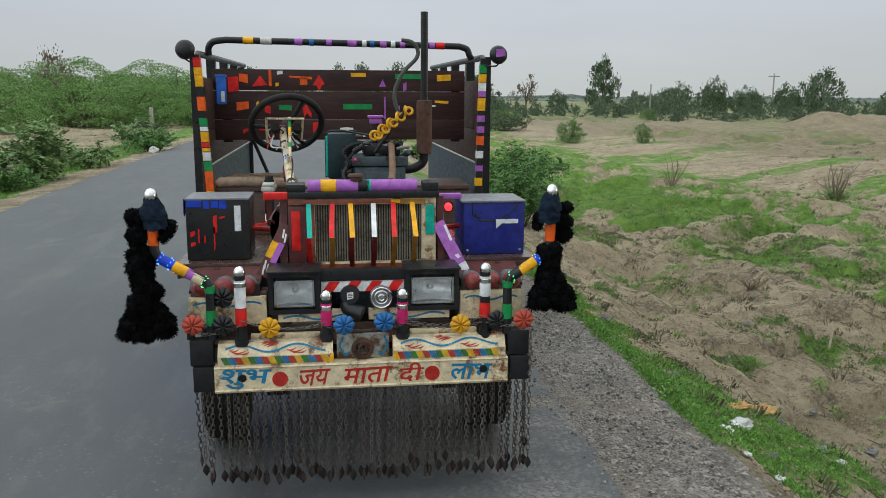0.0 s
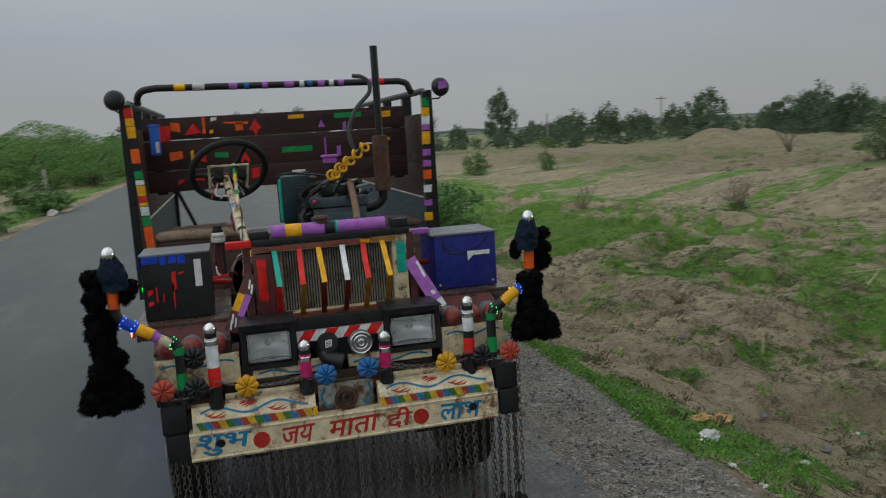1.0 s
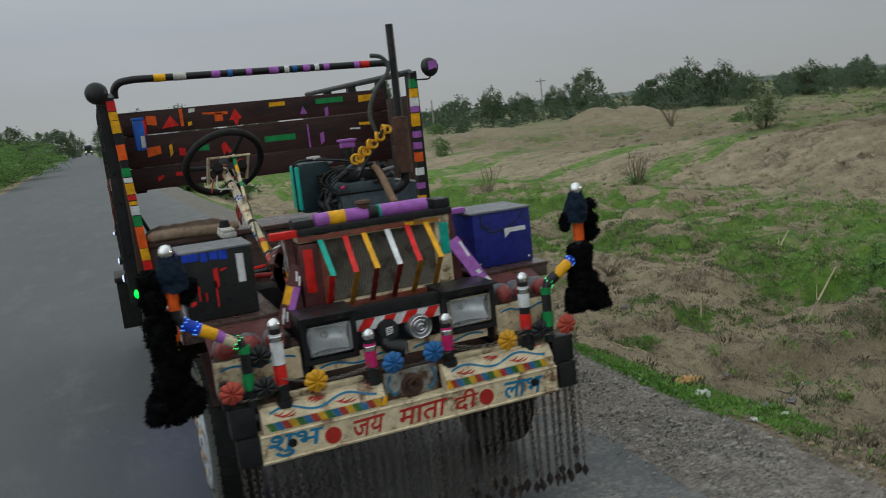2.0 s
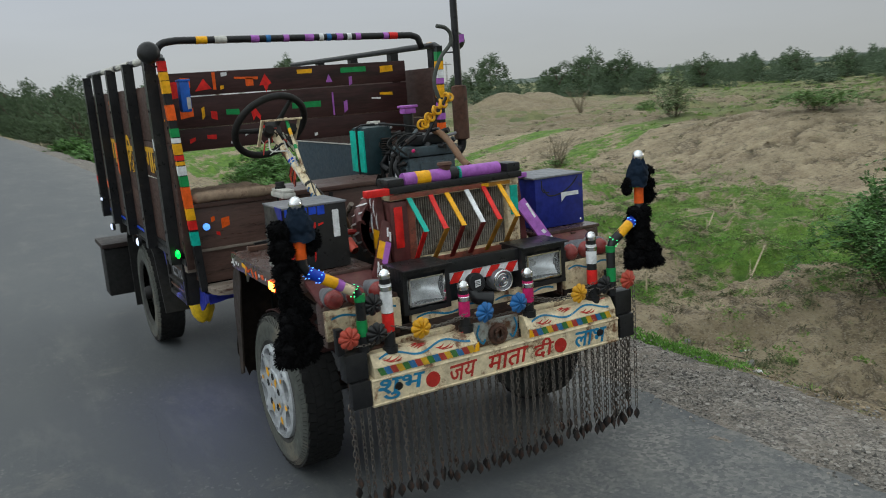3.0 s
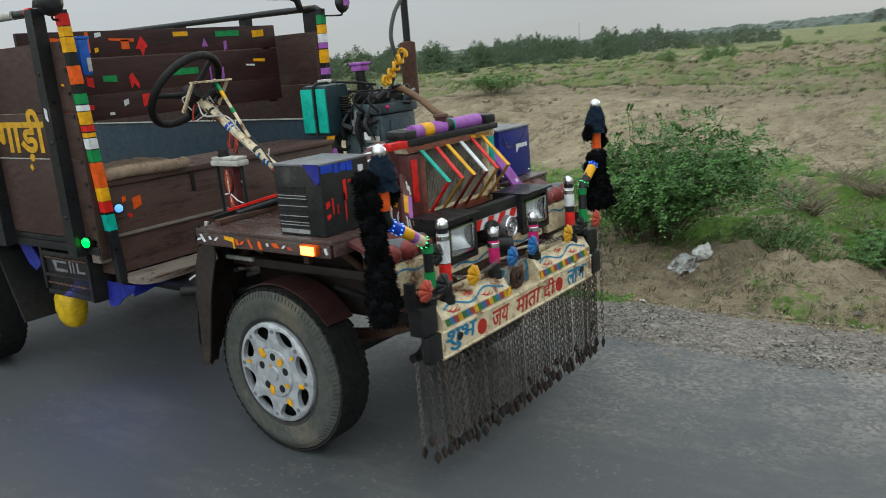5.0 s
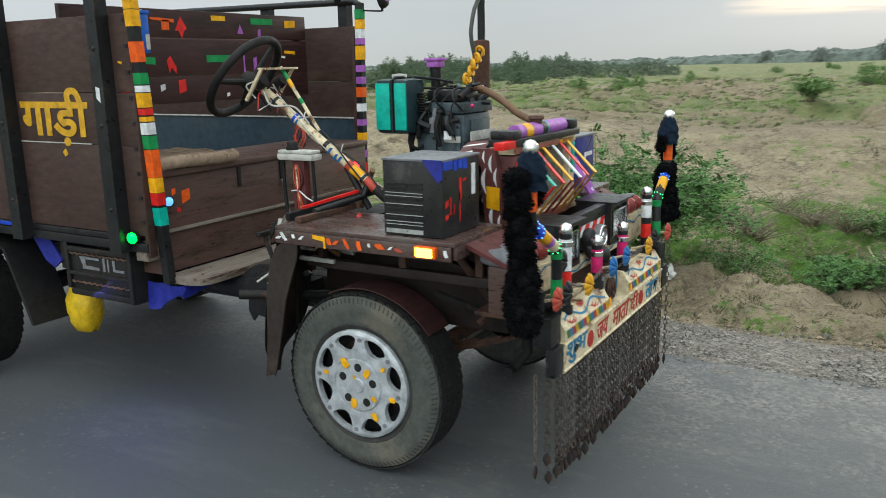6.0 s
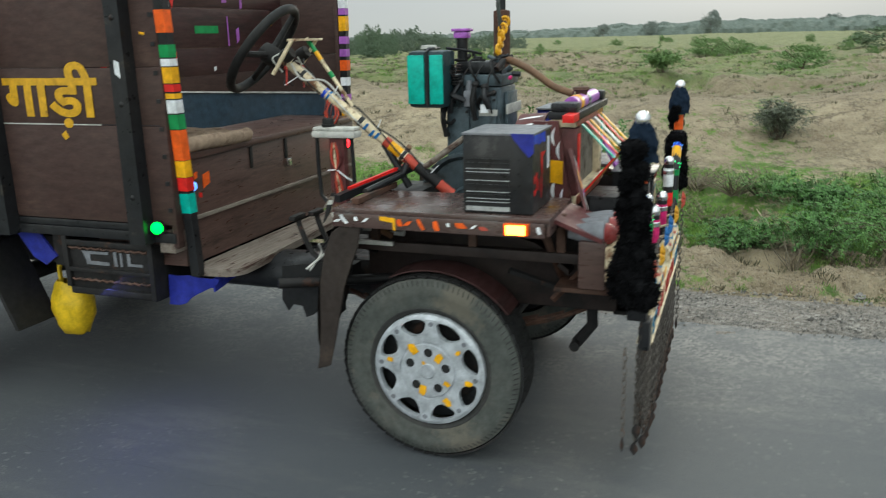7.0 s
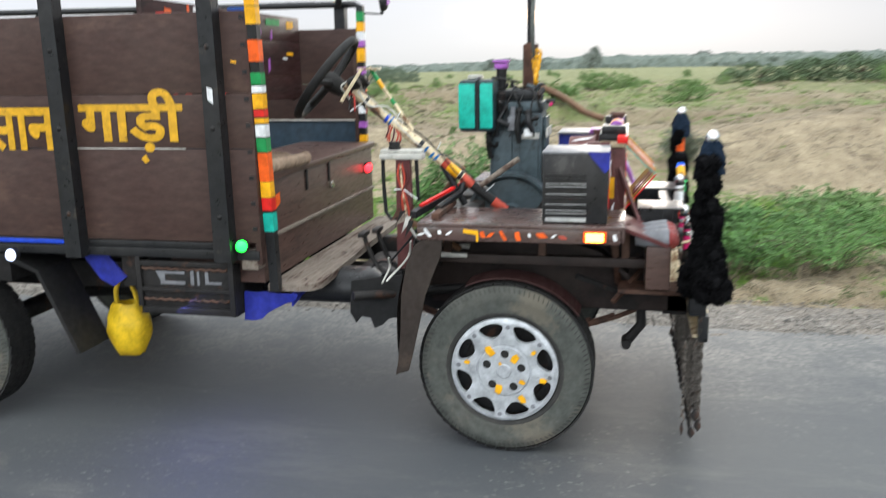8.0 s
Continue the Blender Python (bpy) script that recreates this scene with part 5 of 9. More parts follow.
for x, y, h, w, k in ((13.1, 16.9, 1.0, 0.8, 16), (10.1, 20.5, 1.0, 0.5, 8), (10.2, 1.5, 0.45, 0.8, 34), (10.4, 0.4, 0.4, 0.7, 34), (9.7, 2.4, 0.45, 0.6, 26), (11.2, 0.9, 0.4, 0.7, 26), (12.0, -0.6, 0.4, 0.8, 26), (5.6, 7.2, 0.3, 0.4, 14), (6.75, -0.95, 0.42, 0.45, 9), (9.2, 1.0, 0.42, 0.8, 44), (8.9, 0.1, 0.3, 0.7, 36), (9.6, -0.2, 0.38, 0.7, 36), (27, 33, 1.4, 0.9, 14)):
    bare_bush(x, y, h, w, k, int(x * 10), "dry leafless bush of thin grey twigs")
twig_bush(13.1, 16.9, 0.4, 0.6, 30, 12, M["leaf"], "low green weed under dry twigs", 0.016, 0.4, 6)
twig_bush(3.35, 11.6, 1.55, 0.8, 150, 13, M["leaf_bright"], "bright green leafy bush beside the road", 0.024, 0.45, 10)
for x, y, h, w in ((2.0, 29, 0.9, 1.1), (2.3, 33, 1.0, 1.3), (1.9, 37, 1.0, 1.2), (3.8, 31, 0.7, 1.2)):
    twig_bush(x, y, h, w, 60, int(y), M["leaf_bright"], "bright green bush on the sandy verge", 0.045, 0.4, 8)
twig_bush(5.3, 19.6, 1.55, 1.4, 150, 33, M["leaf_bright"], "feathery bright green bush beside the road", 0.036, 0.5, 9)
twig_bush(4.4, 16.6, 1.0, 0.9, 80, 34, M["leaf_bright"], "small bright green bush beside the road", 0.032, 0.5, 8)
twig_bush(-6.3, 11.0, 1.25, 0.6, 30, 14, M["leaf_broad"], "leafy green roadside bush with large leaves", 0.045, 0.2, 7)
twig_bush(-7.1, 9.3, 0.85, 0.8, 30, 15, M["leaf_broad"], "low leafy green roadside bush", 0.042, 0.3, 7)
twig_bush(-5.95, 14.6, 1.55, 0.75, 42, 26, M["leaf_broad"], "tall leafy green roadside bush with large leaves", 0.05, 0.2, 9)
twig_bush(-6.9, 14.0, 1.2, 0.9, 36, 27, M["leaf_broad"], "leafy green roadside bush with large leaves", 0.048, 0.2, 8)
twig_bush(-6.3, 25.5, 1.15, 1.3, 50, 28, M["leaf_broad"], "spreading green bush on the sandy verge", 0.045, 0.3, 8)
twig_bush(-5.4, 22.8, 0.7, 0.9, 40, 31, M["leaf_bright"], "low green bush at the road's edge", 0.042, 0.3, 7)
twig_bush(-6.1, 13.0, 0.6, 0.7, 30, 16, M["leaf_bright"], "small leafy roadside bush", 0.034, 0.3, 7)
twig_bush(-5.9, 17.5, 0.8, 1.1, 44, 17, M["leaf"], "leafy green bush at the road's edge", 0.04, 0.3, 7)
# ---- the decorated motor cart ----
cart = thing("motor_cart", (-0.015, 0, 0), "home-built brown wooden motor cart hung with coloured tape, lamps and chains", "motor cart")


def rod(name, pts, r, material, parent, label="", n=10):
    return part(name, tube(B(), pts, r, n), material, parent, label)


def block(name, dims, material, parent, label="", bevel=0.003):
    return part(name, box(B(), *dims, bevel=bevel), material, parent, label)


def bands(post, a, b, r, rows, base=0.0, n=14):
    """Sleeves of coloured tape round a bar from a to b: (from, to, colour) along it, in parts of its length."""
    a, b = Vector(a), Vector(b)
    for s, e, colour in rows:
        part("tape_band", tube(B(), [a.lerp(b, s), a.lerp(b, e)], r, n), M[colour], post, colour + " tape")


def square_bands(post, at, half, rows):
    """Coloured tape round an upright square post: (low, high, colour)."""
    for z0, z1, colour in rows:
        (xa, ya), (xb, yb) = at(z0), at(z1)
        bm = B()
        rings = [[bm.verts.new((x + sx * half, y + sy * half, z)) for sx, sy in ((-1, -1), (1, -1), (1, 1), (-1, 1))] for x, y, z in ((xa, ya, z0), (xb, yb, z1))]
        for k in range(4):
            bm.faces.new((rings[0][k], rings[0][(k + 1) % 4], rings[1][(k + 1) % 4], rings[1][k]))
        bm.faces.new(rings[0][::-1])
        bm.faces.new(rings[1])
        part("tape_band", bm, M[colour], post, colour + " tape", 0)


def patch(board, colour, outline, axis, at, thick=0.0015, label=""):
    """A sticker: a flat outline on a board's face."""
    return part("sticker", prism(B(), outline, axis, (at, at + thick)), M[colour], board, label or colour + " tape sticker", 0)


def rect(cx, cz, w, h, skew=0.0):
    return [(cx - w / 2, cz - h / 2 - skew), (cx + w / 2, cz - h / 2 + skew), (cx + w / 2, cz + h / 2 + skew * 0.6), (cx - w / 2, cz + h / 2 - skew * 0.4)]


# chassis
rails = part("chassis", box(box(box(box(B(), -0.42, -0.34, 0.06, 4.4, 0.53, 0.66, 0.006), 0.31, 0.39, 0.06, 4.4, 0.53, 0.66, 0.006), -0.42, 0.39, 0.06, 0.16, 0.52, 0.63, 0.006), -0.42, 0.39, 2.0, 2.1, 0.54, 0.64, 0.006), M["iron"], cart, "dark iron chassis rails")
rod("front_axle", [(-0.56, 0.77, 0.355), (-0.3, 0.77, 0.33), (0.27, 0.77, 0.33), (0.52, 0.77, 0.355)], 0.035, M["rust"], cart, "rusty front axle")
rod("rear_axle", [(-0.68, 3.3, 0.355), (0.65, 3.3, 0.355)], 0.05, M["iron"], cart)
for sx in (-1, 1):
    x = -0.015 + sx * 0.365
    bm = B()
    for k in range(4):
        w = 0.52 - 0.1 * k
        pts = [(x, 0.77 - w + 2 * w * i / 12, 0.40 + 0.011 * k + 0.13 * ((i - 6) / 6) ** 2 * (w / 0.52) ** 2) for i in range(13)]
        tube(bm, pts, 0.011, 6)
    part("leaf_spring", bm, M["rust"], cart, "rusty leaf spring")
    part("spring_shackle", tube(tube(B(), [(x, 0.25, 0.62), (x, 0.24, 0.46), (x, 0.3, 0.38)], 0.022, 8), [(x - 0.05, 0.3, 0.38), (x + 0.05, 0.3, 0.38)], 0.02, 8), M["iron"], cart)
part("gearbox", box(box(B(), -0.2, 0.16, 1.0, 1.55, 0.42, 0.62, 0.03), -0.12, 0.1, 1.5, 2.0, 0.44, 0.58, 0.03), M["iron"], cart)
rod("drive_shaft", [(0, 1.9, 0.5), (0, 3.3, 0.36)], 0.03, M["iron"], cart)
rod("tie_rod", [(-0.5, 0.62, 0.36), (0.47, 0.62, 0.36)], 0.014, M["iron"], cart)
for x0, x1 in ((-0.47, -0.43), (0.40, 0.44)):
    block("front_shield", (x0, x1, 0.14, 1.12, 0.55, 0.90), M["under"], cart, "dark brown painted side sheet over the front axle", 0.004)
for x0, x1 in ((-0.45, -0.08), (0.05, 0.42)):
    block("cross_plate", (x0, x1, 0.95, 1.1, 0.60, 0.93), M["iron"], cart)


# wheels
def wheel(x, y, out, capped):
    """A wheel whose outer face is at x, turned to the side out (-1 or 1)."""
    r, w = 0.357, 0.186
    w_ob = part("wheel", lathe(B(), Matrix.Translation((x - out * w / 2, y, r)) @ Matrix.Rotation(radians(90 * out), 4, "Y"), [(0.0, -0.05), (0.17, -0.05), (0.19, -0.07), (0.2, 0.02), (0.16, 0.045), (0.08, 0.03), (0.0, 0.03)], 32), M["iron"], cart, "dark steel wheel")
    m = Matrix.Translation((x - out * w / 2, y, r)) @ Matrix.Rotation(radians(90 * out), 4, "Y")
    h = w / 2
    prof = [(0.205, -h * 0.8), (0.225, -h * 0.98), (0.27, -h * 1.03), (0.315, -h * 0.98), (0.338, -h * 0.86), (0.345, -h * 0.62), (0.3475, 0), (0.345, h * 0.62), (0.338, h * 0.86), (0.315, h * 0.98), (0.283, h * 1.03), (0.278, h * 1.0), (0.25, h * 1.04), (0.225, h * 0.98), (0.207, h * 0.8)]
    tyre = part("tyre", lathe(B(), m, prof, 72), M["rubber"], w_ob, "dusty worn rubber tyre")
    part("tread_band", lathe(B(), m, [(0.34, -h * 0.8), (0.3478, -h * 0.6), (0.3488, 0), (0.3478, h * 0.6), (0.34, h * 0.8)], 72), M["rubber_dark"], w_ob, "black worn tread")
    bm = B()
    for row, (c, half) in enumerate(((-0.06, 0.018), (-0.02, 0.018), (0.02, 0.018), (0.06, 0.018))):
        for k in range(52):
            a = 2 * math.pi * (k + 0.5 * (row % 2)) / 52
            pad = m @ Matrix.Rotation(a, 4, "Z") @ Matrix.Translation((0.3465, 0, c)) @ Matrix.Rotation(radians(12 * (-1) ** row), 4, "X")
            bmesh.ops.create_cube(bm, size=1.0, matrix=pad @ Matrix.Diagonal((0.0072, 0.038, half * 2.05, 1)))
    tagged(part("tread", bm, M["rubber_dark"], w_ob, "worn black tread blocks", 0), kind="stuff")
    bm = B()
    for k in range(104):
        for side in (-1, 1):
            pad = m @ Matrix.Rotation(2 * math.pi * k / 104, 4, "Z") @ Matrix.Translation((0.3255, 0, side * h * 0.935)) @ Matrix.Rotation(radians(side * 27), 4, "Y") @ Matrix.Rotation(0.25 * side, 4, "Z")
            bmesh.ops.create_cube(bm, size=1.0, matrix=pad @ Matrix.Diagonal((0.022, 0.0035, 0.0022, 1)))
    tagged(part("shoulder_lug", bm, M["rubber_mid"], w_ob, "worn slanting lugs on the tyre's shoulder", 0), kind="stuff")
    part("bead_ring", lathe(B(), m, [(0.207, h * 0.82), (0.225, h * 0.995), (0.233, h * 1.02), (0.236, h * 1.0)], 64), M["rubber_mid"], w_ob, "dark ring round the rim")
    if not capped:
        for k in range(5):
            a = 2 * math.pi * k / 5
            part("wheel_nut", tube(B(), [m @ Vector((0.07 * math.cos(a), 0.07 * math.sin(a), 0.02)), m @ Vector((0.07 * math.cos(a), 0.07 * math.sin(a), 0.055))], 0.012, 6), M["iron"], w_ob)
        part("hub", lathe(B(), m, [(0.0, 0.11), (0.035, 0.11), (0.045, 0.09), (0.05, 0.0)], 20), M["iron"], w_ob)
        return w_ob
    bm = B()
    n_t = 240
    radii = [0.026, 0.03, 0.05, 0.075, 0.1, 0.104, 0.108] + [0.112 + 0.0031 * k for k in range(27)] + [0.198, 0.205, 0.212, 0.214]
    rows = []
    for i in range(n_t):
        a = 2 * math.pi * i / n_t
        spoke = math.cos(4 * (a + 0.09)) ** 2
        row = []
        for q in radii:
            lift = 0.1 + (0.01 if q < 0.102 else 0.002) + (0.006 * spoke if 0.11 < q < 0.2 else 0) - (0.02 if q > 0.213 else 0.004 if q > 0.207 else 0) + (0.004 if q < 0.028 else 0)
            turn = (a + 0.09) % (math.pi / 4) - math.pi / 8
            level = abs((q - 0.166) / 0.03) ** 2.6 + abs(turn * 0.165 / (0.0415 + 0.45 * (q - 0.165))) ** 2.6
            near_edge = level ** (-1 / 2.6) if 0.74 < level < 1.34 else 1.0
            p_r, p_a = 0.166 + (q - 0.166) * near_edge, a + turn * (near_edge - 1)
            row.append(bm.verts.new(m @ Vector((p_r * math.cos(p_a), p_r * math.sin(p_a), lift))))
        rows.append(row)
    for i in range(n_t):
        a, b = rows[i], rows[(i + 1) % n_t]
        turn = (2 * math.pi * (i + 0.5) / n_t + 0.09) % (math.pi / 4) - math.pi / 8
        for j in range(len(radii) - 1):
            q = (radii[j] + radii[j + 1]) / 2
            if abs((q - 0.166) / 0.03) ** 2.6 + abs(turn * 0.165 / (0.0415 + 0.45 * (q - 0.165))) ** 2.6 < 1:
                continue
            bm.faces.new((a[j], b[j], b[j + 1], a[j + 1]))
    bm.faces.new([r[0] for r in rows][::-1])
    bmesh.ops.delete(bm, geom=[v for v in bm.verts if not v.link_faces], context="VERTS")
    rim_edges = [e for e in bm.edges if e.is_boundary]
    grown = bmesh.ops.extrude_edge_only(bm, edges=rim_edges)
    back_by = m.to_3x3() @ Vector((0, 0, -0.022))
    bmesh.ops.translate(bm, verts=[g for g in grown["geom"] if isinstance(g, bmesh.types.BMVert)], vec=back_by)
    cap = part("hubcap", bm, M["silver"], w_ob, "silver plastic hubcap with oval windows", 35)
    part("backing", lathe(B(), m, [(0.0, 0.04), (0.205, 0.04)], 28), M["black"], w_ob)
    for k in range(5):
        a = 2 * math.pi * k / 5 - 0.06
        c = Vector((0.072 * math.cos(a), 0.072 * math.sin(a), 0.102))
        # no hole is cut: a dark disc carries the shade inside it
        part("lug_hole_disc", tube(B(), [m @ c, m @ (c + Vector((0, 0, 0.0095)))], 0.0165, 14), M["rubber_dark"], w_ob)
    for k in range(8):
        a = 2 * math.pi * k / 8 - 0.09
        c = Vector((0.182 * math.cos(a), 0.182 * math.sin(a), 0.1))
        part("cap_bolt", tube(B(), [m @ c, m @ (c + Vector((0, 0, 0.011)))], 0.009, 10), M["grey_cup"], w_ob)
    for a, q, size in ((0.59, 0.098, 0.024), (-0.69, 0.07, 0.021), (2.87, 0.078, 0.022), (-2.09, 0.084, 0.014), (-2.57, 0.135, 0.019), (-1.77, 0.158, 0.016), (-0.96, 0.143, 0.012), (1.37, 0.15, 0.013), (0.43, 0.034, 0.008)):
        bm = B()
        outline = [m @ Matrix.Rotation(a, 4, "Z") @ Vector((q + u * size, v * size * 0.65, 0.1115 if q < 0.1 else 0.1095)) for u, v in ((-0.8, -1), (0.7, -0.8), (1, 0.6), (0.1, 1.1), (-0.9, 0.7))]
        lift_by = m.to_3x3() @ Vector((0, 0, 0.0012))
        low_ring, high_ring = [bm.verts.new(p) for p in outline], [bm.verts.new(p + lift_by) for p in outline]
        bm.faces.new(low_ring)
        bm.faces.new(high_ring[::-1])
        for i in range(5):
            bm.faces.new((low_ring[i], high_ring[i], high_ring[i - 4], low_ring[i - 4]))
        part("sticker", bm, M["yellow"], w_ob, "yellow tape dab", 0)
    return w_ob


wheel(-0.74, 0.77, -1, True)
wheel(0.70, 0.77, 1, True)
wheel(-0.85, 3.3, -1, False)
wheel(0.82, 3.3, 1, False)

# front bumper
bumper = part("bumper", prism(B(), [(0.0, 0.488), (0.05, 0.488), (0.05, 0.498), (0.012, 0.5), (0.012, 0.583), (0.06, 0.588), (0.06, 0.596), (0.0, 0.596), (-0.004, 0.59), (0.002, 0.586), (0.002, 0.5), (-0.004, 0.496)], "x", (-0.608, 0.578)), M["cream"], cart, "cream painted steel bumper with rusty edges and hand lettering")
for text, x0, width, z0, height, paint in (("शुभ", -0.595, 0.205, 0.502, 0.082, "blue_paint"), ("जय", -0.287, 0.13, 0.506, 0.066, "red_paint"), ("माता", -0.108, 0.205, 0.506, 0.066, "red_paint"), ("दी", 0.118, 0.105, 0.505, 0.08, "red_paint"), ("लाभ", 0.33, 0.18, 0.505, 0.068, "blue_paint")):
    bm = lettering(text, width * 0.94, height, 0.012 if paint == "red_paint" else 0.016)
    for v in bm.verts:
        v.co.x += 0.22 * v.co.z
        v.co.z += 0.03 * (v.co.x - width / 2) * (1 if paint == "red_paint" else -1)
    bmesh.ops.translate(bm, verts=bm.verts, vec=(x0, 0.0015, z0))
    part("lettering", bm, M[paint], bumper, "hand-painted letters", 0)
for x, colour in ((-0.352, "red_paint"), (0.262, "red_paint")):
    part("dot", tube(B(), [(x, 0.004, 0.538), (x, -0.0005, 0.538)], 0.031, 24), M[colour], bumper, "painted red dot")
# small dark discs on the sheet's face
for x in (-0.50, 0.475):
    part("bolt_hole", tube(B(), [(x, 0.004, 0.548), (x, -0.003, 0.546)], 0.017, 12), M["iron"], bumper, "dark disc on the painted sheet")


def rack(x0, x1):
    """A painted shelf on the bumper: sloping wavy top and a striped edge."""
    shelf = part("bumper_shelf", prism(B(), [(0.004, 0.597), (0.004, 0.637), (0.008, 0.641), (0.034, 0.683), (0.07, 0.685), (0.07, 0.597)], "x", (x0, x1)), M["cream"], cart, "cream painted shelf with coloured stripes and waves")
    n = int((x1 - x0 - 0.03) / 0.026)
    for k in range(n):
        a = x0 + 0.012 + k * 0.026
        colour = (("green", "blue", "red", "yellow") if x0 < 0 else ("red", "blue", "green", "yellow"))[k % 4]
        part("stripe", prism(B(), [(a, 0.633), (a + 0.025, 0.633), (a + 0.039, 0.603), (a + 0.014, 0.603)], "y", (0.0025, 0.0045)), M["stripe_" + colour], shelf, "slanting " + colour + " stripe", 0)
    wave = [(x0 + 0.03 + (x1 - x0 - 0.06) * i / 60, 0.6 + 0.0, math.sin(i / 60 * 3.5 * math.pi)) for i in range(61)]
    bm = B()
    prev = None
    for x, _, s in wave:
        t = 0.5 + 0.30 * s
        row = [bm.verts.new((x, 0.008 + 0.026 * q - 0.0016, 0.641 + 0.042 * q + 0.001)) for q in (t - 0.085, t + 0.085)]
        if prev:
            bm.faces.new((prev[0], row[0], row[1], prev[1]))
        prev = row
    part("wave", bm, M["blue_paint"], shelf, "painted blue wave", 0)
    span = (x1 - x0 - 0.06) / 3.5
    for k in range(4):
        for j in range(4):
            low = k % 2 == 0
            xa = x0 + 0.03 + span * (k + 0.14 + 0.10 * j)
            long = span * (0.5 if j in (1, 2) else 0.34)
            if xa + long > x1 - 0.015:
                continue
            bm = B()
            prev = None
            for i in range(7):
                u = i / 6
                q = (0.34 - 0.13 * j if low else 0.95 - 0.12 * j) + 0.16 * u - 0.14 * math.sin(math.pi * u) * (1 if low else -0.6)
                wide = 0.062 * math.sin(math.pi * (0.12 + 0.8 * u))
                row = [bm.verts.new((xa + long * u, 0.008 + 0.026 * v - 0.0016, 0.641 + 0.042 * v + 0.001)) for v in (max(0.02, q - wide), min(0.98, max(0.05, q + wide)))]
                if prev:
                    bm.faces.new((prev[0], row[0], row[1], prev[1]))
                prev = row
            part("brush_stroke", bm, M["red_paint"], shelf, "painted red leaf stroke", 0)
    return shelf


rack(-0.593, -0.14)
rack(0.104, 0.568)
for pts in ([(-0.16, 0.605), (-0.137, 0.605), (-0.137, 0.64), (-0.15, 0.632)], [(0.107, 0.605), (0.13, 0.605), (0.12, 0.632), (0.107, 0.64)]):
    part("yellow_corner", prism(B(), pts, "y", (-0.002, 0.001)), M["yellow"], cart, "yellow tape corner", 0)
M["hitch_grey"] = surface("faded_grey_paint", (0.30, 0.31, 0.28), 0.55, wear=(0.10, 0.045, 0.022), wear_amount=0.75, wear_scale=12, dust=0.25)
hitch = part("hitch_plate", box(B(), -0.125, 0.09, 0.052, 0.07, 0.597, 0.70, 0.004), M["hitch_grey"], cart, "grey-white plate with a rusty hitch")
part("hitch_ring", ring(B(), Matrix.Translation((-0.02, 0.04, 0.64)) @ Matrix.Rotation(radians(90), 4, "X"), 0.034, 0.012, 24, 8), M["rust"], hitch, "rusty towing ring")
for k in range(14):
    a = random.Random(k).uniform(0, 6.28)
    rod("binding_wire", [(-0.02 + 0.04 * math.cos(a), 0.034, 0.645 + 0.04 * math.sin(a)), (-0.02 + 0.02 * math.cos(a + 2), 0.026, 0.64 + 0.03 * math.sin(a + 2))], 0.004, M["rust"], hitch, "", 5)
for line in ([(-0.1, 0.05, 0.69), (-0.112, 0.05, 0.65), (-0.09, 0.05, 0.61), (-0.075, 0.05, 0.625)], [(0.07, 0.05, 0.69), (0.08, 0.05, 0.65), (0.06, 0.05, 0.61), (0.045, 0.05, 0.625)]):
    part("swirl", tube(B(), curve_pts(line, 8), 0.004, 5), M["blue_paint"], hitch, "painted blue swirl")
for x0, x1 in ((-0.70, -0.61), (0.58, 0.67)):
    part("bumper_bracket", box(box(box(B(), x0, x1, 0.012, 0.075, 0.60, 0.705, 0.006), x0 + 0.01, x1, 0.0, 0.035, 0.495, 0.598, 0.006), x0 - 0.012, x0 + 0.016, 0.04, 0.075, 0.70, 0.80, 0.004), M["black"], cart, "black steel bumper end bracket")
block("front_shelf", (-0.62, 0.59, 0.072, 0.34, 0.655, 0.672), M["rust"], cart, "rusty front shelf")
for x0, x1 in ((-0.47, -0.19), (0.18, 0.46)):
    block("shelf_bar", (x0, x1, 0.085, 0.115, 0.672, 0.70), M["cream"], cart, "worn cream bar")
for x0, x1, z0, z1 in ((-0.715, -0.405, 0.735, 0.85), (-0.36, -0.02, 0.738, 0.785), (0.01, 0.35, 0.738, 0.785), (0.395, 0.66, 0.73, 0.85)):
    pl = block("painted_panel", (x0, x1, 0.125, 0.15, z0, z1), M["cream"], cart, "cream panel with a painted blue wave")
    bm = B()
    prev = None
    for i in range(41):
        x, z = x0 + 0.02 + (x1 - x0 - 0.04) * i / 40, (z1 - 0.03) + 0.009 * math.sin(i / 40 * 3 * math.pi)
        row = [bm.verts.new((x, 0.1235, z + q)) for q in (-0.004, 0.004)]
        if prev:
            bm.faces.new((prev[0], row[0], row[1], prev[1]))
        prev = row
    part("wave", bm, M["blue_paint"], pl, "painted blue wave", 0)
for x0, x1 in ((-0.71, -0.40), (0.39, 0.665)):
    block("front_sheet", (x0, x1, 0.15, 0.24, 0.70, 0.865), M["brown"], cart, "dark brown sheet behind the front panel", 0.008)

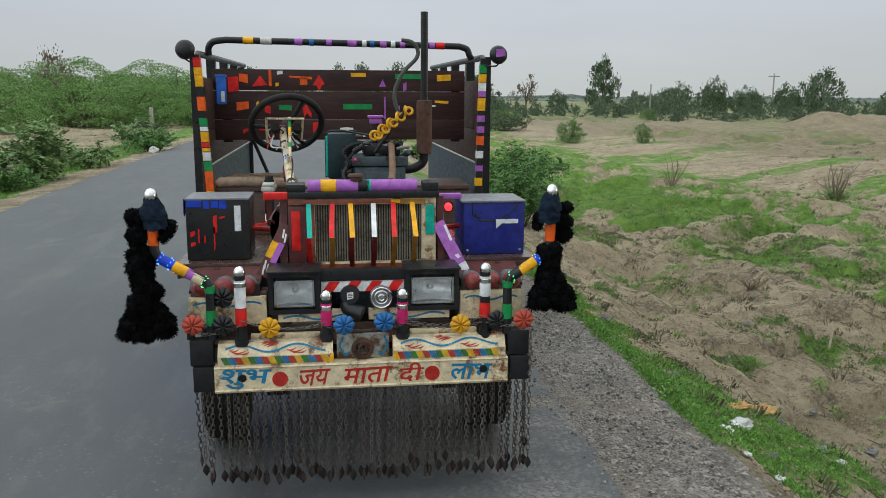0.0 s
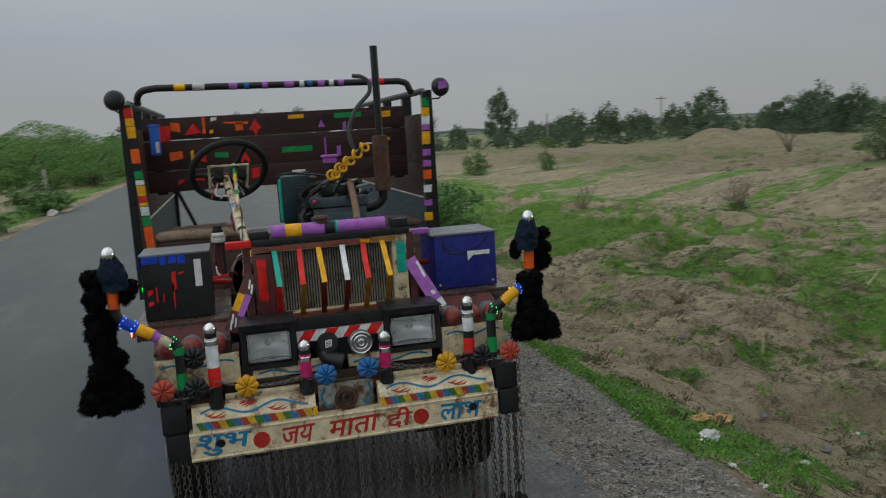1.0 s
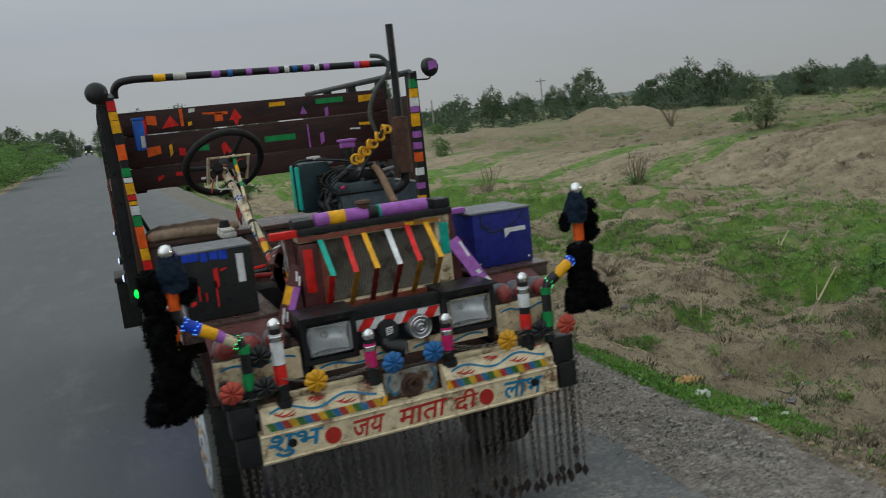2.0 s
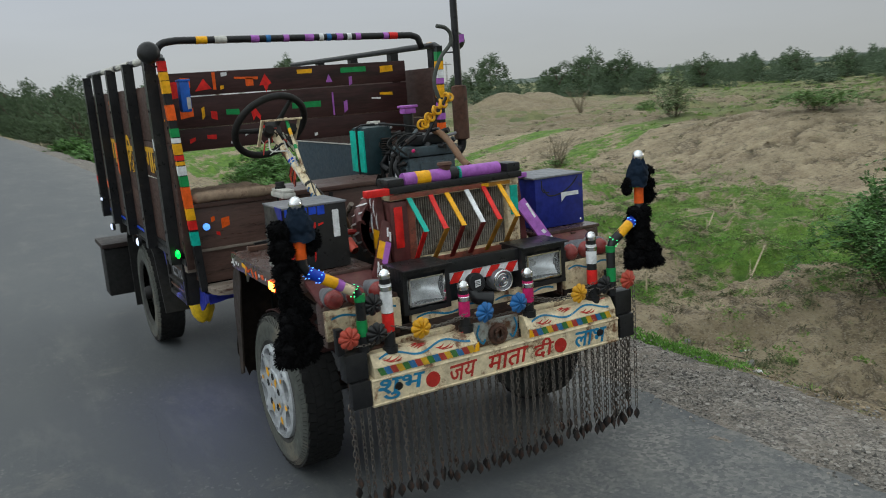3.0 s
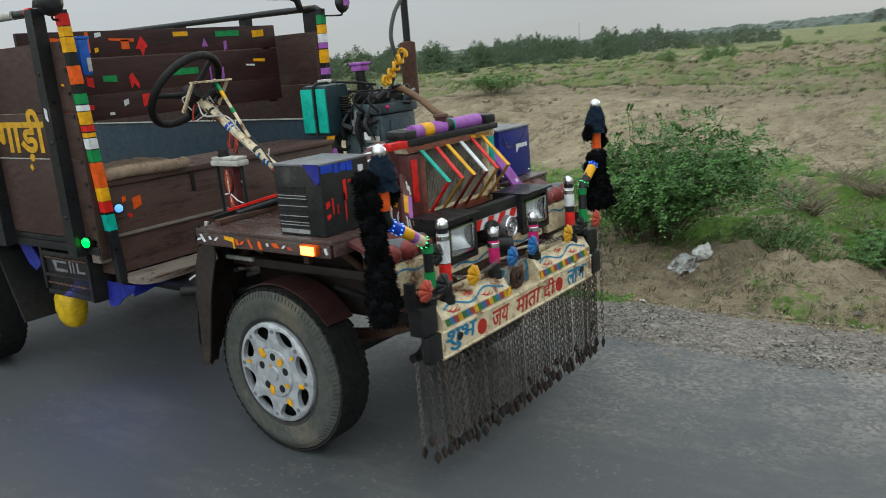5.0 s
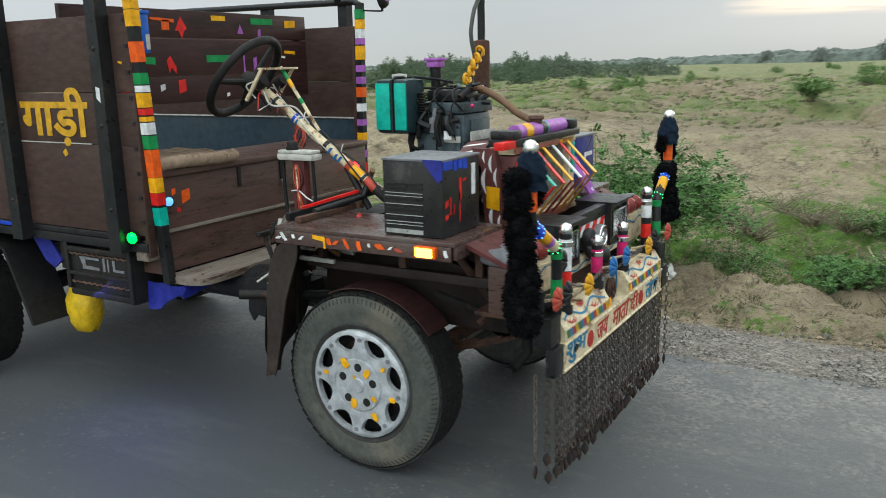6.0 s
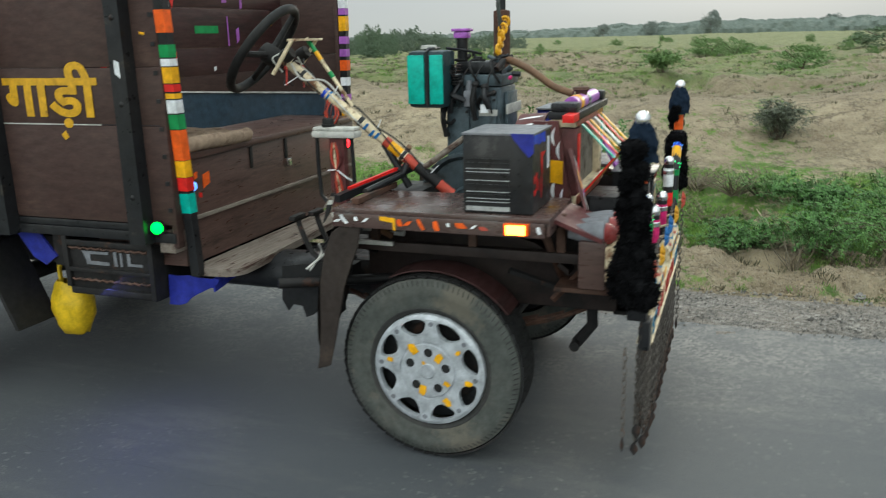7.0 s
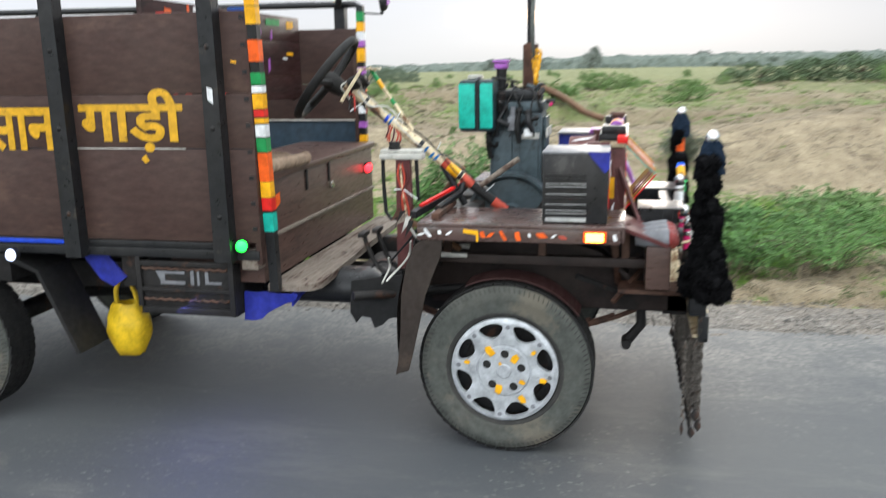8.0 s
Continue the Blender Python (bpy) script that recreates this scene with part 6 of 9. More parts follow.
# headlamps and the bar between
for x0, x1 in ((-0.396, -0.187), (0.164, 0.388)):
    bm = B()
    box(bm, x0, x1, 0.11, 0.26, 0.775, 0.95)
    face = min(bm.faces, key=lambda f: f.calc_center_median().y)
    bmesh.ops.inset_region(bm, faces=[face], thickness=0.028)
    well = bmesh.ops.extrude_face_region(bm, geom=[face])
    bmesh.ops.translate(bm, verts=[g for g in well["geom"] if isinstance(g, bmesh.types.BMVert)], vec=(0, 0.12, 0))
    bmesh.ops.delete(bm, geom=[face], context="FACES_ONLY")
    lamp = part("headlamp", bm, M["black"], cart, "square headlamp in a black metal box")
    part("hood", box(B(), x0 - 0.004, x1 + 0.004, 0.085, 0.27, 0.951, 0.958, 0.001), M["black"], lamp, "black sheet hood")
    dish = B()
    rows = []
    for jj in range(9):
        v = -1 + 2 * jj / 8
        rows.append([dish.verts.new(((x0 + x1) / 2 + (-1 + 2 * ii / 12) * ((x1 - x0) / 2 - 0.029), 0.20 - 0.072 * min(1.0, (0.55 * (-1 + 2 * ii / 12) ** 2 + 0.5 * v * v)), 0.8615 + 0.0495 * v)) for ii in range(13)])
    for p, q in zip(rows, rows[1:]):
        for ii in range(12):
            dish.faces.new((p[ii], p[ii + 1], q[ii + 1], q[ii]))
    part("reflector", dish, M["reflector"], lamp, "silvered reflector", 60)
    part("lens", box(B(), x0 + 0.028, x1 - 0.028, 0.118, 0.124, 0.81, 0.913, 0.002), M["lens"], lamp, "ribbed clear glass").visible_shadow = False
    part("rim", box(box(box(box(B(), x0 + 0.026, x1 - 0.026, 0.106, 0.112, 0.806, 0.812), x0 + 0.026, x1 - 0.026, 0.106, 0.112, 0.911, 0.917), x0 + 0.024, x0 + 0.031, 0.106, 0.112, 0.806, 0.917), x1 - 0.031, x1 - 0.024, 0.106, 0.112, 0.806, 0.917), M["chrome"], lamp, "thin chrome rim")
    ball(bm := B(), ((x0 + x1) / 2, 0.19, 0.861), 0.014, 10)
    part("bulb", bm, M["plastic_white"], lamp)
block("lamp_bar", (-0.40, 0.39, 0.13, 0.17, 0.905, 0.952), M["black"], cart, "black bar between the headlamps")
strip = block("striped_strip", (-0.183, 0.16, 0.135, 0.15, 0.858, 0.903), M["white"], cart, "red and white slanting striped strip", 0.001)
for k in range(4):
    a = -0.18 + k * 0.088
    part("stripe", prism(B(), [(a, 0.859), (a + 0.045, 0.859), (min(0.159, a + 0.075), 0.902), (a + 0.03, 0.902)], "y", (0.133, 0.1348)), M["red"], strip, "red stripe", 0)
horn = part("horn", lathe(B(), Matrix.Translation((0.063, 0.165, 0.836)) @ Matrix.Rotation(radians(90), 4, "X"), [(0.0, 0.066), (0.01, 0.064), (0.014, 0.058), (0.03, 0.052), (0.034, 0.06), (0.046, 0.06), (0.048, 0.05), (0.046, 0.0), (0.0, 0.0)], 32), M["grey_cup"], cart, "round electric horn with chrome rings")
part("horn_ring", ring(ring(ring(B(), Matrix.Translation((0.063, 0.105, 0.836)) @ Matrix.Rotation(radians(90), 4, "X"), 0.042, 0.005, 32, 8), Matrix.Translation((0.063, 0.112, 0.836)) @ Matrix.Rotation(radians(90), 4, "X"), 0.027, 0.005, 28, 8), Matrix.Translation((0.063, 0.104, 0.836)) @ Matrix.Rotation(radians(90), 4, "X"), 0.012, 0.005, 20, 8), M["chrome"], horn, "chrome rings of the horn")
snail = part("snail_horn", tube(lathe(B(), Matrix.Translation((-0.066, 0.13, 0.845)) @ Matrix.Rotation(radians(80), 4, "X"), [(0.0, 0.03), (0.036, 0.03), (0.042, 0.022), (0.042, -0.02), (0.036, -0.028), (0.0, -0.028)], 24), curve_pts([(-0.085, 0.12, 0.82), (-0.08, 0.1, 0.795), (-0.05, 0.085, 0.785), (-0.02, 0.075, 0.775)], 6), [0.02 + 0.0009 * i for i in range(19)], 12), M["black"], cart, "black plastic snail horn")
patch(snail, "white", rect(-0.066, 0.85, 0.026, 0.028, 0.003), "y", 0.0945, 0.001, "small pale printed label")
for z in (0.844, 0.851, 0.857):
    part("label_bar", prism(B(), rect(-0.066, z, 0.019, 0.0025), "y", (0.0935, 0.0944)), M["black"], snail, "", 0)

# posts with chrome balls
def ball_post(x, y, z0, z1, r, rows):
    post = rod("ball_post", [(x, y, z0), (x, y, z1 - 0.03)], r, M["black"], cart, "black post with coloured tape and a chrome ball", 16)
    bands(post, (x, y, z0), (x, y, z1), r + 0.0015, rows)
    part("post_foot", tube(B(), [(x, y, z0 - 0.004), (x, y, z0 + 0.022)], r + 0.008, 16), M["black"], post)
    part("chrome_ball", lathe(B(), Matrix.Translation((x, y, z1)), [(0.0, 0.003), (0.012, -0.0005), (0.0195, -0.008), (0.0238, -0.0185), (0.0238, -0.0285), (0.0195, -0.039), (0.013, -0.0455), (0.011, -0.05), (0.016, -0.055), (r * 1.16, -0.064), (r * 1.16, -0.08), (r * 0.7, -0.08)], 24), M["chrome"], post, "polished chrome ball finial")


ball_post(-0.50, 0.045, 0.675, 0.992, 0.0215, [(0.25, 0.47, "red"), (0.48, 0.83, "white")])
ball_post(0.488, 0.055, 0.672, 0.982, 0.0215, [(0.27, 0.47, "red"), (0.56, 0.83, "white")])
ball_post(-0.164, 0.05, 0.682, 0.886, 0.021, [(0.3, 0.74, "pink")])
ball_post(0.145, 0.05, 0.682, 0.884, 0.021, [(0.3, 0.74, "pink")])


def flower(x, z, colour, y=0.0, r=0.043):
    m = Matrix.Translation((x, y, z)) @ Matrix.Rotation(radians(90), 4, "X")
    bm = B()
    n_t, profile = 64, (0.0, 0.18, 0.36, 0.55, 0.75, 0.9, 1.0)
    rows = []
    for i in range(n_t):
        a = 2 * math.pi * i / n_t
        petal = abs(math.cos(4 * a))
        rows.append([bm.verts.new(m @ Vector((r * q * (0.84 + 0.16 * petal ** 0.6) * math.cos(a), r * q * (0.84 + 0.16 * petal ** 0.6) * math.sin(a), 0.016 * (1 - q ** 3) * (0.45 + 0.55 * petal ** 0.7) - 0.004 * (q < 0.1)))) for q in profile[1:]])
    mid = bm.verts.new(m @ Vector((0, 0, 0.006)))
    back = bm.verts.new(m @ Vector((0, 0, -0.004)))
    for i in range(n_t):
        a, b = rows[i], rows[(i + 1) % n_t]
        bm.faces.new((mid, a[0], b[0]))
        bm.faces.new((back, b[-1], a[-1]))
        for j in range(len(profile) - 2):
            bm.faces.new((a[j], a[j + 1], b[j + 1], b[j]))
    fl = part("flower_ornament", bm, M[colour], cart, "moulded plastic flower in " + colour.replace("plastic_", ""), 60)
    rod("stalk", [(x, y + 0.004, z), (x, y + 0.075, z - 0.02)], 0.006, M["cream"], fl, "", 6)


for x, z, colour, y in ((-0.68, 0.773, "coral", 0.0), (-0.566, 0.766, "black", 0.01), (-0.566, 0.873, "black", 0.03), (-0.387, 0.752, "flower_yellow", 0.0), (-0.094, 0.752, "flower_blue", 0.01), (0.068, 0.76, "flower_blue", 0.01), (0.378, 0.74, "flower_yellow", 0.01), (0.64, 0.755, "coral", 0.0), (0.535, 0.745, "black", 0.03)):
    flower(x, z, colour, y)
for x, z in ((-0.62, 0.735), (-0.585, 0.72), (0.56, 0.73), (0.515, 0.72)):
    bm = B()
    ball(bm, (x, 0.06, z), 0.032, 10, (1, 0.7, 0.8))
    part("spool", bm, M["black"], cart)

# arms that carry the tassels
for sx, foot, elbow, up_, top in ((-1, (-0.613, 0.03, 0.70), (-0.613, 0.03, 0.925), (-0.815, 0.035, 1.045), (-0.816, 0.035, 1.25)), (1, (0.578, 0.035, 0.69), (0.578, 0.035, 0.915), (0.752, 0.04, 1.03), (0.756, 0.042, 1.25))):
    foot, elbow, up_, top = (Vector(p) for p in (foot, elbow, up_, top))
    line = [foot, elbow - Vector((0, 0, 0.02)), elbow + (up_ - elbow).normalized() * 0.015 + Vector((0, 0, 0.004)), up_ - (up_ - elbow).normalized() * 0.02, up_ + Vector((0, 0, 0.02)), top]
    arm = rod("tassel_arm", line, 0.019, M["black"], cart, "bent black pipe with bands of coloured tape", 16)
    bands(arm, foot, elbow, 0.0208, [(0.28, 0.55, "green"), (0.86, 0.98, "green")])
    bands(arm, elbow, up_, 0.0212, [(0.12, 0.3, "cream" if sx < 0 else "black"), (0.3, 0.42, "purple" if sx < 0 else "yellow"), (0.42, 0.66, "yellow"), (0.66, 0.93, "blue")])
    bands(arm, up_, top, 0.021, [(0.2, 0.52, "orange"), (0.52, 0.58, "green")])
    part("chrome_ball", lathe(B(), Matrix.Translation(top + Vector((0, 0, 0.055))), [(0.0, 0.002), (0.013, -0.002), (0.022, -0.014), (0.025, -0.028), (0.022, -0.042), (0.014, -0.05), (0.018, -0.056), (0.018, -0.07)], 24), M["chrome"], arm, "polished chrome ball finial")
    side = (up_ - elbow).normalized().cross(Vector((0, 1, 0)))
    for s, spark in ((0.1, "green_spark"), (0.72, "blue_spark"), (0.9, "blue_spark")):
        bm = B()
        for k in range(9):
            a = k * 0.7
            c = elbow.lerp(up_, s) + 0.023 * (math.cos(a) * side + math.sin(a) * Vector((0, 1, 0)))
            ball(bm, c + (up_ - elbow).normalized() * 0.006 * math.sin(3 * a), 0.0021, 6)
        tagged(part("fairy_light", bm, M[spark], arm, "loop of tiny lit bulbs"), kind="stuff")

# radiator
rad = part("radiator", box(box(box(box(B(), -0.24, -0.205, 0.335, 0.42, 0.93, 1.215, 0.004), 0.255, 0.318, 0.335, 0.42, 0.93, 1.215, 0.004), -0.315, 0.318, 0.33, 0.43, 1.195, 1.222, 0.004), -0.315, 0.318, 0.325, 0.43, 0.905, 0.94, 0.004), M["cream"], cart, "radiator in a painted frame with bent coloured strips")
block("core", (-0.205, 0.255, 0.37, 0.42, 0.94, 1.195), M["core"], rad, "dusty metal radiator core")
for k in range(42):
    x = -0.2 + 0.45 * k / 41
    part("fin", box(B(), x - 0.0026, x + 0.0026, 0.362, 0.372, 0.942, 1.193), M["fins"], rad, "", 0)
block("side_panel", (-0.318, -0.242, 0.325, 0.42, 0.94, 1.19), M["maroon"], rad, "maroon side panel")
block("frame_paint", (-0.317, 0.12, 0.3215, 0.3245, 1.2, 1.22), M["terracotta"], rad, "terracotta painted top edge", 0.001)
block("frame_paint", (-0.24, -0.207, 0.3305, 0.3345, 0.942, 1.193), M["terracotta"], rad, "terracotta painted edge", 0.001)
block("red_tape", (-0.305, -0.268, 0.321, 0.324, 1.0, 1.17), M["red"], rad, "red tape", 0.001)
block("base_bar", (-0.314, 0.2, 0.318, 0.324, 0.906, 0.938), M["terracotta"], rad, "worn red paint", 0.001)
block("teal_tape", (0.272, 0.31, 0.329, 0.334, 1.06, 1.19), M["teal"], rad, "teal tape", 0.001)
for x, top_c, low_c, lean in ((-0.232, "teal", "red", 0.006), (-0.131, "red", "ochre", -0.006), (-0.054, "yellow", "dark_red", 0.004), (0.044, "white", "dark_red", -0.003), (0.13, "red", "ochre", -0.005), (0.212, "yellow", "ochre", 0.004)):
    M.setdefault("ochre", surface("dirty_ochre_tape", (0.36, 0.16, 0.012), 0.5, dust=0.25))
    for z0, y0, z1, y1, colour in ((1.205, 0.325, 1.075, 0.195, top_c), (1.075, 0.195, 0.925, 0.318, low_c)):
        bm = B()
        for yy, zz, dx in ((y0, z0, 0), (y1, z1, lean)):
            for a, b in ((-0.0105, 0), (0.0105, 0), (0.0105, 0.007), (-0.0105, 0.007)):
                bm.verts.new((x + dx + a, yy + b, zz))
        bm.verts.ensure_lookup_table()
        v = bm.verts
        for f in ((0, 1, 5, 4), (1, 2, 6, 5), (2, 3, 7, 6), (3, 0, 4, 7), (3, 2, 1, 0), (4, 5, 6, 7)):
            bm.faces.new([v[i] for i in f])
        part("bent_strip", bm, M[colour], rad, "bent flat strip in " + colour.replace("_", " ") + " tape", 0)
for x0, x1, c in ((-0.24, 0.16, "yellow"), (0.16, 0.27, "ochre")):
    part("tape_edge", box(B(), x0, x1, 0.326, 0.3285, 1.2, 1.216), M[c], rad, "", 0)
head_tank = part("header_tank", box(box(box(B(), -0.32, 0.33, 0.315, 0.435, 1.224, 1.252, 0.006), -0.325, -0.245, 0.325, 0.425, 1.25, 1.285, 0.01), 0.26, 0.33, 0.325, 0.425, 1.25, 1.29, 0.01), M["black"], cart, "black radiator header tank wrapped in tape")
rod("tape_roll", [(-0.235, 0.365, 1.27), (0.235, 0.365, 1.27)], 0.03, M["purple"], head_tank, "purple tape", 16)
bands(head_tank, (-0.235, 0.365, 1.27), (0.235, 0.365, 1.27), 0.0312, [(0.12, 0.26, "yellow"), (0.46, 0.56, "black"), (0.545, 0.575, "teal")])
part("filler_cap", lathe(B(), Matrix.Translation((-0.03, 0.365, 1.29)), [(0.0, 0.036), (0.03, 0.034), (0.034, 0.024), (0.026, 0.018), (0.022, 0.0)], 20), M["rust"], head_tank, "rust-brown filler cap")
for sx, x in ((-1, -0.325), (1, 0.328)):
    bm = prism(B(), [(0.335, 0.90), (0.43, 0.90), (0.44, 1.05), (0.485, 1.22), (0.39, 1.22), (0.365, 1.08)], "x", (x, x + sx * 0.03))
    stay = part("radiator_stay", bm, M["maroon"], cart, "maroon side stay with white painted leaves")
    for cy, cz, size in ((0.385, 0.945, 0.03), (0.415, 0.965, 0.045), (0.40, 1.115, 0.035), (0.445, 1.10, 0.05), (0.42, 1.165, 0.035), (0.45, 1.19, 0.025)):
        arc = [(cy - 0.02 + size * 0.42 * math.sin(math.pi * q / 8), cz - size + 2 * size * q / 8) for q in range(9)]
        back_arc = [(cy - 0.02 + size * 0.12 * math.sin(math.pi * q / 8) - 0.0005, cz - size + 2 * size * q / 8) for q in range(7, 0, -1)]
        part("leaf_stroke", prism(B(), arc + back_arc, "x", (x + sx * 0.0305, x + sx * 0.032)), M["white"], stay, "white painted crescent", 0)
    part("tape_patch", prism(B(), rect(0.395, 1.035, 0.055, 0.085, 0.004), "x", (x + sx * 0.0325, x + sx * 0.034)), M["yellow"], stay, "yellow tape", 0)
    top_p, low_p = Vector((x + sx * 0.0, 0.345, 1.11)), Vector((x + sx * 0.105, 0.262, 0.903))
    along = (low_p - top_p).normalized()
    face = (Vector((0, -1, 0)) - along * Vector((0, -1, 0)).dot(along)).normalized()
    across = along.cross(face) * (1 if along.cross(face).x > 0 else -1)

    def decal(s0, s1, u0, u1, thick, lean=0.0):
        """A flat piece on the stay: along it in parts of its length, across it from -1 to 1."""
        bm = B()
        rings = [[bm.verts.new(top_p.lerp(low_p, s) + across * 0.027 * (u + (lean if k > 1 else 0)) + face * f) for k, (s, u) in enumerate(((s0, u0), (s0, u1), (s1, u1), (s1, u0)))] for f in thick]
        bm.faces.new(rings[0][::-1])
        bm.faces.new(rings[1])
        for k in range(4):
            bm.faces.new((rings[0][k], rings[0][(k + 1) % 4], rings[1][(k + 1) % 4], rings[1][k]))
        return bm

    slant = part("slant_stay", decal(0, 1, -1, 1, (-0.006, 0.006)), M["purple"] if sx > 0 else M["maroon"], cart, "slanting flat stay with tape and painted leaves", 0)
    if sx < 0:
        part("tape_patch", decal(0.36, 0.66, -1.0, 0.05, (0.0062, 0.0075)), M["yellow"], slant, "yellow tape", 0)
        part("tape_patch", decal(0.34, 0.72, 0.07, 1.02, (0.0062, 0.0075)), M["purple"], slant, "purple tape", 0)
        for s0, u0 in ((0.1, -0.2), (0.16, 0.35), (0.72, -0.7), (0.76, -0.1), (0.82, -0.6)):
            part("leaf_stroke", decal(s0, s0 + 0.15, u0, u0 + 0.28, (0.0062, 0.007), 0.35), M["white"], slant, "white brush stroke", 0)
    else:
        part("tape_patch", decal(0.84, 1.0, -1.02, 1.02, (0.0062, 0.0075)), M["white"], slant, "white tape", 0)
        part("tape_patch", decal(0.1, 0.4, 0.55, 0.95, (0.0062, 0.007), -0.2), M["white"], slant, "worn white tape", 0)
        part("tape_patch", decal(0.66, 0.74, -0.1, 0.5, (0.0062, 0.007), 0.2), M["white"], slant, "worn white tape", 0)
    part("cross_stay", tube(B(), [(x, 0.5, 1.06), (x + sx * 0.17, 0.55, 1.065)], 0.012, 8), M["red_paint"], cart, "red cross stay")
cowl = B()
rows = []
for k in range(25):
    a = radians(95 + 150 * k / 24)
    rows.append([cowl.verts.new((-0.20 + (0.20 + g) * math.cos(a), y, 1.075 + (0.165 + g) * math.sin(a))) for y, g in ((0.45, 0.006), (0.455, 0.0), (0.56, -0.006), (0.56, -0.012), (0.455, -0.008), (0.45, -0.004))])
for p, q in zip(rows, rows[1:]):
    for i in range(6):
        cowl.faces.new((p[i], p[(i + 1) % 6], q[(i + 1) % 6], q[i]))
cowl = part("fan_cowl", cowl, M["maroon"], cart, "curved maroon fan cowl with white painted strokes")
for k in range(9):
    a0 = radians(112 + 14 * k)
    bm = B()
    prev = None
    for i in range(7):
        u = i / 6
        a = a0 + 0.17 * u
        w = 0.016 * math.sin(math.pi * min(0.98, u + 0.05)) + 0.002
        row = [bm.verts.new((-0.20 + 0.206 * math.cos(a), 0.462 + 0.085 * u + e, 1.075 + 0.171 * math.sin(a))) for e in (-w, w)]
        if prev:
            bm.faces.new((prev[0], row[0], row[1], prev[1]))
        prev = row
    part("leaf_stroke", bm, M["white"], cowl, "white painted leaf", 60)
bm = B()
prev = None
for k in range(21):
    a = radians(150 + 80 * k / 20)
    row = [bm.verts.new((-0.20 + r * math.cos(a), 0.4455, 1.075 + (r - 0.035) * math.sin(a))) for r in (0.168, 0.203)]
    if prev:
        bm.faces.new((prev[0], row[0], row[1], prev[1]))
    prev = row
bmesh.ops.solidify(bm, geom=bm.faces[:], thickness=0.003)
part("rim_band", bm, M["white"], cowl, "white painted rim")
block("red_flap", (-0.42, -0.30, 0.318, 0.36, 1.222, 1.25), M["red"], cart, "red taped bracket", 0.003)
block("purple_flap", (0.335, 0.45, 0.45, 0.5, 1.2, 1.222), M["purple"], cart, "purple taped bracket", 0.003)

# fender plates and what is fixed to them
for sx, x0, x1 in ((-1, -0.79, -0.42), (1, 0.40, 0.76)):
    out = x0 if sx < 0 else x1
    plate = part("fender_plate", box(box(box(B(), x0, x1, 0.32, 1.10, 0.936, 0.952, 0.003), out - (0.0 if sx < 0 else 0.012), out + (0.012 if sx < 0 else 0.0), 0.335, 1.10, 0.885, 0.936, 0.003), x0 + 0.012, x1 - 0.012, 0.32, 0.334, 0.89, 0.936, 0.003), M["plate"], cart, "dark brown fender plate with tape dabs on its edge")
    face_at = out + 0.0005 if sx > 0 else out - 0.002
    for y, z, w, h, lean, c in ((1.06, 0.914, 0.013, 0.034, 0.012, "white"), (1.085, 0.908, 0.022, 0.012, -0.006, "white"), (1.012, 0.917, 0.013, 0.016, 0.003, "white"), (0.975, 0.915, 0.016, 0.017, -0.008, "white"), (0.846, 0.912, 0.017, 0.026, 0.004, "orange"), (0.816, 0.911, 0.02, 0.018, -0.007, "orange"), (0.768, 0.91, 0.012, 0.04, 0.011, "orange"), (0.712, 0.908, 0.018, 0.036, 0.005, "orange"), (0.668, 0.914, 0.011, 0.015, 0.002, "white"), (0.624, 0.914, 0.032, 0.02, 0.009, "orange"), (0.578, 0.912, 0.014, 0.014, -0.006, "white"), (0.545, 0.908, 0.024, 0.014, 0.008, "coral"), (0.355, 0.912, 0.013, 0.026, 0.004, "white")):
        pts = [(y - w * 0.5 + lean, z + h * 0.5), (y + w * 0.35 + lean, z + h * 0.42), (y + w * 0.55, z - h * 0.1), (y + w * 0.4 - lean, z - h * 0.5), (y - w * 0.5 - lean, z - h * 0.4)]
        patch(plate, c, pts, "x", face_at)
    patch(plate, "yellow", rect(0.892, 0.921, 0.056, 0.016, 0.004), "x", face_at)
    patch(plate, "yellow", rect(0.866, 0.904, 0.009, 0.04, 0.002), "x", face_at - 0.0003)
    lamp = part("side_lamp", box(B(), out + (0.0 if sx > 0 else -0.022), out + (0.022 if sx > 0 else 0.0), 0.385, 0.47, 0.895, 0.935, 0.004), M["orange"], cart, "amber side marker lamp, lit")
    part("lamp_face", box(B(), out + (0.0225 if sx > 0 else -0.0265), out + (0.0265 if sx > 0 else -0.0225), 0.395, 0.46, 0.899, 0.931, 0.003), M["amber_glow"], lamp, "glowing amber lens")
    # wheel arch and mudflap
    arch = B()
    rows = []
    for k in range(15):
        v = k / 14
        z = 0.90 - 0.585 * v
        y = 1.10 + 0.075 * math.sin(min(1.0, v * 1.7) * math.pi / 2) + 0.02 * v
        a, b = (-0.78 + 0.02 * math.sin(5 * v) + 0.05 * step(0.75, 1.0, v), -0.50 - 0.16 * step(0.55, 1.0, v)) if sx < 0 else (0.745, 0.475)
        rows.append([arch.verts.new((a + (b - a) * i / 8, y + 0.012 * math.sin(3 * i / 8 + 4 * v) + 0.02 * (i / 8), z + (0.05 * (i / 8) + 0.012 * math.sin(9 * i / 8)) * step(0.7, 1.0, v))) for i in range(9)])
    for p, q in zip(rows, rows[1:]):
        for i in range(8):
            arch.faces.new((p[i], p[i + 1], q[i + 1], q[i]))
    bmesh.ops.solidify(arch, geom=arch.faces[:], thickness=0.011)
    part("mudflap", arch, M["flap"], cart, "worn dark brown rubber mudflap with a ragged edge")
    lip = B()
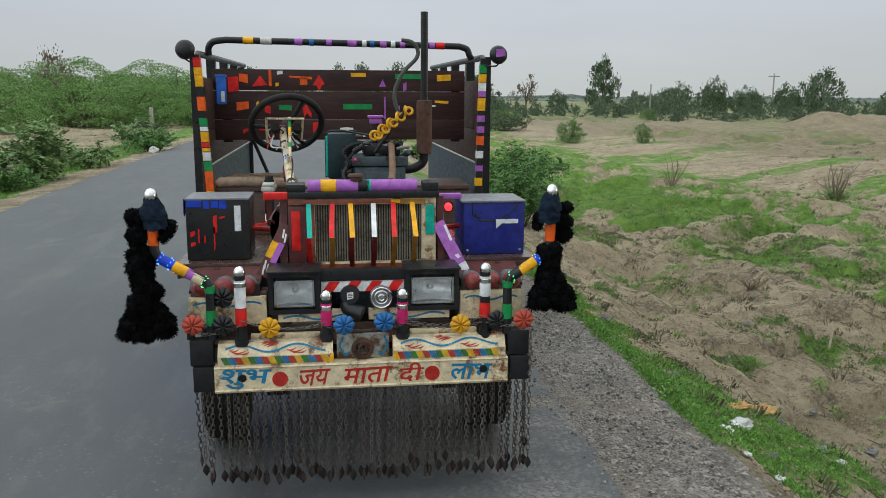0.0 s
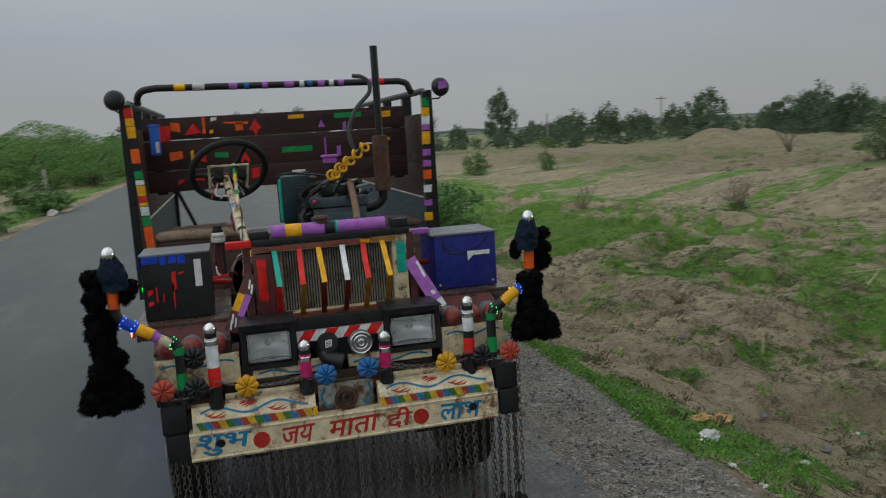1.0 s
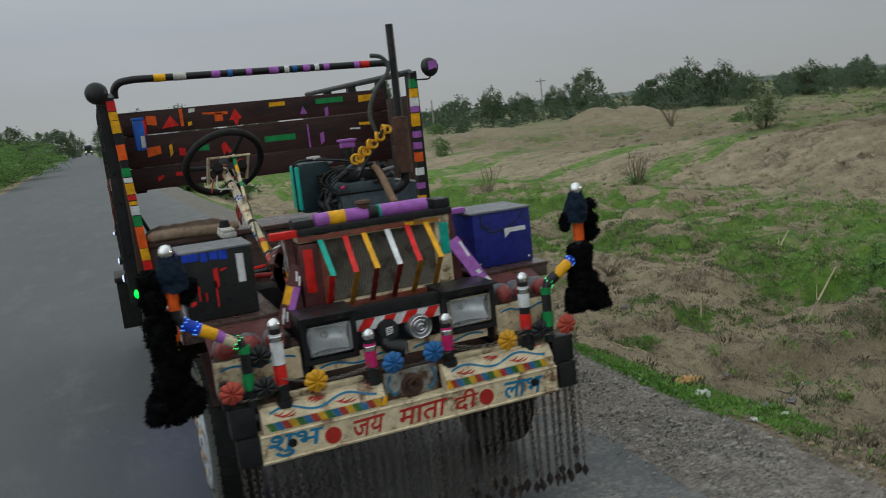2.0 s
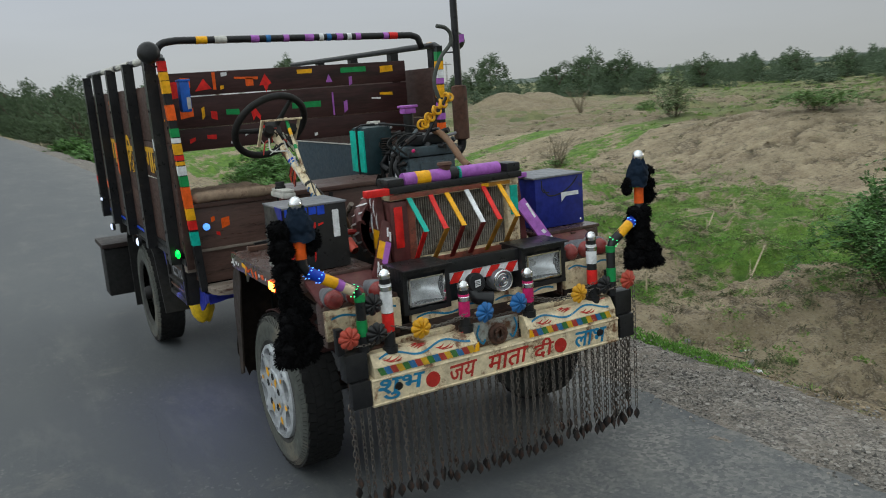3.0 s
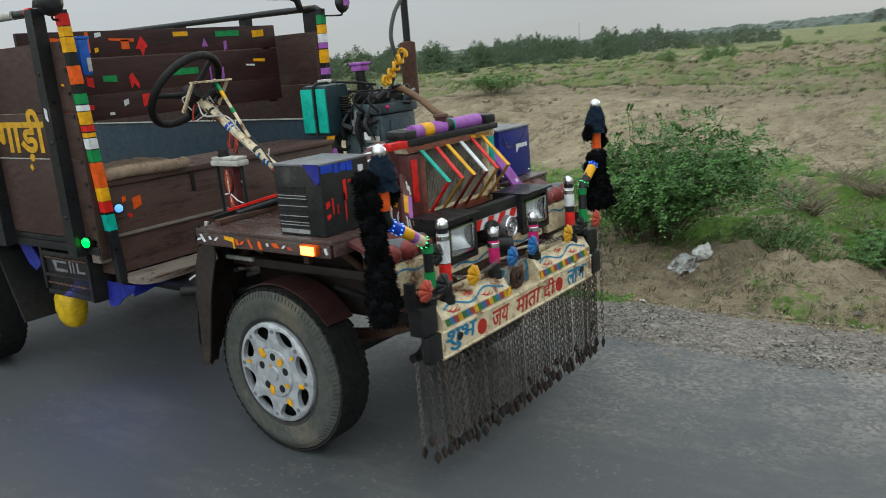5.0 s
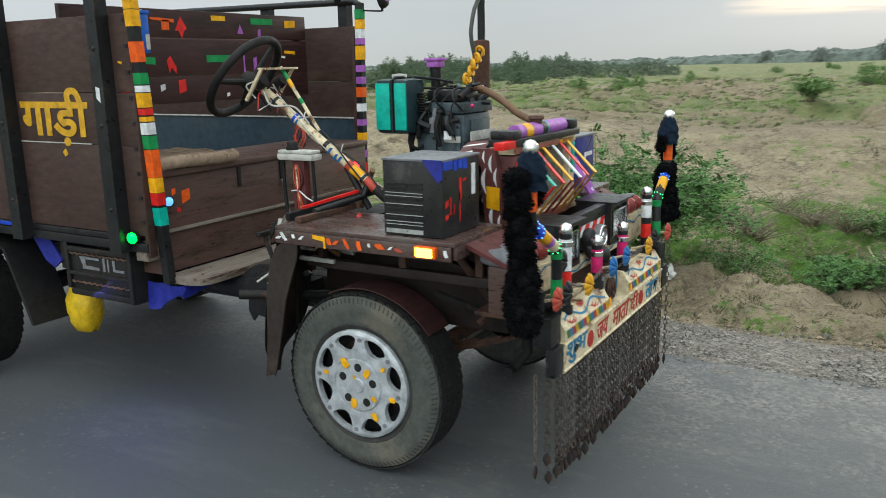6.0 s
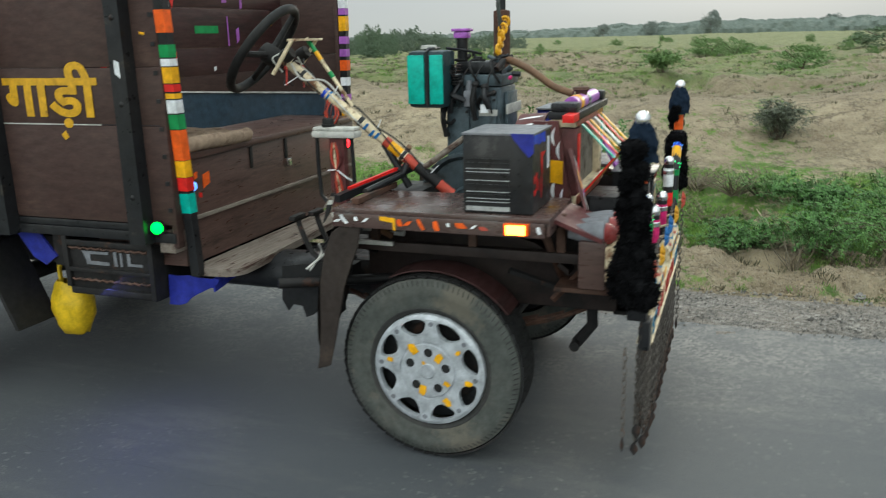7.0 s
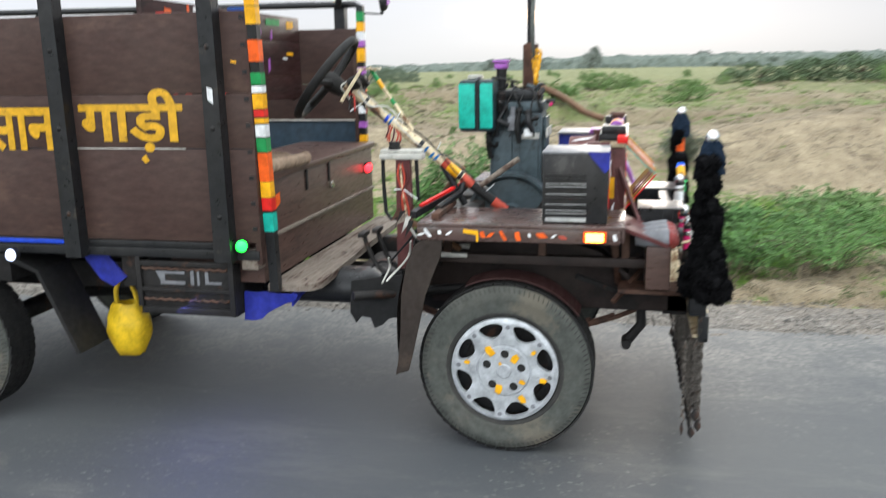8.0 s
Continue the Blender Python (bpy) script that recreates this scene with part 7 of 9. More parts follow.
    back_edge = [(1.06, 0.90), (1.115, 0.86), (1.15, 0.78), (1.172, 0.66), (1.18, 0.5), (1.192, 0.385), (1.205, 0.325)]
    front_edge = [(1.15, 0.345), (1.128, 0.43), (1.10, 0.55), (1.075, 0.66), (1.04, 0.75), (1.01, 0.82), (1.0, 0.90)]
    side_x = -0.785 if sx < 0 else 0.746
    prism(lip, back_edge + front_edge, "x", (side_x, side_x + 0.009))
    bmesh.ops.bevel(lip, geom=lip.edges[:], offset=0.0025, segments=1, affect="EDGES")
    part("arch_lip", lip, M["flap"], cart, "worn brown outer lip of the wheel arch", 0)
    guard = B()
    prism(guard, [(0.3, 0.70), (0.42, 0.79), (0.6, 0.835), (0.8, 0.84), (1.0, 0.82), (1.12, 0.74), (1.12, 0.76), (1.0, 0.84), (0.8, 0.86), (0.6, 0.855), (0.42, 0.81), (0.3, 0.72)], "x", (-0.56, -0.46) if sx < 0 else (0.43, 0.53))
    close = B()
    rows = [(0.77 - q * math.cos(radians(a)), 0.357 + q * math.sin(radians(a))) for q, turns in ((0.3615, range(38, 118, 6)), (0.367, range(116, 37, -6))) for a in turns]
    prism(close, rows, "x", (-0.705, -0.56) if sx < 0 else (0.53, 0.665))
    part("wheel_guard", close, M["plum"], cart, "dark red-brown guard close over the tyre")
    part("inner_guard", guard, M["under"], cart, "dark brown inner wheel guard")
    rod("plate_brace", [(sx * 0.70 - 0.015, 1.05, 0.93), (sx * 0.62 - 0.015, 1.13, 0.80), (sx * 0.47 - 0.015, 1.08, 0.72)], 0.012, M["iron"], cart)
    rod("plate_brace", [(sx * 0.70 - 0.015, 0.36, 0.9), (sx * 0.45 - 0.015, 0.34, 0.66)], 0.014, M["rust"], cart)
    # old lamps set in a sloping plate
    xs = (-0.665, -0.575, -0.482) if sx < 0 else (0.45, 0.535, 0.62)
    sheet_b = prism(B(), [(0.16, 0.86), (0.33, 0.925), (0.33, 0.94), (0.16, 0.875)], "x", (xs[0] - 0.05, xs[2] + 0.05))
    part("lamp_plate", sheet_b, M["maroon"], cart, "sloping maroon plate with painted white leaves")
    for x in xs:
        m = Matrix.Translation((x, 0.26, 0.885)) @ Matrix.Rotation(radians(90), 4, "X")
        cup = part("fog_lamp", lathe(B(), m, [(0.0, -0.02), (0.022, -0.02), (0.035, 0.04), (0.041, 0.075), (0.043, 0.1), (0.037, 0.103), (0.0, 0.09)], 22), M["grey_cup"], cart, "old round lamp with a dull red lens")
        part("lens", lathe(B(), m, [(0.0, 0.142), (0.02, 0.138), (0.033, 0.122), (0.038, 0.102)], 22), M["red_lens"], cup, "dull red plastic lens")
for x0, x1 in ((-0.64, -0.6), (0.57, 0.61)):
    block("guard_beam", (x0, x1, 0.24, 1.08, 0.765, 0.80), M["under"], cart, "red-brown beam over the wheel", 0.003)
    for y in (0.3, 0.62, 1.0):
        block("beam_post", (x0 + 0.008, x1 - 0.008, y, y + 0.03, 0.80, 0.935), M["rust"], cart, "", 0.003)
block("wood_rail", (-0.72, -0.36, 1.03, 1.06, 0.953, 0.975), M["rust"], cart, "", 0.003)
rail_d = part("dark_rail", tube(B(), [(-0.66, 1.148, 0.958), (-0.62, 1.14, 0.962), (-0.24, 1.02, 1.012)], 0.019, 4), M["black"], cart, "dark rail across the plate's end", 0)
part("tape_strip", tube(B(), [(-0.585, 1.134, 0.982), (-0.24, 1.022, 1.030)], 0.010, 4), M["red"], rail_d, "red tape", 0)
# seat, floor and body
deck = part("footboard", prism(B(), [(-0.79, 1.73), (-0.785, 1.60), (-0.765, 1.55), (-0.72, 1.525), (-0.65, 1.525), (0.1, 1.56), (0.72, 1.57), (0.76, 1.60), (0.76, 1.73)], "z", (0.655, 0.685)), M["wood"], cart, "worn wooden footboard")
for x in (-0.7, -0.2, 0.35):
    part("nail_head", lathe(B(), Matrix.Translation((x, 1.6, 0.685)), [(0.0, 0.0025), (0.006, 0.002), (0.008, 0.0)], 10), M["iron"], deck, "dark nail head")
part("under_frame", box(box(B(), -0.78, 0.75, 1.68, 1.74, 0.60, 0.655, 0.004), -0.5, 0.47, 1.18, 1.24, 0.58, 0.655, 0.004), M["iron"], cart)
bench = part("bench", box(box(B(), -0.80, 0.70, 1.735, 2.15, 0.69, 1.095, 0.004), -0.80, 0.70, 1.715, 2.15, 1.098, 1.125, 0.006), M["brown"], cart, "dark brown wooden bench box")
block("ledge", (-0.78, 0.69, 1.722, 1.736, 0.862, 0.876), M["wood"], bench, "worn edge between two boards", 0.002)
block("hasp", (-0.03, -0.008, 1.727, 1.735, 1.0, 1.09), M["iron"], bench, "iron hasp", 0.002)
part("padlock", box(B(), -0.036, -0.002, 1.712, 1.726, 0.965, 1.0, 0.004), M["chrome"], bench, "small steel padlock")
block("hasp", (-0.32, -0.3, 1.727, 1.735, 1.0, 1.09), M["iron"], bench, "iron hasp", 0.002)
patch(bench, "orange", rect(-0.635, 1.005, 0.045, 0.05, 0.008), "y", 1.7325)
patch(bench, "orange", rect(-0.70, 1.03, 0.02, 0.025, 0.004), "y", 1.7325)
patch(bench, "red", rect(-0.68, 0.95, 0.02, 0.02, -0.004), "y", 1.7325)


def round_lamp(x, y, z, colour, toward, name, label, r=0.02):
    toward = Vector(toward).normalized()
    c = Vector((x, y, z))
    cup = part(name, tube(B(), [c - toward * 0.015, c + toward * 0.006], r * 1.15, 18), M["black"], cart, label)
    part("lens", lathe(B(), Matrix.Translation(c + toward * 0.006) @ toward.to_track_quat("Z", "Y").to_matrix().to_4x4(), [(0.0, 0.011), (r * 0.6, 0.009), (r * 0.95, 0.002), (r, -0.003)], 18), M[colour], cup, "glowing lens")


round_lamp(-0.74, 1.725, 0.995, "blue_glow", (-0.3, -1, 0), "marker_lamp", "round pale blue marker lamp, lit")
round_lamp(-0.888, 1.785, 0.862, "green_glow", (-1, -0.3, 0), "marker_lamp", "round green marker lamp, lit", 0.024)
round_lamp(-0.93, 2.80, 0.803, "white_glow", (-1, 0, 0), "marker_lamp", "round pale marker lamp, lit", 0.026)
round_lamp(-0.935, 3.9, 0.775, "white_glow", (-1, 0, 0), "marker_lamp", "round pale marker lamp, lit", 0.026)
round_lamp(-0.935, 4.25, 0.955, "white_glow", (-1, -0.2, 0), "marker_lamp", "round pale marker lamp, lit", 0.013)
round_lamp(0.35, 0.47, 1.13, "red_glow", (-0.2, -1, 0), "marker_lamp", "small red marker lamp, lit", 0.011)
round_lamp(0.575, 1.722, 0.992, "red_glow", (-0.7, -1, 0), "marker_lamp", "small red marker lamp, lit", 0.027)

# corner posts with tape
for sx, low, high, rows in ((-1, -0.80, -0.868, [(1.81, 1.86, "red"), (1.765, 1.806, "yellow"), (1.70, 1.762, "yellow"), (1.565, 1.643, "orange"), (1.48, 1.524, "green"), (1.45, 1.475, "white"), (1.39, 1.446, "yellow"), (1.36, 1.386, "red"), (1.335, 1.354, "yellow"), (1.283, 1.33, "white"), (1.225, 1.278, "green"), (1.11, 1.222, "orange"), (1.047, 1.108, "yellow"), (0.995, 1.045, "red"), (0.91, 0.985, "teal")]), (1, 0.755, 0.79, [(1.79, 1.84, "green"), (1.735, 1.785, "yellow"), (1.684, 1.733, "white"), (1.65, 1.683, "purple"), (1.567, 1.643, "yellow"), (1.50, 1.538, "purple"), (1.434, 1.473, "purple"), (1.36, 1.415, "orange"), (1.28, 1.324, "white"), (1.20, 1.235, "purple"), (1.11, 1.16, "yellow"), (1.02, 1.06, "purple"), (0.93, 0.99, "red"), (0.84, 0.9, "orange")])):
    post_y = 1.69 if sx < 0 else 1.80

    def at(z, low=low, high=high, post_y=post_y):
        t = (z - 0.66) / 1.2
        return low + (high - low) * t, post_y
    bm = B()
    rings = []
    for z in (0.66, 1.2, 1.875):
        x, y = at(z)
        rings.append([bm.verts.new((x + a * 0.0185, y + b * 0.0185, z)) for a, b in ((-1, -1), (1, -1), (1, 1), (-1, 1))])
    for p, q in zip(rings, rings[1:]):
        for k in range(4):
            bm.faces.new((p[k], p[(k + 1) % 4], q[(k + 1) % 4], q[k]))
    bm.faces.new(rings[0][::-1])
    bm.faces.new(rings[-1])
    post = part("corner_post", bm, M["black"], cart, "black corner post wound with bands of coloured tape", 0)
    square_bands(post, at, 0.0205, rows)
    rail = rod("top_rail", [(at(1.87)[0], post_y, 1.862), (at(1.87)[0] - sx * 0.004, post_y + 0.03, 1.882), (sx * 0.86 - 0.015 + (0.0 if sx < 0 else -0.04), 4.46, 1.905)], 0.0185, M["black"], cart, "black top rail with worn silvery patches", 12)
    bands(rail, (sx * 0.86 - 0.015 - (0.0 if sx < 0 else 0.04), 1.75, 1.884), (sx * 0.86 - 0.015 - (0.0 if sx < 0 else 0.04), 4.46, 1.905), 0.0195, [(0.06, 0.075, "yellow" if sx > 0 else "red"), (0.12, 0.22, "plastic_white" if sx < 0 else "black"), (0.3, 0.45, "plastic_white"), (0.5, 0.7, "plastic_white")])

# side walls
def side_wall(sx):
    xo = -0.87 if sx < 0 else 0.80
    wall = part("side_wall", box(B(), xo, xo - sx * 0.012, 1.83, 4.46, 0.84, 0.866, 0.003), M["black"], cart, "brown wooden side wall with black iron posts and yellow lettering")
    y_front = 1.715 if sx < 0 else 1.815
    heights = (0.868, 1.238, 1.448, 1.752)
    for k, (a, b) in enumerate(zip(heights, heights[1:])):
        part("plank", box(B(), xo, xo - sx * 0.022, y_front, 4.45, a + 0.0015, b - 0.0015, 0.003), M["brown_wall"], wall, "")
    inner = part("inner_sheet", box(B(), xo - sx * 0.0225, xo - sx * 0.0265, 1.83, 4.44, 0.872, 1.235), M["blue_sheet"], wall, "faded blue-grey lining sheet", 0)
    block("inner_ledge", (xo - sx * 0.023, xo - sx * 0.036, 1.83, 4.44, 1.238, 1.246), M["plastic_white"], wall, "pale worn ledge", 0.001)
    for y in (1.85 if sx < 0 else 1.93, 2.51, 3.19, 3.86, 4.43):
        bm = B()
        prism(bm, [(y - 0.036, 0.80), (y + 0.036, 0.80), (y + 0.030, 1.89), (y - 0.030, 1.89)], "x", (xo + sx * 0.001, xo + sx * 0.058))
        p = part("post", bm, M["black"], wall, "black iron post")
        for z in (0.98, 1.32, 1.62):
            part("bolt_head", lathe(B(), Matrix.Translation((xo + sx * 0.058, y, z)) @ Matrix.Rotation(radians(90 * sx), 4, "Y"), [(0.0, 0.006), (0.008, 0.004), (0.011, 0.0)], 10), M["iron"], wall)
    # raised black tabs stand in for the shaded holes in the board
    for k in range(9):
        part("nail_hole_tab", box(B(), xo + sx * 0.0005, xo + sx * 0.004, y_front + 0.007, y_front + 0.025, 0.92 + 0.1 * k, 0.935 + 0.1 * k), M["black"], wall, "", 0)
    block("frame_strip", (xo + sx * 0.004, xo - sx * 0.02, y_front + 0.005, 4.46, 0.80, 0.838), M["black"], wall, "", 0.003)
    return wall


wall_l, wall_r = side_wall(-1), side_wall(1)
block("blue_strip", (-0.876, -0.871, 2.56, 4.40, 0.845, 0.862), M["blue"], wall_l, "blue tape strip", 0.001)
for text, y0, width in (("गाड़ी", 2.455, 0.455), ("िकसान", 3.13, 0.57)):
    bm = lettering(text, width, 0.245)
    bmesh.ops.rotate(bm, verts=bm.verts, cent=(0, 0, 0), matrix=Matrix.Rotation(radians(-90), 3, "Z"))
    bmesh.ops.translate(bm, verts=bm.verts, vec=(-0.8712, y0, 1.225))
    part("lettering", bm, M["yellow_paint"], wall_l, "yellow hand-painted letters", 0)
part("text_dot", prism(B(), [(2.16, 1.19), (2.18, 1.18), (2.195, 1.2), (2.175, 1.215)], "x", (-0.8725, -0.8702)), M["yellow_paint"], wall_l, "", 0)
for y0, y1 in ((3.24, 3.80), (3.9, 4.2)):
    part("writing_bar", box(B(), -0.872, -0.8702, y0, y1, 1.405, 1.43), M["yellow_paint"], wall_l, "yellow writing that cannot be read", 0)
    n = int((y1 - y0) / 0.09)
    for k in range(n):
        y = y0 + (k + 0.5) * (y1 - y0) / n
        part("writing_bar", box(B(), -0.872, -0.8702, y - 0.02, y + 0.02, 1.26 + 0.03 * (k % 2), 1.404), M["yellow_paint"], wall_l, "yellow writing that cannot be read", 0)
block("pale_line", (-0.8725, -0.8704, 2.0, 2.5, 1.2365, 1.241), M["plastic_white"], wall_l, "pale joint line", 0)
for y, z, w, h, c in ((1.85, 1.445, 0.022, 0.05, "white"), (3.19, 1.32, 0.05, 0.2, "orange"), (3.86, 1.1, 0.05, 0.05, "orange"), (4.43, 1.1, 0.05, 0.05, "red"), (3.6, 1.66, 0.07, 0.06, "orange")):
    at_x = -0.9305 if abs(y - 3.6) > 0.1 else -0.872
    patch(wall_l, c, rect(y, z, w, h, 0.008), "x", at_x, 0.0018)
patch(wall_l, "yellow", rect(1.775, 1.565, 0.022, 0.008, 0.003), "x", -0.872, 0.0018)

for x0, x1, y in ((-0.868, -0.83, 1.712), (0.755, 0.79, 1.822)):
    block("front_jamb", (x0, x1, y, y + 0.023, 0.78, 1.73), M["brown_wall"], cart, "brown wooden jamb")
block("lamp_block", (-0.868, -0.80, 1.73, 1.80, 0.76, 0.838), M["wood"], cart, "bare wood block", 0.003)

# board behind the bench
back = part("backboard", box(B(), -0.80, -0.74, 2.175, 2.2, 1.36, 1.80, 0.003), M["plum"], cart, "dark brown plank backboard covered with tape stickers")
part("batten", box(B(), 0.65, 0.71, 2.175, 2.2, 1.36, 1.80, 0.003), M["plum"], back, "dark brown end batten")
for z0, z1 in ((1.375, 1.499), (1.503, 1.677), (1.683, 1.812)):
    part("plank", box(B(), -0.845, 0.735, 2.15, 2.174, z0, z1, 0.003), M["plum"], back, "")
def bx(px):
    return -0.816 + (px - 385) * 0.003547


def bz(py):
    return 1.813 - (py - 122) * 0.003476


for px, py, w, h, c, sk in ((411, 149, 18, 26, "red", 2), (429, 138, 15, 15, "orange", -2), (475, 138, 5, 28, "orange", 0), (492, 128, 10, 6, "white", 1), (528, 136, 40, 4, "orange", -2), (533, 143, 13, 13, "orange", 0), (426, 187, 21, 14, "orange", 2), (469, 193, 10, 13, "red", -2), (500, 190, 22, 9, "green", -1), (554, 225, 13, 17, "red", 2), (461, 228, 15, 7, "red", -1), (430, 231, 10, 6, "red", 3), (628, 188, 52, 10, "green", 0), (630, 131, 27, 7, "yellow", 0), (720, 133, 48, 9, "green", 0), (784, 135, 25, 11, "yellow", 1), (677, 190, 3, 40, "purple", 0), (780, 179, 25, 5, "yellow", -1), (713, 152, 6, 14, "purple", 2), (452, 188, 5, 17, "yellow", 3), (487, 149, 6, 6, "yellow", 1), (700, 196, 7, 18, "purple", 3), (520, 226, 8, 8, "white", 2), (495, 240, 8, 4, "white", 0), (640, 240, 6, 5, "white", 1), (760, 186, 18, 3, "white", -1)):
    patch(back, c, rect(bx(px), bz(py), w * 0.003547, h * 0.003476, sk * 0.003), "y", 2.1478)
for pts, c in (([(443, 153), (470, 150), (458, 133)], "red"), ([(549, 150), (556, 150), (560, 162), (565, 150), (570, 147), (560, 131)], "red"), ([(530, 190), (537, 184), (546, 200), (545, 208), (538, 199), (533, 207)], "red"), ([(667, 152), (679, 152), (673, 138)], "purple")):
    patch(back, c, [(bx(a), bz(b)) for a, b in pts], "y", 2.1478)
block("pale_seam", (-0.69, -0.52, 2.148, 2.1495, 1.6775, 1.6825), M["white"], back, "", 0)
block("pale_seam", (-0.69, 0.70, 2.1485, 2.1495, 1.4995, 1.5025), M["rust"], back, "", 0)
rod("tail_brace", [(-0.832, 4.36, 1.30), (-0.835, 4.36, 0.88)], 0.02, M["black"], cart, "black iron tail post")
rod("tail_brace", [(-0.815, 4.36, 1.27), (-0.66, 4.36, 0.88)], 0.016, M["black"], cart, "slanting black iron tail brace")

# roll bar, mirrors
bar_pts = curve_pts([(-0.835, 1.94, 1.885), (-0.832, 1.93, 1.93), (-0.80, 1.92, 1.962), (-0.73, 1.91, 1.972)], 6) + [Vector((0.60, 1.9, 1.952))] + curve_pts([(0.66, 1.9, 1.951), (0.705, 1.9, 1.935), (0.722, 1.9, 1.90), (0.735, 1.91, 1.88)], 6)
bar = rod("roll_bar", bar_pts, 0.0195, M["black"], cart, "black tubular roll bar with coloured tape bands", 14)
bands(bar, (-0.73, 1.91, 1.972), (0.60, 1.9, 1.952), 0.0207, [(0.075, 0.12, "yellow"), (0.15, 0.2, "plastic_white"), (0.30, 0.335, "purple"), (0.365, 0.385, "flower_blue"), (0.44, 0.465, "purple"), (0.535, 0.575, "purple"), (0.60, 0.62, "white"), (0.635, 0.655, "flower_blue"), (0.68, 0.71, "purple"), (0.73, 0.75, "white"), (0.77, 0.795, "purple"), (0.905, 0.93, "purple"), (0.935, 0.975, "red")])
for sx, c, label in ((-1, (-0.925, 1.665, 1.902), "round black mirror, seen from behind"), (1, (0.862, 1.70, 1.895), "round black mirror with purple tape on its back")):
    m = Matrix.Translation(c) @ Matrix.Rotation(radians(82), 4, "X") @ Matrix.Rotation(radians(12 * sx), 4, "Y")
    mir = part("mirror", lathe(B(), m, [(0.0, 0.04), (0.025, 0.038), (0.043, 0.03), (0.053, 0.012), (0.055, -0.004), (0.051, -0.007), (0.0, -0.007)], 28), M["black"], cart, label)
    part("mirror_glass", lathe(B(), m, [(0.0, -0.0085), (0.049, -0.0085)], 28), M["chrome"], mir, "mirror glass")
    rod("mirror_arm", curve_pts([(c[0] - sx * 0.0, c[1], c[2] - 0.052), (c[0] - sx * 0.02, 1.69, c[2] - 0.066), (-0.86 if sx < 0 else 0.79, 1.69 if sx < 0 else 1.80, 1.835)], 5), 0.005, M["black"], mir, "", 6)
    if sx > 0:
        part("sticker", prism(B(), rect(0.866, 1.905, 0.05, 0.045, 0.004), "y", (1.655, 1.658)), M["purple"], mir, "purple tape", 0)

# bed
part("bed_floor", box(B(), -0.84, 0.77, 2.16, 4.44, 0.845, 0.875, 0.003), M["wood"], cart, "wooden cargo floor")
for y in (2.3, 2.9, 3.7, 4.3):
    block("bed_bearer", (-0.83, 0.77, y, y + 0.06, 0.66, 0.844), M["iron"], cart, "", 0.004)
for sx in (-1, 1):
    xo = sx * 0.835 - 0.015
    prism(bm := B(), [(2.58, 0.36), (2.74, 0.72), (2.9, 0.79), (3.7, 0.79), (3.80, 0.7), (3.80, 0.17), (3.785, 0.17), (3.785, 0.69), (3.69, 0.77), (2.91, 0.77), (2.755, 0.71), (2.6, 0.36)], "x", (xo - sx * 0.2, xo + sx * 0.012))
    part("rear_guard", bm, M["rubber_dark"], cart, "black rear wheel guard with mudflaps")
    block("rear_box", (xo + sx * 0.14, xo - sx * 0.06, 4.22, 4.44, 0.18, 0.56), M["rubber_dark"], cart, "black rear step box", 0.01)
    block("rear_shelf", (xo + sx * 0.15, xo - sx * 0.2, 4.20, 4.64, 0.565, 0.60), M["under"], cart, "", 0.004)
# tool tray under the side
tray_ob = part("tool_tray", box(B(), -0.856, -0.6, 1.842, 2.27, 0.556, 0.77, 0.004), M["iron"], cart, "dark iron tool tray with faded painted writing")
for d in ((-0.872, -0.857, 1.84, 1.862, 0.56, 0.80), (-0.872, -0.857, 2.25, 2.272, 0.59, 0.80), (-0.872, -0.857, 1.862, 2.25, 0.762, 0.784), (-0.872, -0.857, 1.862, 2.25, 0.655, 0.672), (-0.872, -0.857, 1.862, 2.25, 0.565, 0.59)):
    block("tray_bar", d, M["iron"], tray_ob, "", 0.002)
for pts in ([(2.06, 0.685), (2.17, 0.685), (2.17, 0.7), (2.19, 0.74), (2.06, 0.74), (2.06, 0.73), (2.15, 0.728), (2.15, 0.7), (2.06, 0.698)], [(2.02, 0.685), (2.035, 0.685), (2.035, 0.745), (2.02, 0.745)], [(1.995, 0.685), (2.005, 0.685), (2.005, 0.745), (1.995, 0.745)], [(1.90, 0.69), (1.97, 0.69), (1.97, 0.74), (1.955, 0.74), (1.955, 0.70), (1.90, 0.70)]):
    part("writing_bar", prism(B(), pts, "x", (-0.8595, -0.8565)), M["grey_cup"], tray_ob, "faded writing that cannot be read", 0)
for z in (0.75, 0.62):
    part("rope_edge", tube(B(), [(-0.86, 1.87 + 0.38 * i / 20, z + 0.003 * (-1) ** i) for i in range(21)], 0.006, 5), M["rust"], tray_ob, "red-brown braid")

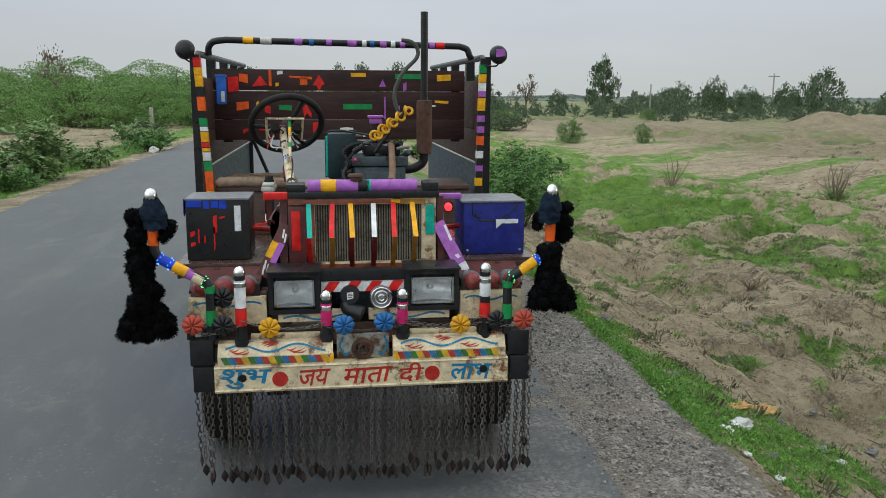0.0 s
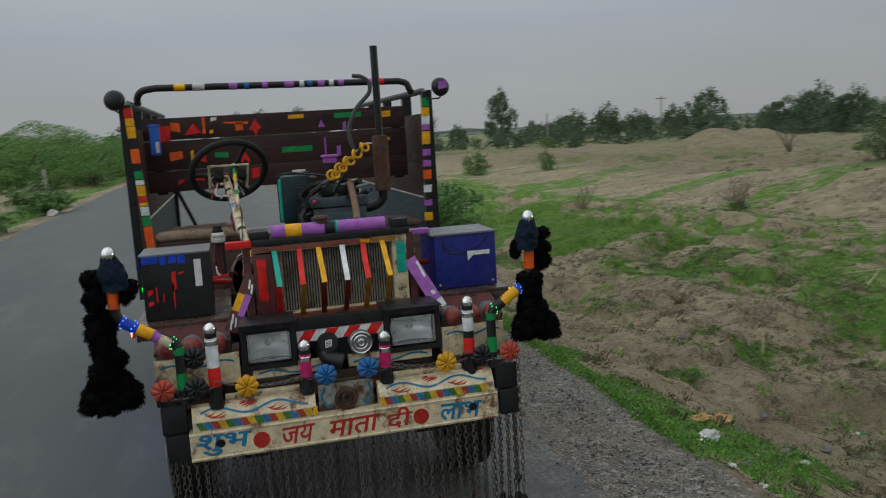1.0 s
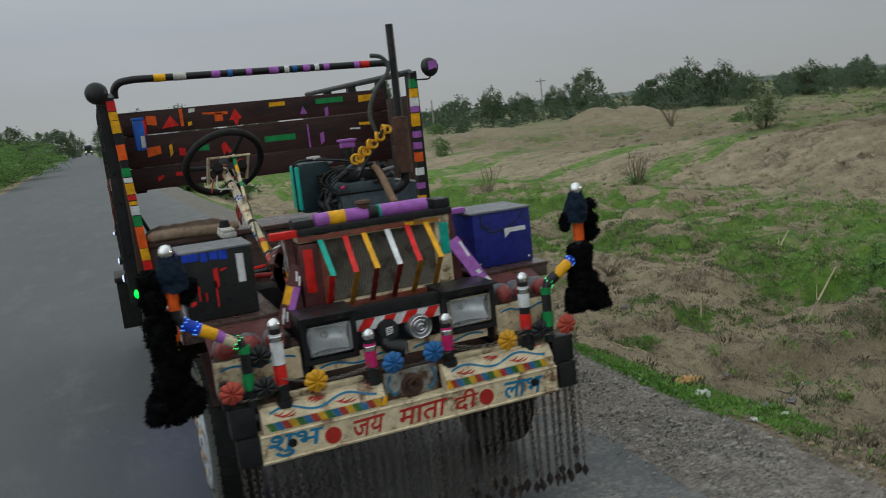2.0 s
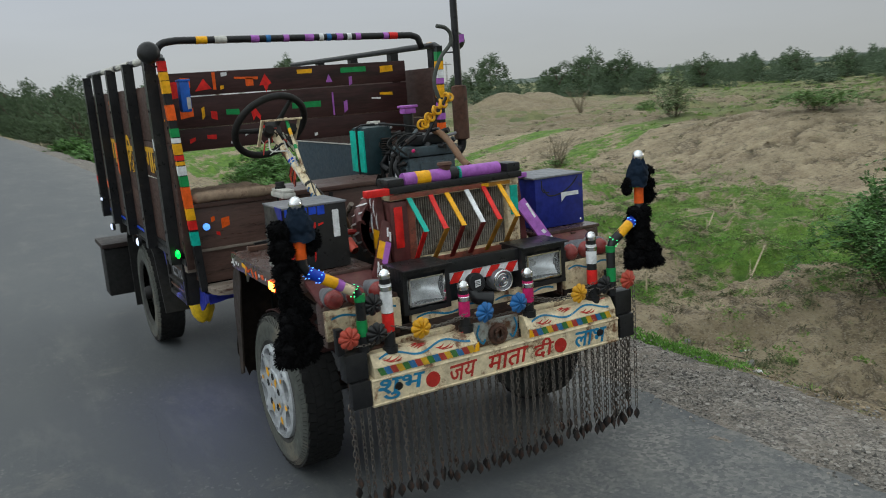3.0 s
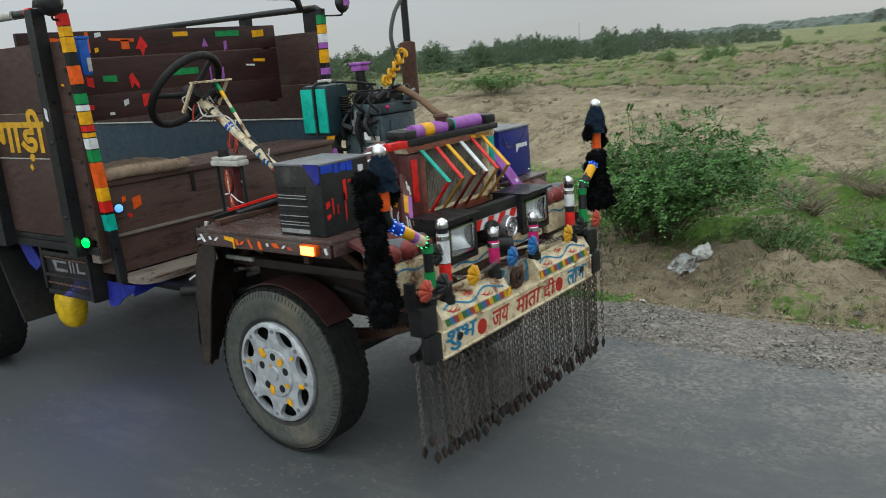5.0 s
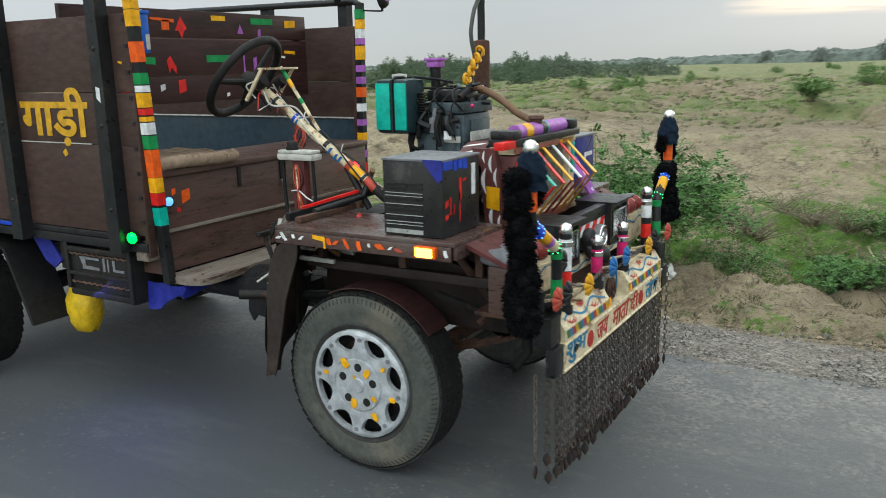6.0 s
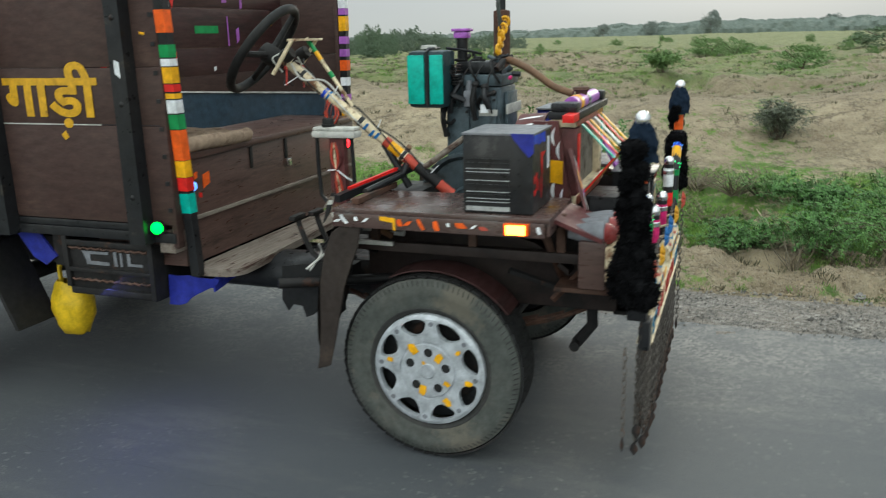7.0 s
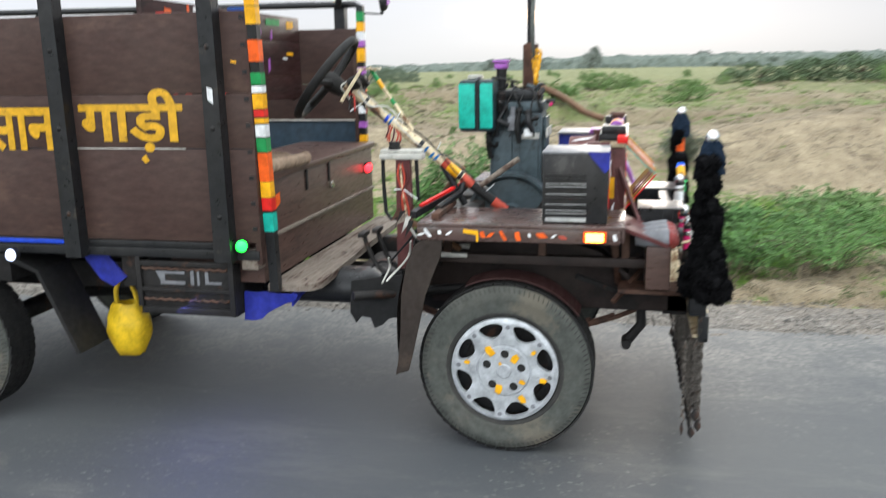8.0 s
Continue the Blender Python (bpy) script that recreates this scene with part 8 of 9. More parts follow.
# steering
col_a, col_b = Vector((-0.395, 1.50, 1.463)), Vector((-0.277, 0.83, 0.915))
column = rod("steering_column", [col_a, col_b], 0.02, M["cream"], cart, "cream steering column wound with tape and wires", 14)
bands(column, col_a, col_b, 0.0215, [(0.12, 0.135, "black"), (0.25, 0.265, "blue"), (0.275, 0.285, "flower_blue"), (0.455, 0.475, "black"), (0.605, 0.635, "coral"), (0.635, 0.70, "yellow"), (0.705, 0.72, "black"), (0.725, 0.79, "coral"), (0.79, 0.92, "iron"), (0.92, 1.0, "coral")])
for t, a, c in ((0.51, 0.4, "flower_blue"), (0.545, 1.2, "flower_blue"), (0.575, 0.2, "flower_blue")):
    p = col_a.lerp(col_b, t) + Vector((-0.0208, 0.004, 0.006 * math.sin(5 * a)))
    part("print", prism(B(), [(p.y - 0.016, p.z + 0.010), (p.y - 0.006, p.z + 0.013), (p.y + 0.016, p.z - 0.008), (p.y + 0.004, p.z - 0.013)], "x", (p.x - 0.001, p.x + 0.003)), M[c], column, "faded blue print")
for k in range(3):
    pts = [col_a.lerp(col_b, i / 16) + Vector((0.024 * math.cos(i * 0.5 + 2 * k), 0.01 * math.sin(i * 0.4 + k), 0.024 * math.sin(i * 0.5 + 2 * k) + 0.01)) for i in range(2, 15)]
    rod("wire", pts, 0.0035, M["black"] if k else M["plastic_white"], column, "", 5)
for t, dx, dy, dz in ((0.12, -0.05, 0.05, -0.04), (0.30, -0.01, -0.03, 0.05), (0.55, -0.01, -0.03, 0.055), (0.86, -0.02, -0.05, 0.045)):
    p = col_a.lerp(col_b, t)
    rod("zip_tie", [p, p + Vector((dx, dy, dz))], 0.003, M["white"], column, "white cable tie", 4)
for k in range(7):
    p = col_a.lerp(col_b, 0.27 + 0.012 * k) + Vector((-0.012, 0, -0.012))
    rod("wire", curve_pts([p, p + Vector((-0.012, 0.012 * math.sin(k), -0.035)), p + Vector((-0.01, 0.012, -0.062 - 0.006 * (k % 3)))], 4), 0.0038, M["coral" if k % 3 else "maroon"], column, "red-brown loose wire", 5)
rod("column_strut", [col_a.lerp(col_b, 0.60) - Vector((0, 0, 0.015)), (-0.30, 1.005, 0.945)], 0.0155, M["black"], cart, "black strut under the column", 8)
axis = (col_b - col_a).normalized()
wm = Matrix.Translation((-0.375, 1.59, 1.495)) @ (-axis).to_track_quat("Z", "Y").to_matrix().to_4x4()
steer = part("steering_wheel", ring(B(), wm, 0.197, 0.0185, 56, 12), M["rubber_dark"], cart, "black steering wheel")
lathe(bm := B(), wm @ Matrix.Translation((0, 0, -0.05)), [(0.0, 0.06), (0.03, 0.055), (0.042, 0.03), (0.04, 0.0), (0.03, -0.04), (0.0, -0.05)], 20)
part("boss", bm, M["rubber_dark"], steer, "black wheel boss")
for k in range(3):
    a = radians(90 + 120 * k + 25)
    p = [wm @ Vector((q * math.cos(a), q * math.sin(a), -0.035 + 0.035 * (q / 0.19))) for q in (0.02, 0.1, 0.19)]
    rod("spoke", p, [0.016, 0.013, 0.011], M["rubber_dark"], steer, "", 8)
# gauge bracket in front of the wheel
dash = part("gauge_bracket", tube(box(B(), -0.478, -0.272, 1.375, 1.42, 1.525, 1.534, 0.001), [(-0.474, 1.40, 1.53), (-0.48, 1.49, 1.40)], 0.009, 4), M["cream"], cart, "pale metal gauge bracket")
part("bracket_leg", tube(B(), [(-0.278, 1.40, 1.53), (-0.29, 1.48, 1.41)], 0.008, 4), M["cream"], dash)
for k in range(14):
    rk = random.Random(900 + k)
    p = Vector((rk.uniform(-0.44, -0.31), rk.uniform(1.42, 1.48), rk.uniform(1.40, 1.50)))
    rod("wiring", curve_pts([p, p + Vector((rk.uniform(-0.04, 0.04), rk.uniform(-0.03, 0.03), rk.uniform(-0.04, 0.03))), p + Vector((rk.uniform(-0.05, 0.05), rk.uniform(-0.04, 0.02), -0.07))], 4), 0.0035, M[("black", "iron", "plastic_white", "red_paint")[k % 4]], dash, "", 5)
for x in (-0.43, -0.31):
    part("gauge", lathe(B(), Matrix.Translation((x, 1.455, 1.47)) @ Matrix.Rotation(radians(-120), 4, "X"), [(0.0, 0.015), (0.024, 0.015), (0.028, 0.0), (0.024, -0.03), (0.0, -0.03)], 18), M["iron"], dash, "dark round gauge back")
rod("gauge_stay", [(-0.35, 1.405, 1.535), (-0.345, 1.22, 1.27)], 0.0075, M["cream"], dash, "thin pale rod with green and yellow tape", 8)
bands(dash, (-0.35, 1.405, 1.535), (-0.345, 1.22, 1.27), 0.0088, [(0.04, 0.2, "green"), (0.2, 0.32, "yellow"), (0.5, 0.58, "green")])
rod("wire", curve_pts([(-0.44, 1.43, 1.44), (-0.45, 1.38, 1.38), (-0.38, 1.32, 1.37), (-0.36, 1.26, 1.30)], 6), 0.004, M["plastic_white"], dash, "pale loose wire", 6)
# brake reservoir on its stand
stand = part("reservoir_stand", prism(B(), [(1.20, 0.69), (1.27, 0.69), (1.265, 1.158), (1.205, 1.158)], "x", (-0.475, -0.44)), M["maroon"], cart, "red-brown stand with a brake fluid reservoir")
part("reservoir", box(box(B(), -0.495, -0.425, 1.145, 1.333, 1.158, 1.186, 0.011), -0.49, -0.43, 1.15, 1.328, 1.186, 1.200, 0.006), M["plastic_white"], stand, "off-white plastic reservoir")
part("outlet", tube(B(), [(-0.46, 1.245, 1.135), (-0.46, 1.245, 1.16)], 0.012, 10), M["rubber_dark"], stand)
part("reservoir_cap", lathe(B(), Matrix.Translation((-0.461, 1.272, 1.199)), [(0.0, 0.032), (0.021, 0.032), (0.0225, 0.029), (0.0225, 0.012), (0.027, 0.011), (0.027, 0.0)], 18), M["rubber_dark"], stand, "black screw cap")
rod("bracket_arm", curve_pts([(-0.46, 1.325, 1.158), (-0.46, 1.325, 1.05), (-0.46, 1.318, 0.93)], 4) + [Vector((-0.46, 1.30, 0.905)), Vector((-0.46, 1.235, 0.90))], 0.0085, M["black"], stand, "black bent bracket arm", 8)
rod("bracket_arm", [(-0.44, 1.185, 1.158), (-0.44, 1.18, 0.98)], 0.008, M["black"], stand, "", 8)
for k in range(4):
    rod("pipe", curve_pts([(-0.478, 1.25 - 0.006 * k, 1.14), (-0.482, 1.255 - 0.014 * k, 1.08), (-0.48, 1.225 + 0.008 * k, 1.0), (-0.478, 1.21 + 0.012 * k, 0.92)], 6), 0.0042, M[("coral", "cream", "coral", "maroon")[k]], stand, "", 6)
rod("cable_tie", [(-0.48, 1.275, 1.03), (-0.482, 1.235, 1.035), (-0.48, 1.195, 1.005), (-0.462, 1.18, 0.99)], 0.003, M["white"], stand, "white cable tie", 5)
for x, y in ((-0.52, 1.40), (-0.42, 1.37)):
    arm = rod("pedal", curve_pts([(x, y - 0.16, 0.64), (x, y - 0.06, 0.70), (x, y - 0.01, 0.80), (x, y, 0.845)], 5), 0.011, M["iron"], cart, "dark iron pedal on a bent arm", 8)
    part("pedal_pad", box(B(), x - 0.045, x + 0.045, y - 0.012, y + 0.016, 0.836, 0.856, 0.005), M["iron"], arm, "worn dark pedal pad")
rod("cross_lever", [(-0.60, 1.06, 0.975), (-0.33, 1.02, 1.0), (-0.3, 1.0, 1.07)], 0.014, M["black"], cart)
rod("gear_lever", [(-0.12, 1.2, 0.69), (-0.16, 1.15, 0.95), (-0.25, 1.02, 1.10)], 0.012, M["hose"], cart, "brown gear lever")

# engine
engine = part("engine", box(B(), -0.02, 0.22, 0.70, 0.94, 0.70, 1.325, 0.012), M["engine"], cart, "grey-blue single-cylinder diesel engine with pipes and hoses")
part("crankcase", box(B(), -0.06, 0.25, 0.66, 1.0, 0.62, 0.86, 0.02), M["engine"], engine, "grey cast crankcase")
part("cylinder_head", box(B(), -0.032, 0.232, 0.692, 0.948, 1.327, 1.372, 0.008), M["engine"], engine, "cast cylinder head")
part("valve_cover", box(B(), 0.02, 0.2, 0.74, 0.91, 1.374, 1.425, 0.016), M["black"], engine, "black valve cover")
for d in ((-0.034, -0.0205, 0.715, 0.80, 0.98, 1.29), (-0.031, -0.0205, 0.835, 0.928, 0.92, 1.24), (0.03, 0.19, 0.684, 0.699, 1.0, 1.3)):
    cover_p = part("side_cover", box(B(), *d, 0.005), M["engine"], engine, "bolted side cover")
    for u, v in ((0.1, 0.06), (0.9, 0.06), (0.1, 0.94), (0.9, 0.94)):
        if d[0] < 0:
            c = Vector((d[0], d[2] + (d[3] - d[2]) * u, d[4] + (d[5] - d[4]) * v))
            rod("cover_bolt", [c + Vector((0.002, 0, 0)), c - Vector((0.006, 0, 0))], 0.006, M["iron"], cover_p, "", 6)
block("grey_plate", (-0.0385, -0.0345, 0.71, 0.79, 1.205, 1.232), M["plastic_white"], engine, "pale strip", 0.001)
block("grey_plate", (0.0, 0.22, 0.676, 0.683, 1.21, 1.25), M["plastic_white"], engine, "pale strip", 0.001)
for k in range(4):
    y = 0.73 + 0.055 * k
    rod("injector_pipe", curve_pts([(-0.03, y, 1.20 + 0.02 * k), (-0.055, y + 0.01, 1.27), (-0.045, y + 0.015, 1.36), (0.01, y, 1.41)], 6), 0.0032, M["iron"], engine, "thin bent injector pipe", 6)
part("injector_pump", lathe(box(B(), -0.06, -0.022, 0.81, 0.85, 1.245, 1.31, 0.005), Matrix.Translation((-0.04, 0.83, 1.31)), [(0.0, 0.04), (0.01, 0.04), (0.014, 0.02), (0.014, 0.0)], 12), M["grey_cup"], engine, "grey injector pump")
rod("drain_pipe", curve_pts([(-0.07, 0.94, 1.24), (-0.09, 0.93, 1.2), (-0.06, 0.91, 1.175), (-0.02, 0.9, 1.19)], 6), 0.008, M["rubber_dark"], engine, "black hose under the tank", 8)
rod("wooden_lever", [(-0.3, 0.945, 1.02), (-0.3, 0.77, 1.145)], 0.012, M["wood"], cart, "pale wooden lever", 8)
tank = part("fuel_tank", box(B(), -0.15, 0.0, 0.90, 1.06, 1.245, 1.475, 0.022), M["plastic_dark"], cart, "dark fuel tank with teal stripes")
for y0, y1 in ((0.905, 0.962), (0.985, 1.058)):
    part("stripe", box(B(), -0.156, -0.146, y0, y1, 1.262, 1.458, 0.004), M["teal"], tank, "teal stripe")
part("tank_strap", tube(tube(B(), [(-0.155, 0.973, 1.25), (-0.155, 0.973, 1.47), (-0.13, 0.973, 1.482), (0.0, 0.973, 1.482)], 0.006, 6), [(-0.06, 0.92, 1.482), (0.03, 0.86, 1.47), (0.1, 0.82, 1.455)], 0.006, 6), M["black"], tank)
part("tank_cap", lathe(B(), Matrix.Translation((-0.05, 1.0, 1.475)), [(0.0, 0.022), (0.032, 0.02), (0.034, 0.006), (0.02, 0.0)], 18), M["plastic_white"], tank, "pale filler cap")
part("intake_pipe", lathe(lathe(B(), Matrix.Translation((0.09, 0.9, 1.41)), [(0.0, 0.0), (0.022, 0.0), (0.022, 0.06), (0.024, 0.07), (0.024, 0.105), (0.0, 0.105)], 14), Matrix.Translation((0.09, 0.9, 1.515)), [(0.0, 0.0), (0.026, 0.0), (0.026, 0.006), (0.0, 0.006)], 18), M["black"], engine, "black air intake pipe")
part("air_filter", box(box(B(), 0.06, 0.12, 0.87, 0.93, 1.52, 1.548, 0.006), 0.052, 0.128, 0.862, 0.938, 1.548, 1.56, 0.004), M["purple"], engine, "purple taped air filter lid")
bm = B()
for k in range(8):
    lathe(bm, Matrix.Translation((-0.045, 0.885, 1.335 + 0.011 * k)), [(0.0, 0.0), (0.026, 0.0), (0.026, 0.004), (0.012, 0.005), (0.0, 0.005)], 14)
part("finned_cap", bm, M["iron"], engine, "small finned cylinder")
for a, b, r, m in (((-0.05, 0.92, 1.30), (-0.062, 0.845, 1.27), 0.013, "black"), ((-0.052, 0.80, 1.335), (-0.055, 0.80, 1.19), 0.011, "rubber_dark"), ((-0.046, 0.76, 1.325), (-0.058, 0.74, 1.24), 0.012, "black"), ((-0.05, 0.865, 1.345), (-0.06, 0.905, 1.22), 0.010, "black"), ((-0.04, 0.725, 1.30), (-0.045, 0.79, 1.265), 0.009, "iron"), ((-0.045, 0.93, 1.26), (-0.05, 0.93, 1.12), 0.012, "rubber_dark")):
    a, b = Vector(a), Vector(b)
    rod("pipe_fitting", curve_pts([a, a.lerp(b, 0.5) + Vector((-0.018, 0.008, 0.006)), b], 5), r, M[m], engine, "", 8)
    ball(bm := B(), a, r * 1.5, 10, (1, 1, 0.8))
    part("union_nut", bm, M["iron"], engine)
rng_e = random.Random(41)
for k in range(26):
    x, y, z = rng_e.uniform(-0.03, 0.22), rng_e.uniform(0.68, 0.95), rng_e.uniform(1.34, 1.46)
    d = Vector((rng_e.uniform(-1, 1), rng_e.uniform(-1, 1), rng_e.uniform(-0.3, 0.5))).normalized() * rng_e.uniform(0.03, 0.08)
    rod("engine_fitting", [Vector((x, y, z)), Vector((x, y, z)) + d], rng_e.uniform(0.006, 0.014), M[("engine", "iron", "black", "iron", "grey_cup")[k % 5]], engine, "", 8)
for k in range(3):
    a = Vector((-0.035, 0.70 + 0.09 * k, 1.34))
    rod("hose", curve_pts([a, a + Vector((-0.04, 0.02, 0.05)), a + Vector((0.02, 0.04, 0.09)), a + Vector((0.09, 0.0, 0.09))], 6), 0.005, M["rubber_dark"], engine, "", 6)
ball(bm := B(), (-0.02, 0.66, 1.36), 0.009, 10)
part("knob", bm, M["pink"], engine, "pink knob")
block("tag", (-0.065, -0.06, 0.74, 0.775, 1.22, 1.255), M["white"], engine, "small white tag", 0)
part("flywheel", lathe(B(), Matrix.Translation((-0.07, 0.83, 0.86)) @ Matrix.Rotation(radians(-90), 4, "Y"), [(0.0, 0.04), (0.05, 0.05), (0.06, 0.03), (0.17, 0.03), (0.185, 0.05), (0.2, 0.05), (0.2, -0.02), (0.0, -0.02)], 40), M["engine"], engine, "dark cast flywheel")
# exhaust
stack = part("exhaust_pipe", tube(tube(B(), [(0.318, 0.79, 1.6), (0.318, 0.79, 2.045)], 0.0175, 16), curve_pts([(0.2, 0.80, 1.30), (0.27, 0.80, 1.31), (0.312, 0.795, 1.34), (0.318, 0.79, 1.39)], 6), 0.022, 12), M["black"], cart, "upright black exhaust pipe")
part("silencer", lathe(B(), Matrix.Translation((0.318, 0.79, 0)), [(0.0175, 1.375), (0.036, 1.382), (0.0375, 1.40), (0.0375, 1.615), (0.036, 1.632), (0.0175, 1.638)], 22), M["rust"], stack, "rust-brown silencer drum")
rod("spring_tail", curve_pts([(0.195, 0.76, 1.56), (0.172, 0.765, 1.66), (0.212, 0.77, 1.76), (0.278, 0.775, 1.83), (0.283, 0.775, 1.875), (0.255, 0.775, 1.905), (0.208, 0.77, 1.913)], 8), 0.0095, M["grey_tail"], stack, "curved dark rubber tail", 8)
bm = B()
ga, gb = Vector((0.075, 0.74, 1.47)), Vector((0.222, 0.75, 1.585))
for k in range(5):
    c = ga.lerp(gb, k / 4)
    ring(bm, Matrix.Translation(c) @ Matrix.Rotation(radians(90), 4, "X") @ Matrix.Rotation(0.4 * k, 4, "Y"), 0.020, 0.0064, 16, 8)
    ring(bm, Matrix.Translation(c + Vector((0.018, 0, 0.0))) @ Matrix.Rotation(radians(70), 4, "X"), 0.0165, 0.0066, 14, 7)
part("yellow_chain", bm, M["flower_yellow"], cart, "knotted yellow plastic chain")
rod("yellow_stay", [ga - Vector((0, 0, 0.08)), gb], 0.008, M["black"], cart)
rod("radiator_hose", curve_pts([(0.15, 0.78, 1.40), (0.152, 0.73, 1.43), (0.148, 0.62, 1.385), (0.142, 0.52, 1.318), (0.13, 0.43, 1.285)], 8), 0.0155, M["hose"], cart, "brown rubber radiator hose", 12)
for k in range(8):
    a = rng_e.uniform(-0.3, 0.3)
    rod("engine_bay_pipe", curve_pts([(a, 0.45 + 0.05 * k, 0.75), (a + rng_e.uniform(-0.1, 0.1), 0.55, 0.9 + 0.03 * k), (a + rng_e.uniform(-0.2, 0.2), 0.75, 0.8)], 5), 0.012, M["iron" if k % 2 else "rust"], cart, "", 7)
rod("maroon_hose", curve_pts([(-0.4, 0.45, 1.1), (-0.36, 0.55, 1.14), (-0.3, 0.62, 1.05)], 6), 0.02, M["maroon"], cart)
# under-body clutter
for a, b, c in (((-0.66, 1.16, 0.93), (-0.55, 0.98, 0.80), "hose"), ((-0.5, 1.12, 0.815), (-0.5, 0.95, 0.80), "plastic_white"), ((-0.74, 1.12, 0.86), (-0.5, 1.16, 0.79), "iron"), ((-0.62, 0.5, 0.72), (-0.5, 0.3, 0.62), "iron"), ((-0.55, 0.36, 0.60), (-0.46, 0.22, 0.75), "rust"), ((-0.60, 1.12, 0.72), (-0.46, 1.22, 0.68), "iron")):
    rod("strut", [a, b], 0.013, M[c], cart, "", 5)
for k in range(7):
    rk = random.Random(700 + k)
    p = Vector((rk.uniform(-0.72, -0.5), rk.uniform(1.12, 1.3), rk.uniform(0.70, 0.92)))
    rod("loose_wire", curve_pts([p, p + Vector((rk.uniform(-0.05, 0.05), rk.uniform(-0.1, 0.1), rk.uniform(-0.12, 0.02))), p + Vector((rk.uniform(-0.08, 0.08), rk.uniform(-0.12, 0.12), rk.uniform(-0.16, 0.0)))], 5), 0.005, M["black" if k % 3 else "plastic_white"], cart, "", 5)
for k in range(5):
    rk = random.Random(760 + k)
    y = 1.12 + 0.03 * k
    prism(bm := B(), [(y, 0.955), (y + 0.02, 0.955), (y + 0.035 + 0.02 * rk.random(), 0.92 - 0.04 * rk.random()), (y + 0.012, 0.925)], "x", (-0.76 + 0.07 * k, -0.752 + 0.07 * k))
    part("torn_strip", bm, M[("iron", "plastic_white", "wood", "iron", "rust")[k]], cart, "torn strip at the plate's end", 0)
part("air_tank", lathe(B(), Matrix.Translation((-0.44, 1.60, 0.60)) @ Matrix.Rotation(radians(-90), 4, "X") @ Matrix.Diagonal((1.5, 0.85, 1, 1)), [(0.0, -0.26), (0.06, -0.25), (0.085, -0.21), (0.09, -0.16), (0.09, 0.3), (0.0, 0.3)], 28), M["black"], cart, "black drum slung below the footboard")
torn = B()
edge = [(1.17, 0.70), (1.44, 0.66), (1.45, 0.52), (1.425, 0.475), (1.40, 0.505), (1.36, 0.50), (1.345, 0.455), (1.31, 0.47), (1.28, 0.50), (1.23, 0.51), (1.20, 0.48), (1.17, 0.50)]
prism(torn, edge, "x", (-0.60, -0.592))
part("splash_sheet", torn, M["rubber_dark"], cart, "torn black rubber splash sheet", 0)
rod("under_pipe", [(-0.7, 1.40, 0.62), (-0.5, 1.15, 0.6), (-0.45, 0.9, 0.62)], 0.02, M["iron"], cart)
block("pale_bar", (-0.66, -0.645, 0.93, 1.10, 0.79, 0.806), M["plastic_white"], cart, "pale worn bar behind the wheel guard", 0.002)


def tarp(outline, axis, at, seed):
    """A crumpled scrap of blue sheet: a flat outline with a ragged, folded surface."""
    bm = prism(B(), outline, axis, (at, at + 0.006))
    bmesh.ops.subdivide_edges(bm, edges=bm.edges[:], cuts=4, use_grid_fill=True)
    bmesh.ops.triangulate(bm, faces=bm.faces[:])
    for v in bm.verts:
        d = noise.noise(v.co * 14 + Vector((seed, 0, 0)))
        v.co += Vector((0.016 * d, 0.016 * d, 0.008 * d))
    part("tarpaulin_scrap", bm, M["blue_cloth"], cart, "crumpled blue tarpaulin scrap hanging under the floor", 60)


tarp([(-0.80, 0.655), (-0.30, 0.655), (-0.40, 0.64), (-0.60, 0.625), (-0.74, 0.60), (-0.80, 0.595)], "y", 1.62, 3)
tarp([(1.84, 0.53), (1.83, 0.65), (1.60, 0.65), (1.62, 0.61), (1.70, 0.585), (1.76, 0.545)], "x", -0.80, 5)
prism(bm := B(), [(2.34, 0.70), (2.42, 0.80), (2.54, 0.80), (2.46, 0.69), (2.40, 0.66)], "x", (-0.84, -0.83))
part("tarpaulin_scrap", bm, M["blue_cloth"], cart, "blue tarpaulin scrap", 0)
part("led_strip", box(B(), -0.55, -0.54, 1.9, 2.5, 0.625, 0.632), M["blue_led"], cart, "thin lit blue light strip")
lamp_b = new("under_lamp", bpy.data.lights.new("under_lamp", "AREA"))
lamp_b.data.energy, lamp_b.data.color, lamp_b.data.size = 1.6, (0.16, 0.18, 1.0), 0.3
lamp_b.matrix_world = look((-0.80, 2.1, 0.53), (-1.15, 1.65, 0))
# ---- things that stand on, hang from or lie beside the cart ----
# black box on the fender
x0, x1, y0, y1, z0, z1 = -0.752, -0.486, 0.385, 0.625, 0.954, 1.216
amp = thing("amplifier_box", (-0.62, 0.5, 0.954), "black tin equipment box with tape scraps on the fender plate", "box")
part("body", box(B(), x0, x1, y0, y1, z0, z1, 0.006), M["amp_tin"], amp)
# grey stands in for the sky's sheen on the black lid
part("lid", box(B(), x0 - 0.003, x1 + 0.003, y0 - 0.003, y1 + 0.003, z1 - 0.002, z1 + 0.006, 0.002), M["grey_cup"], amp, "lid coloured grey for the sky's reflection on it")
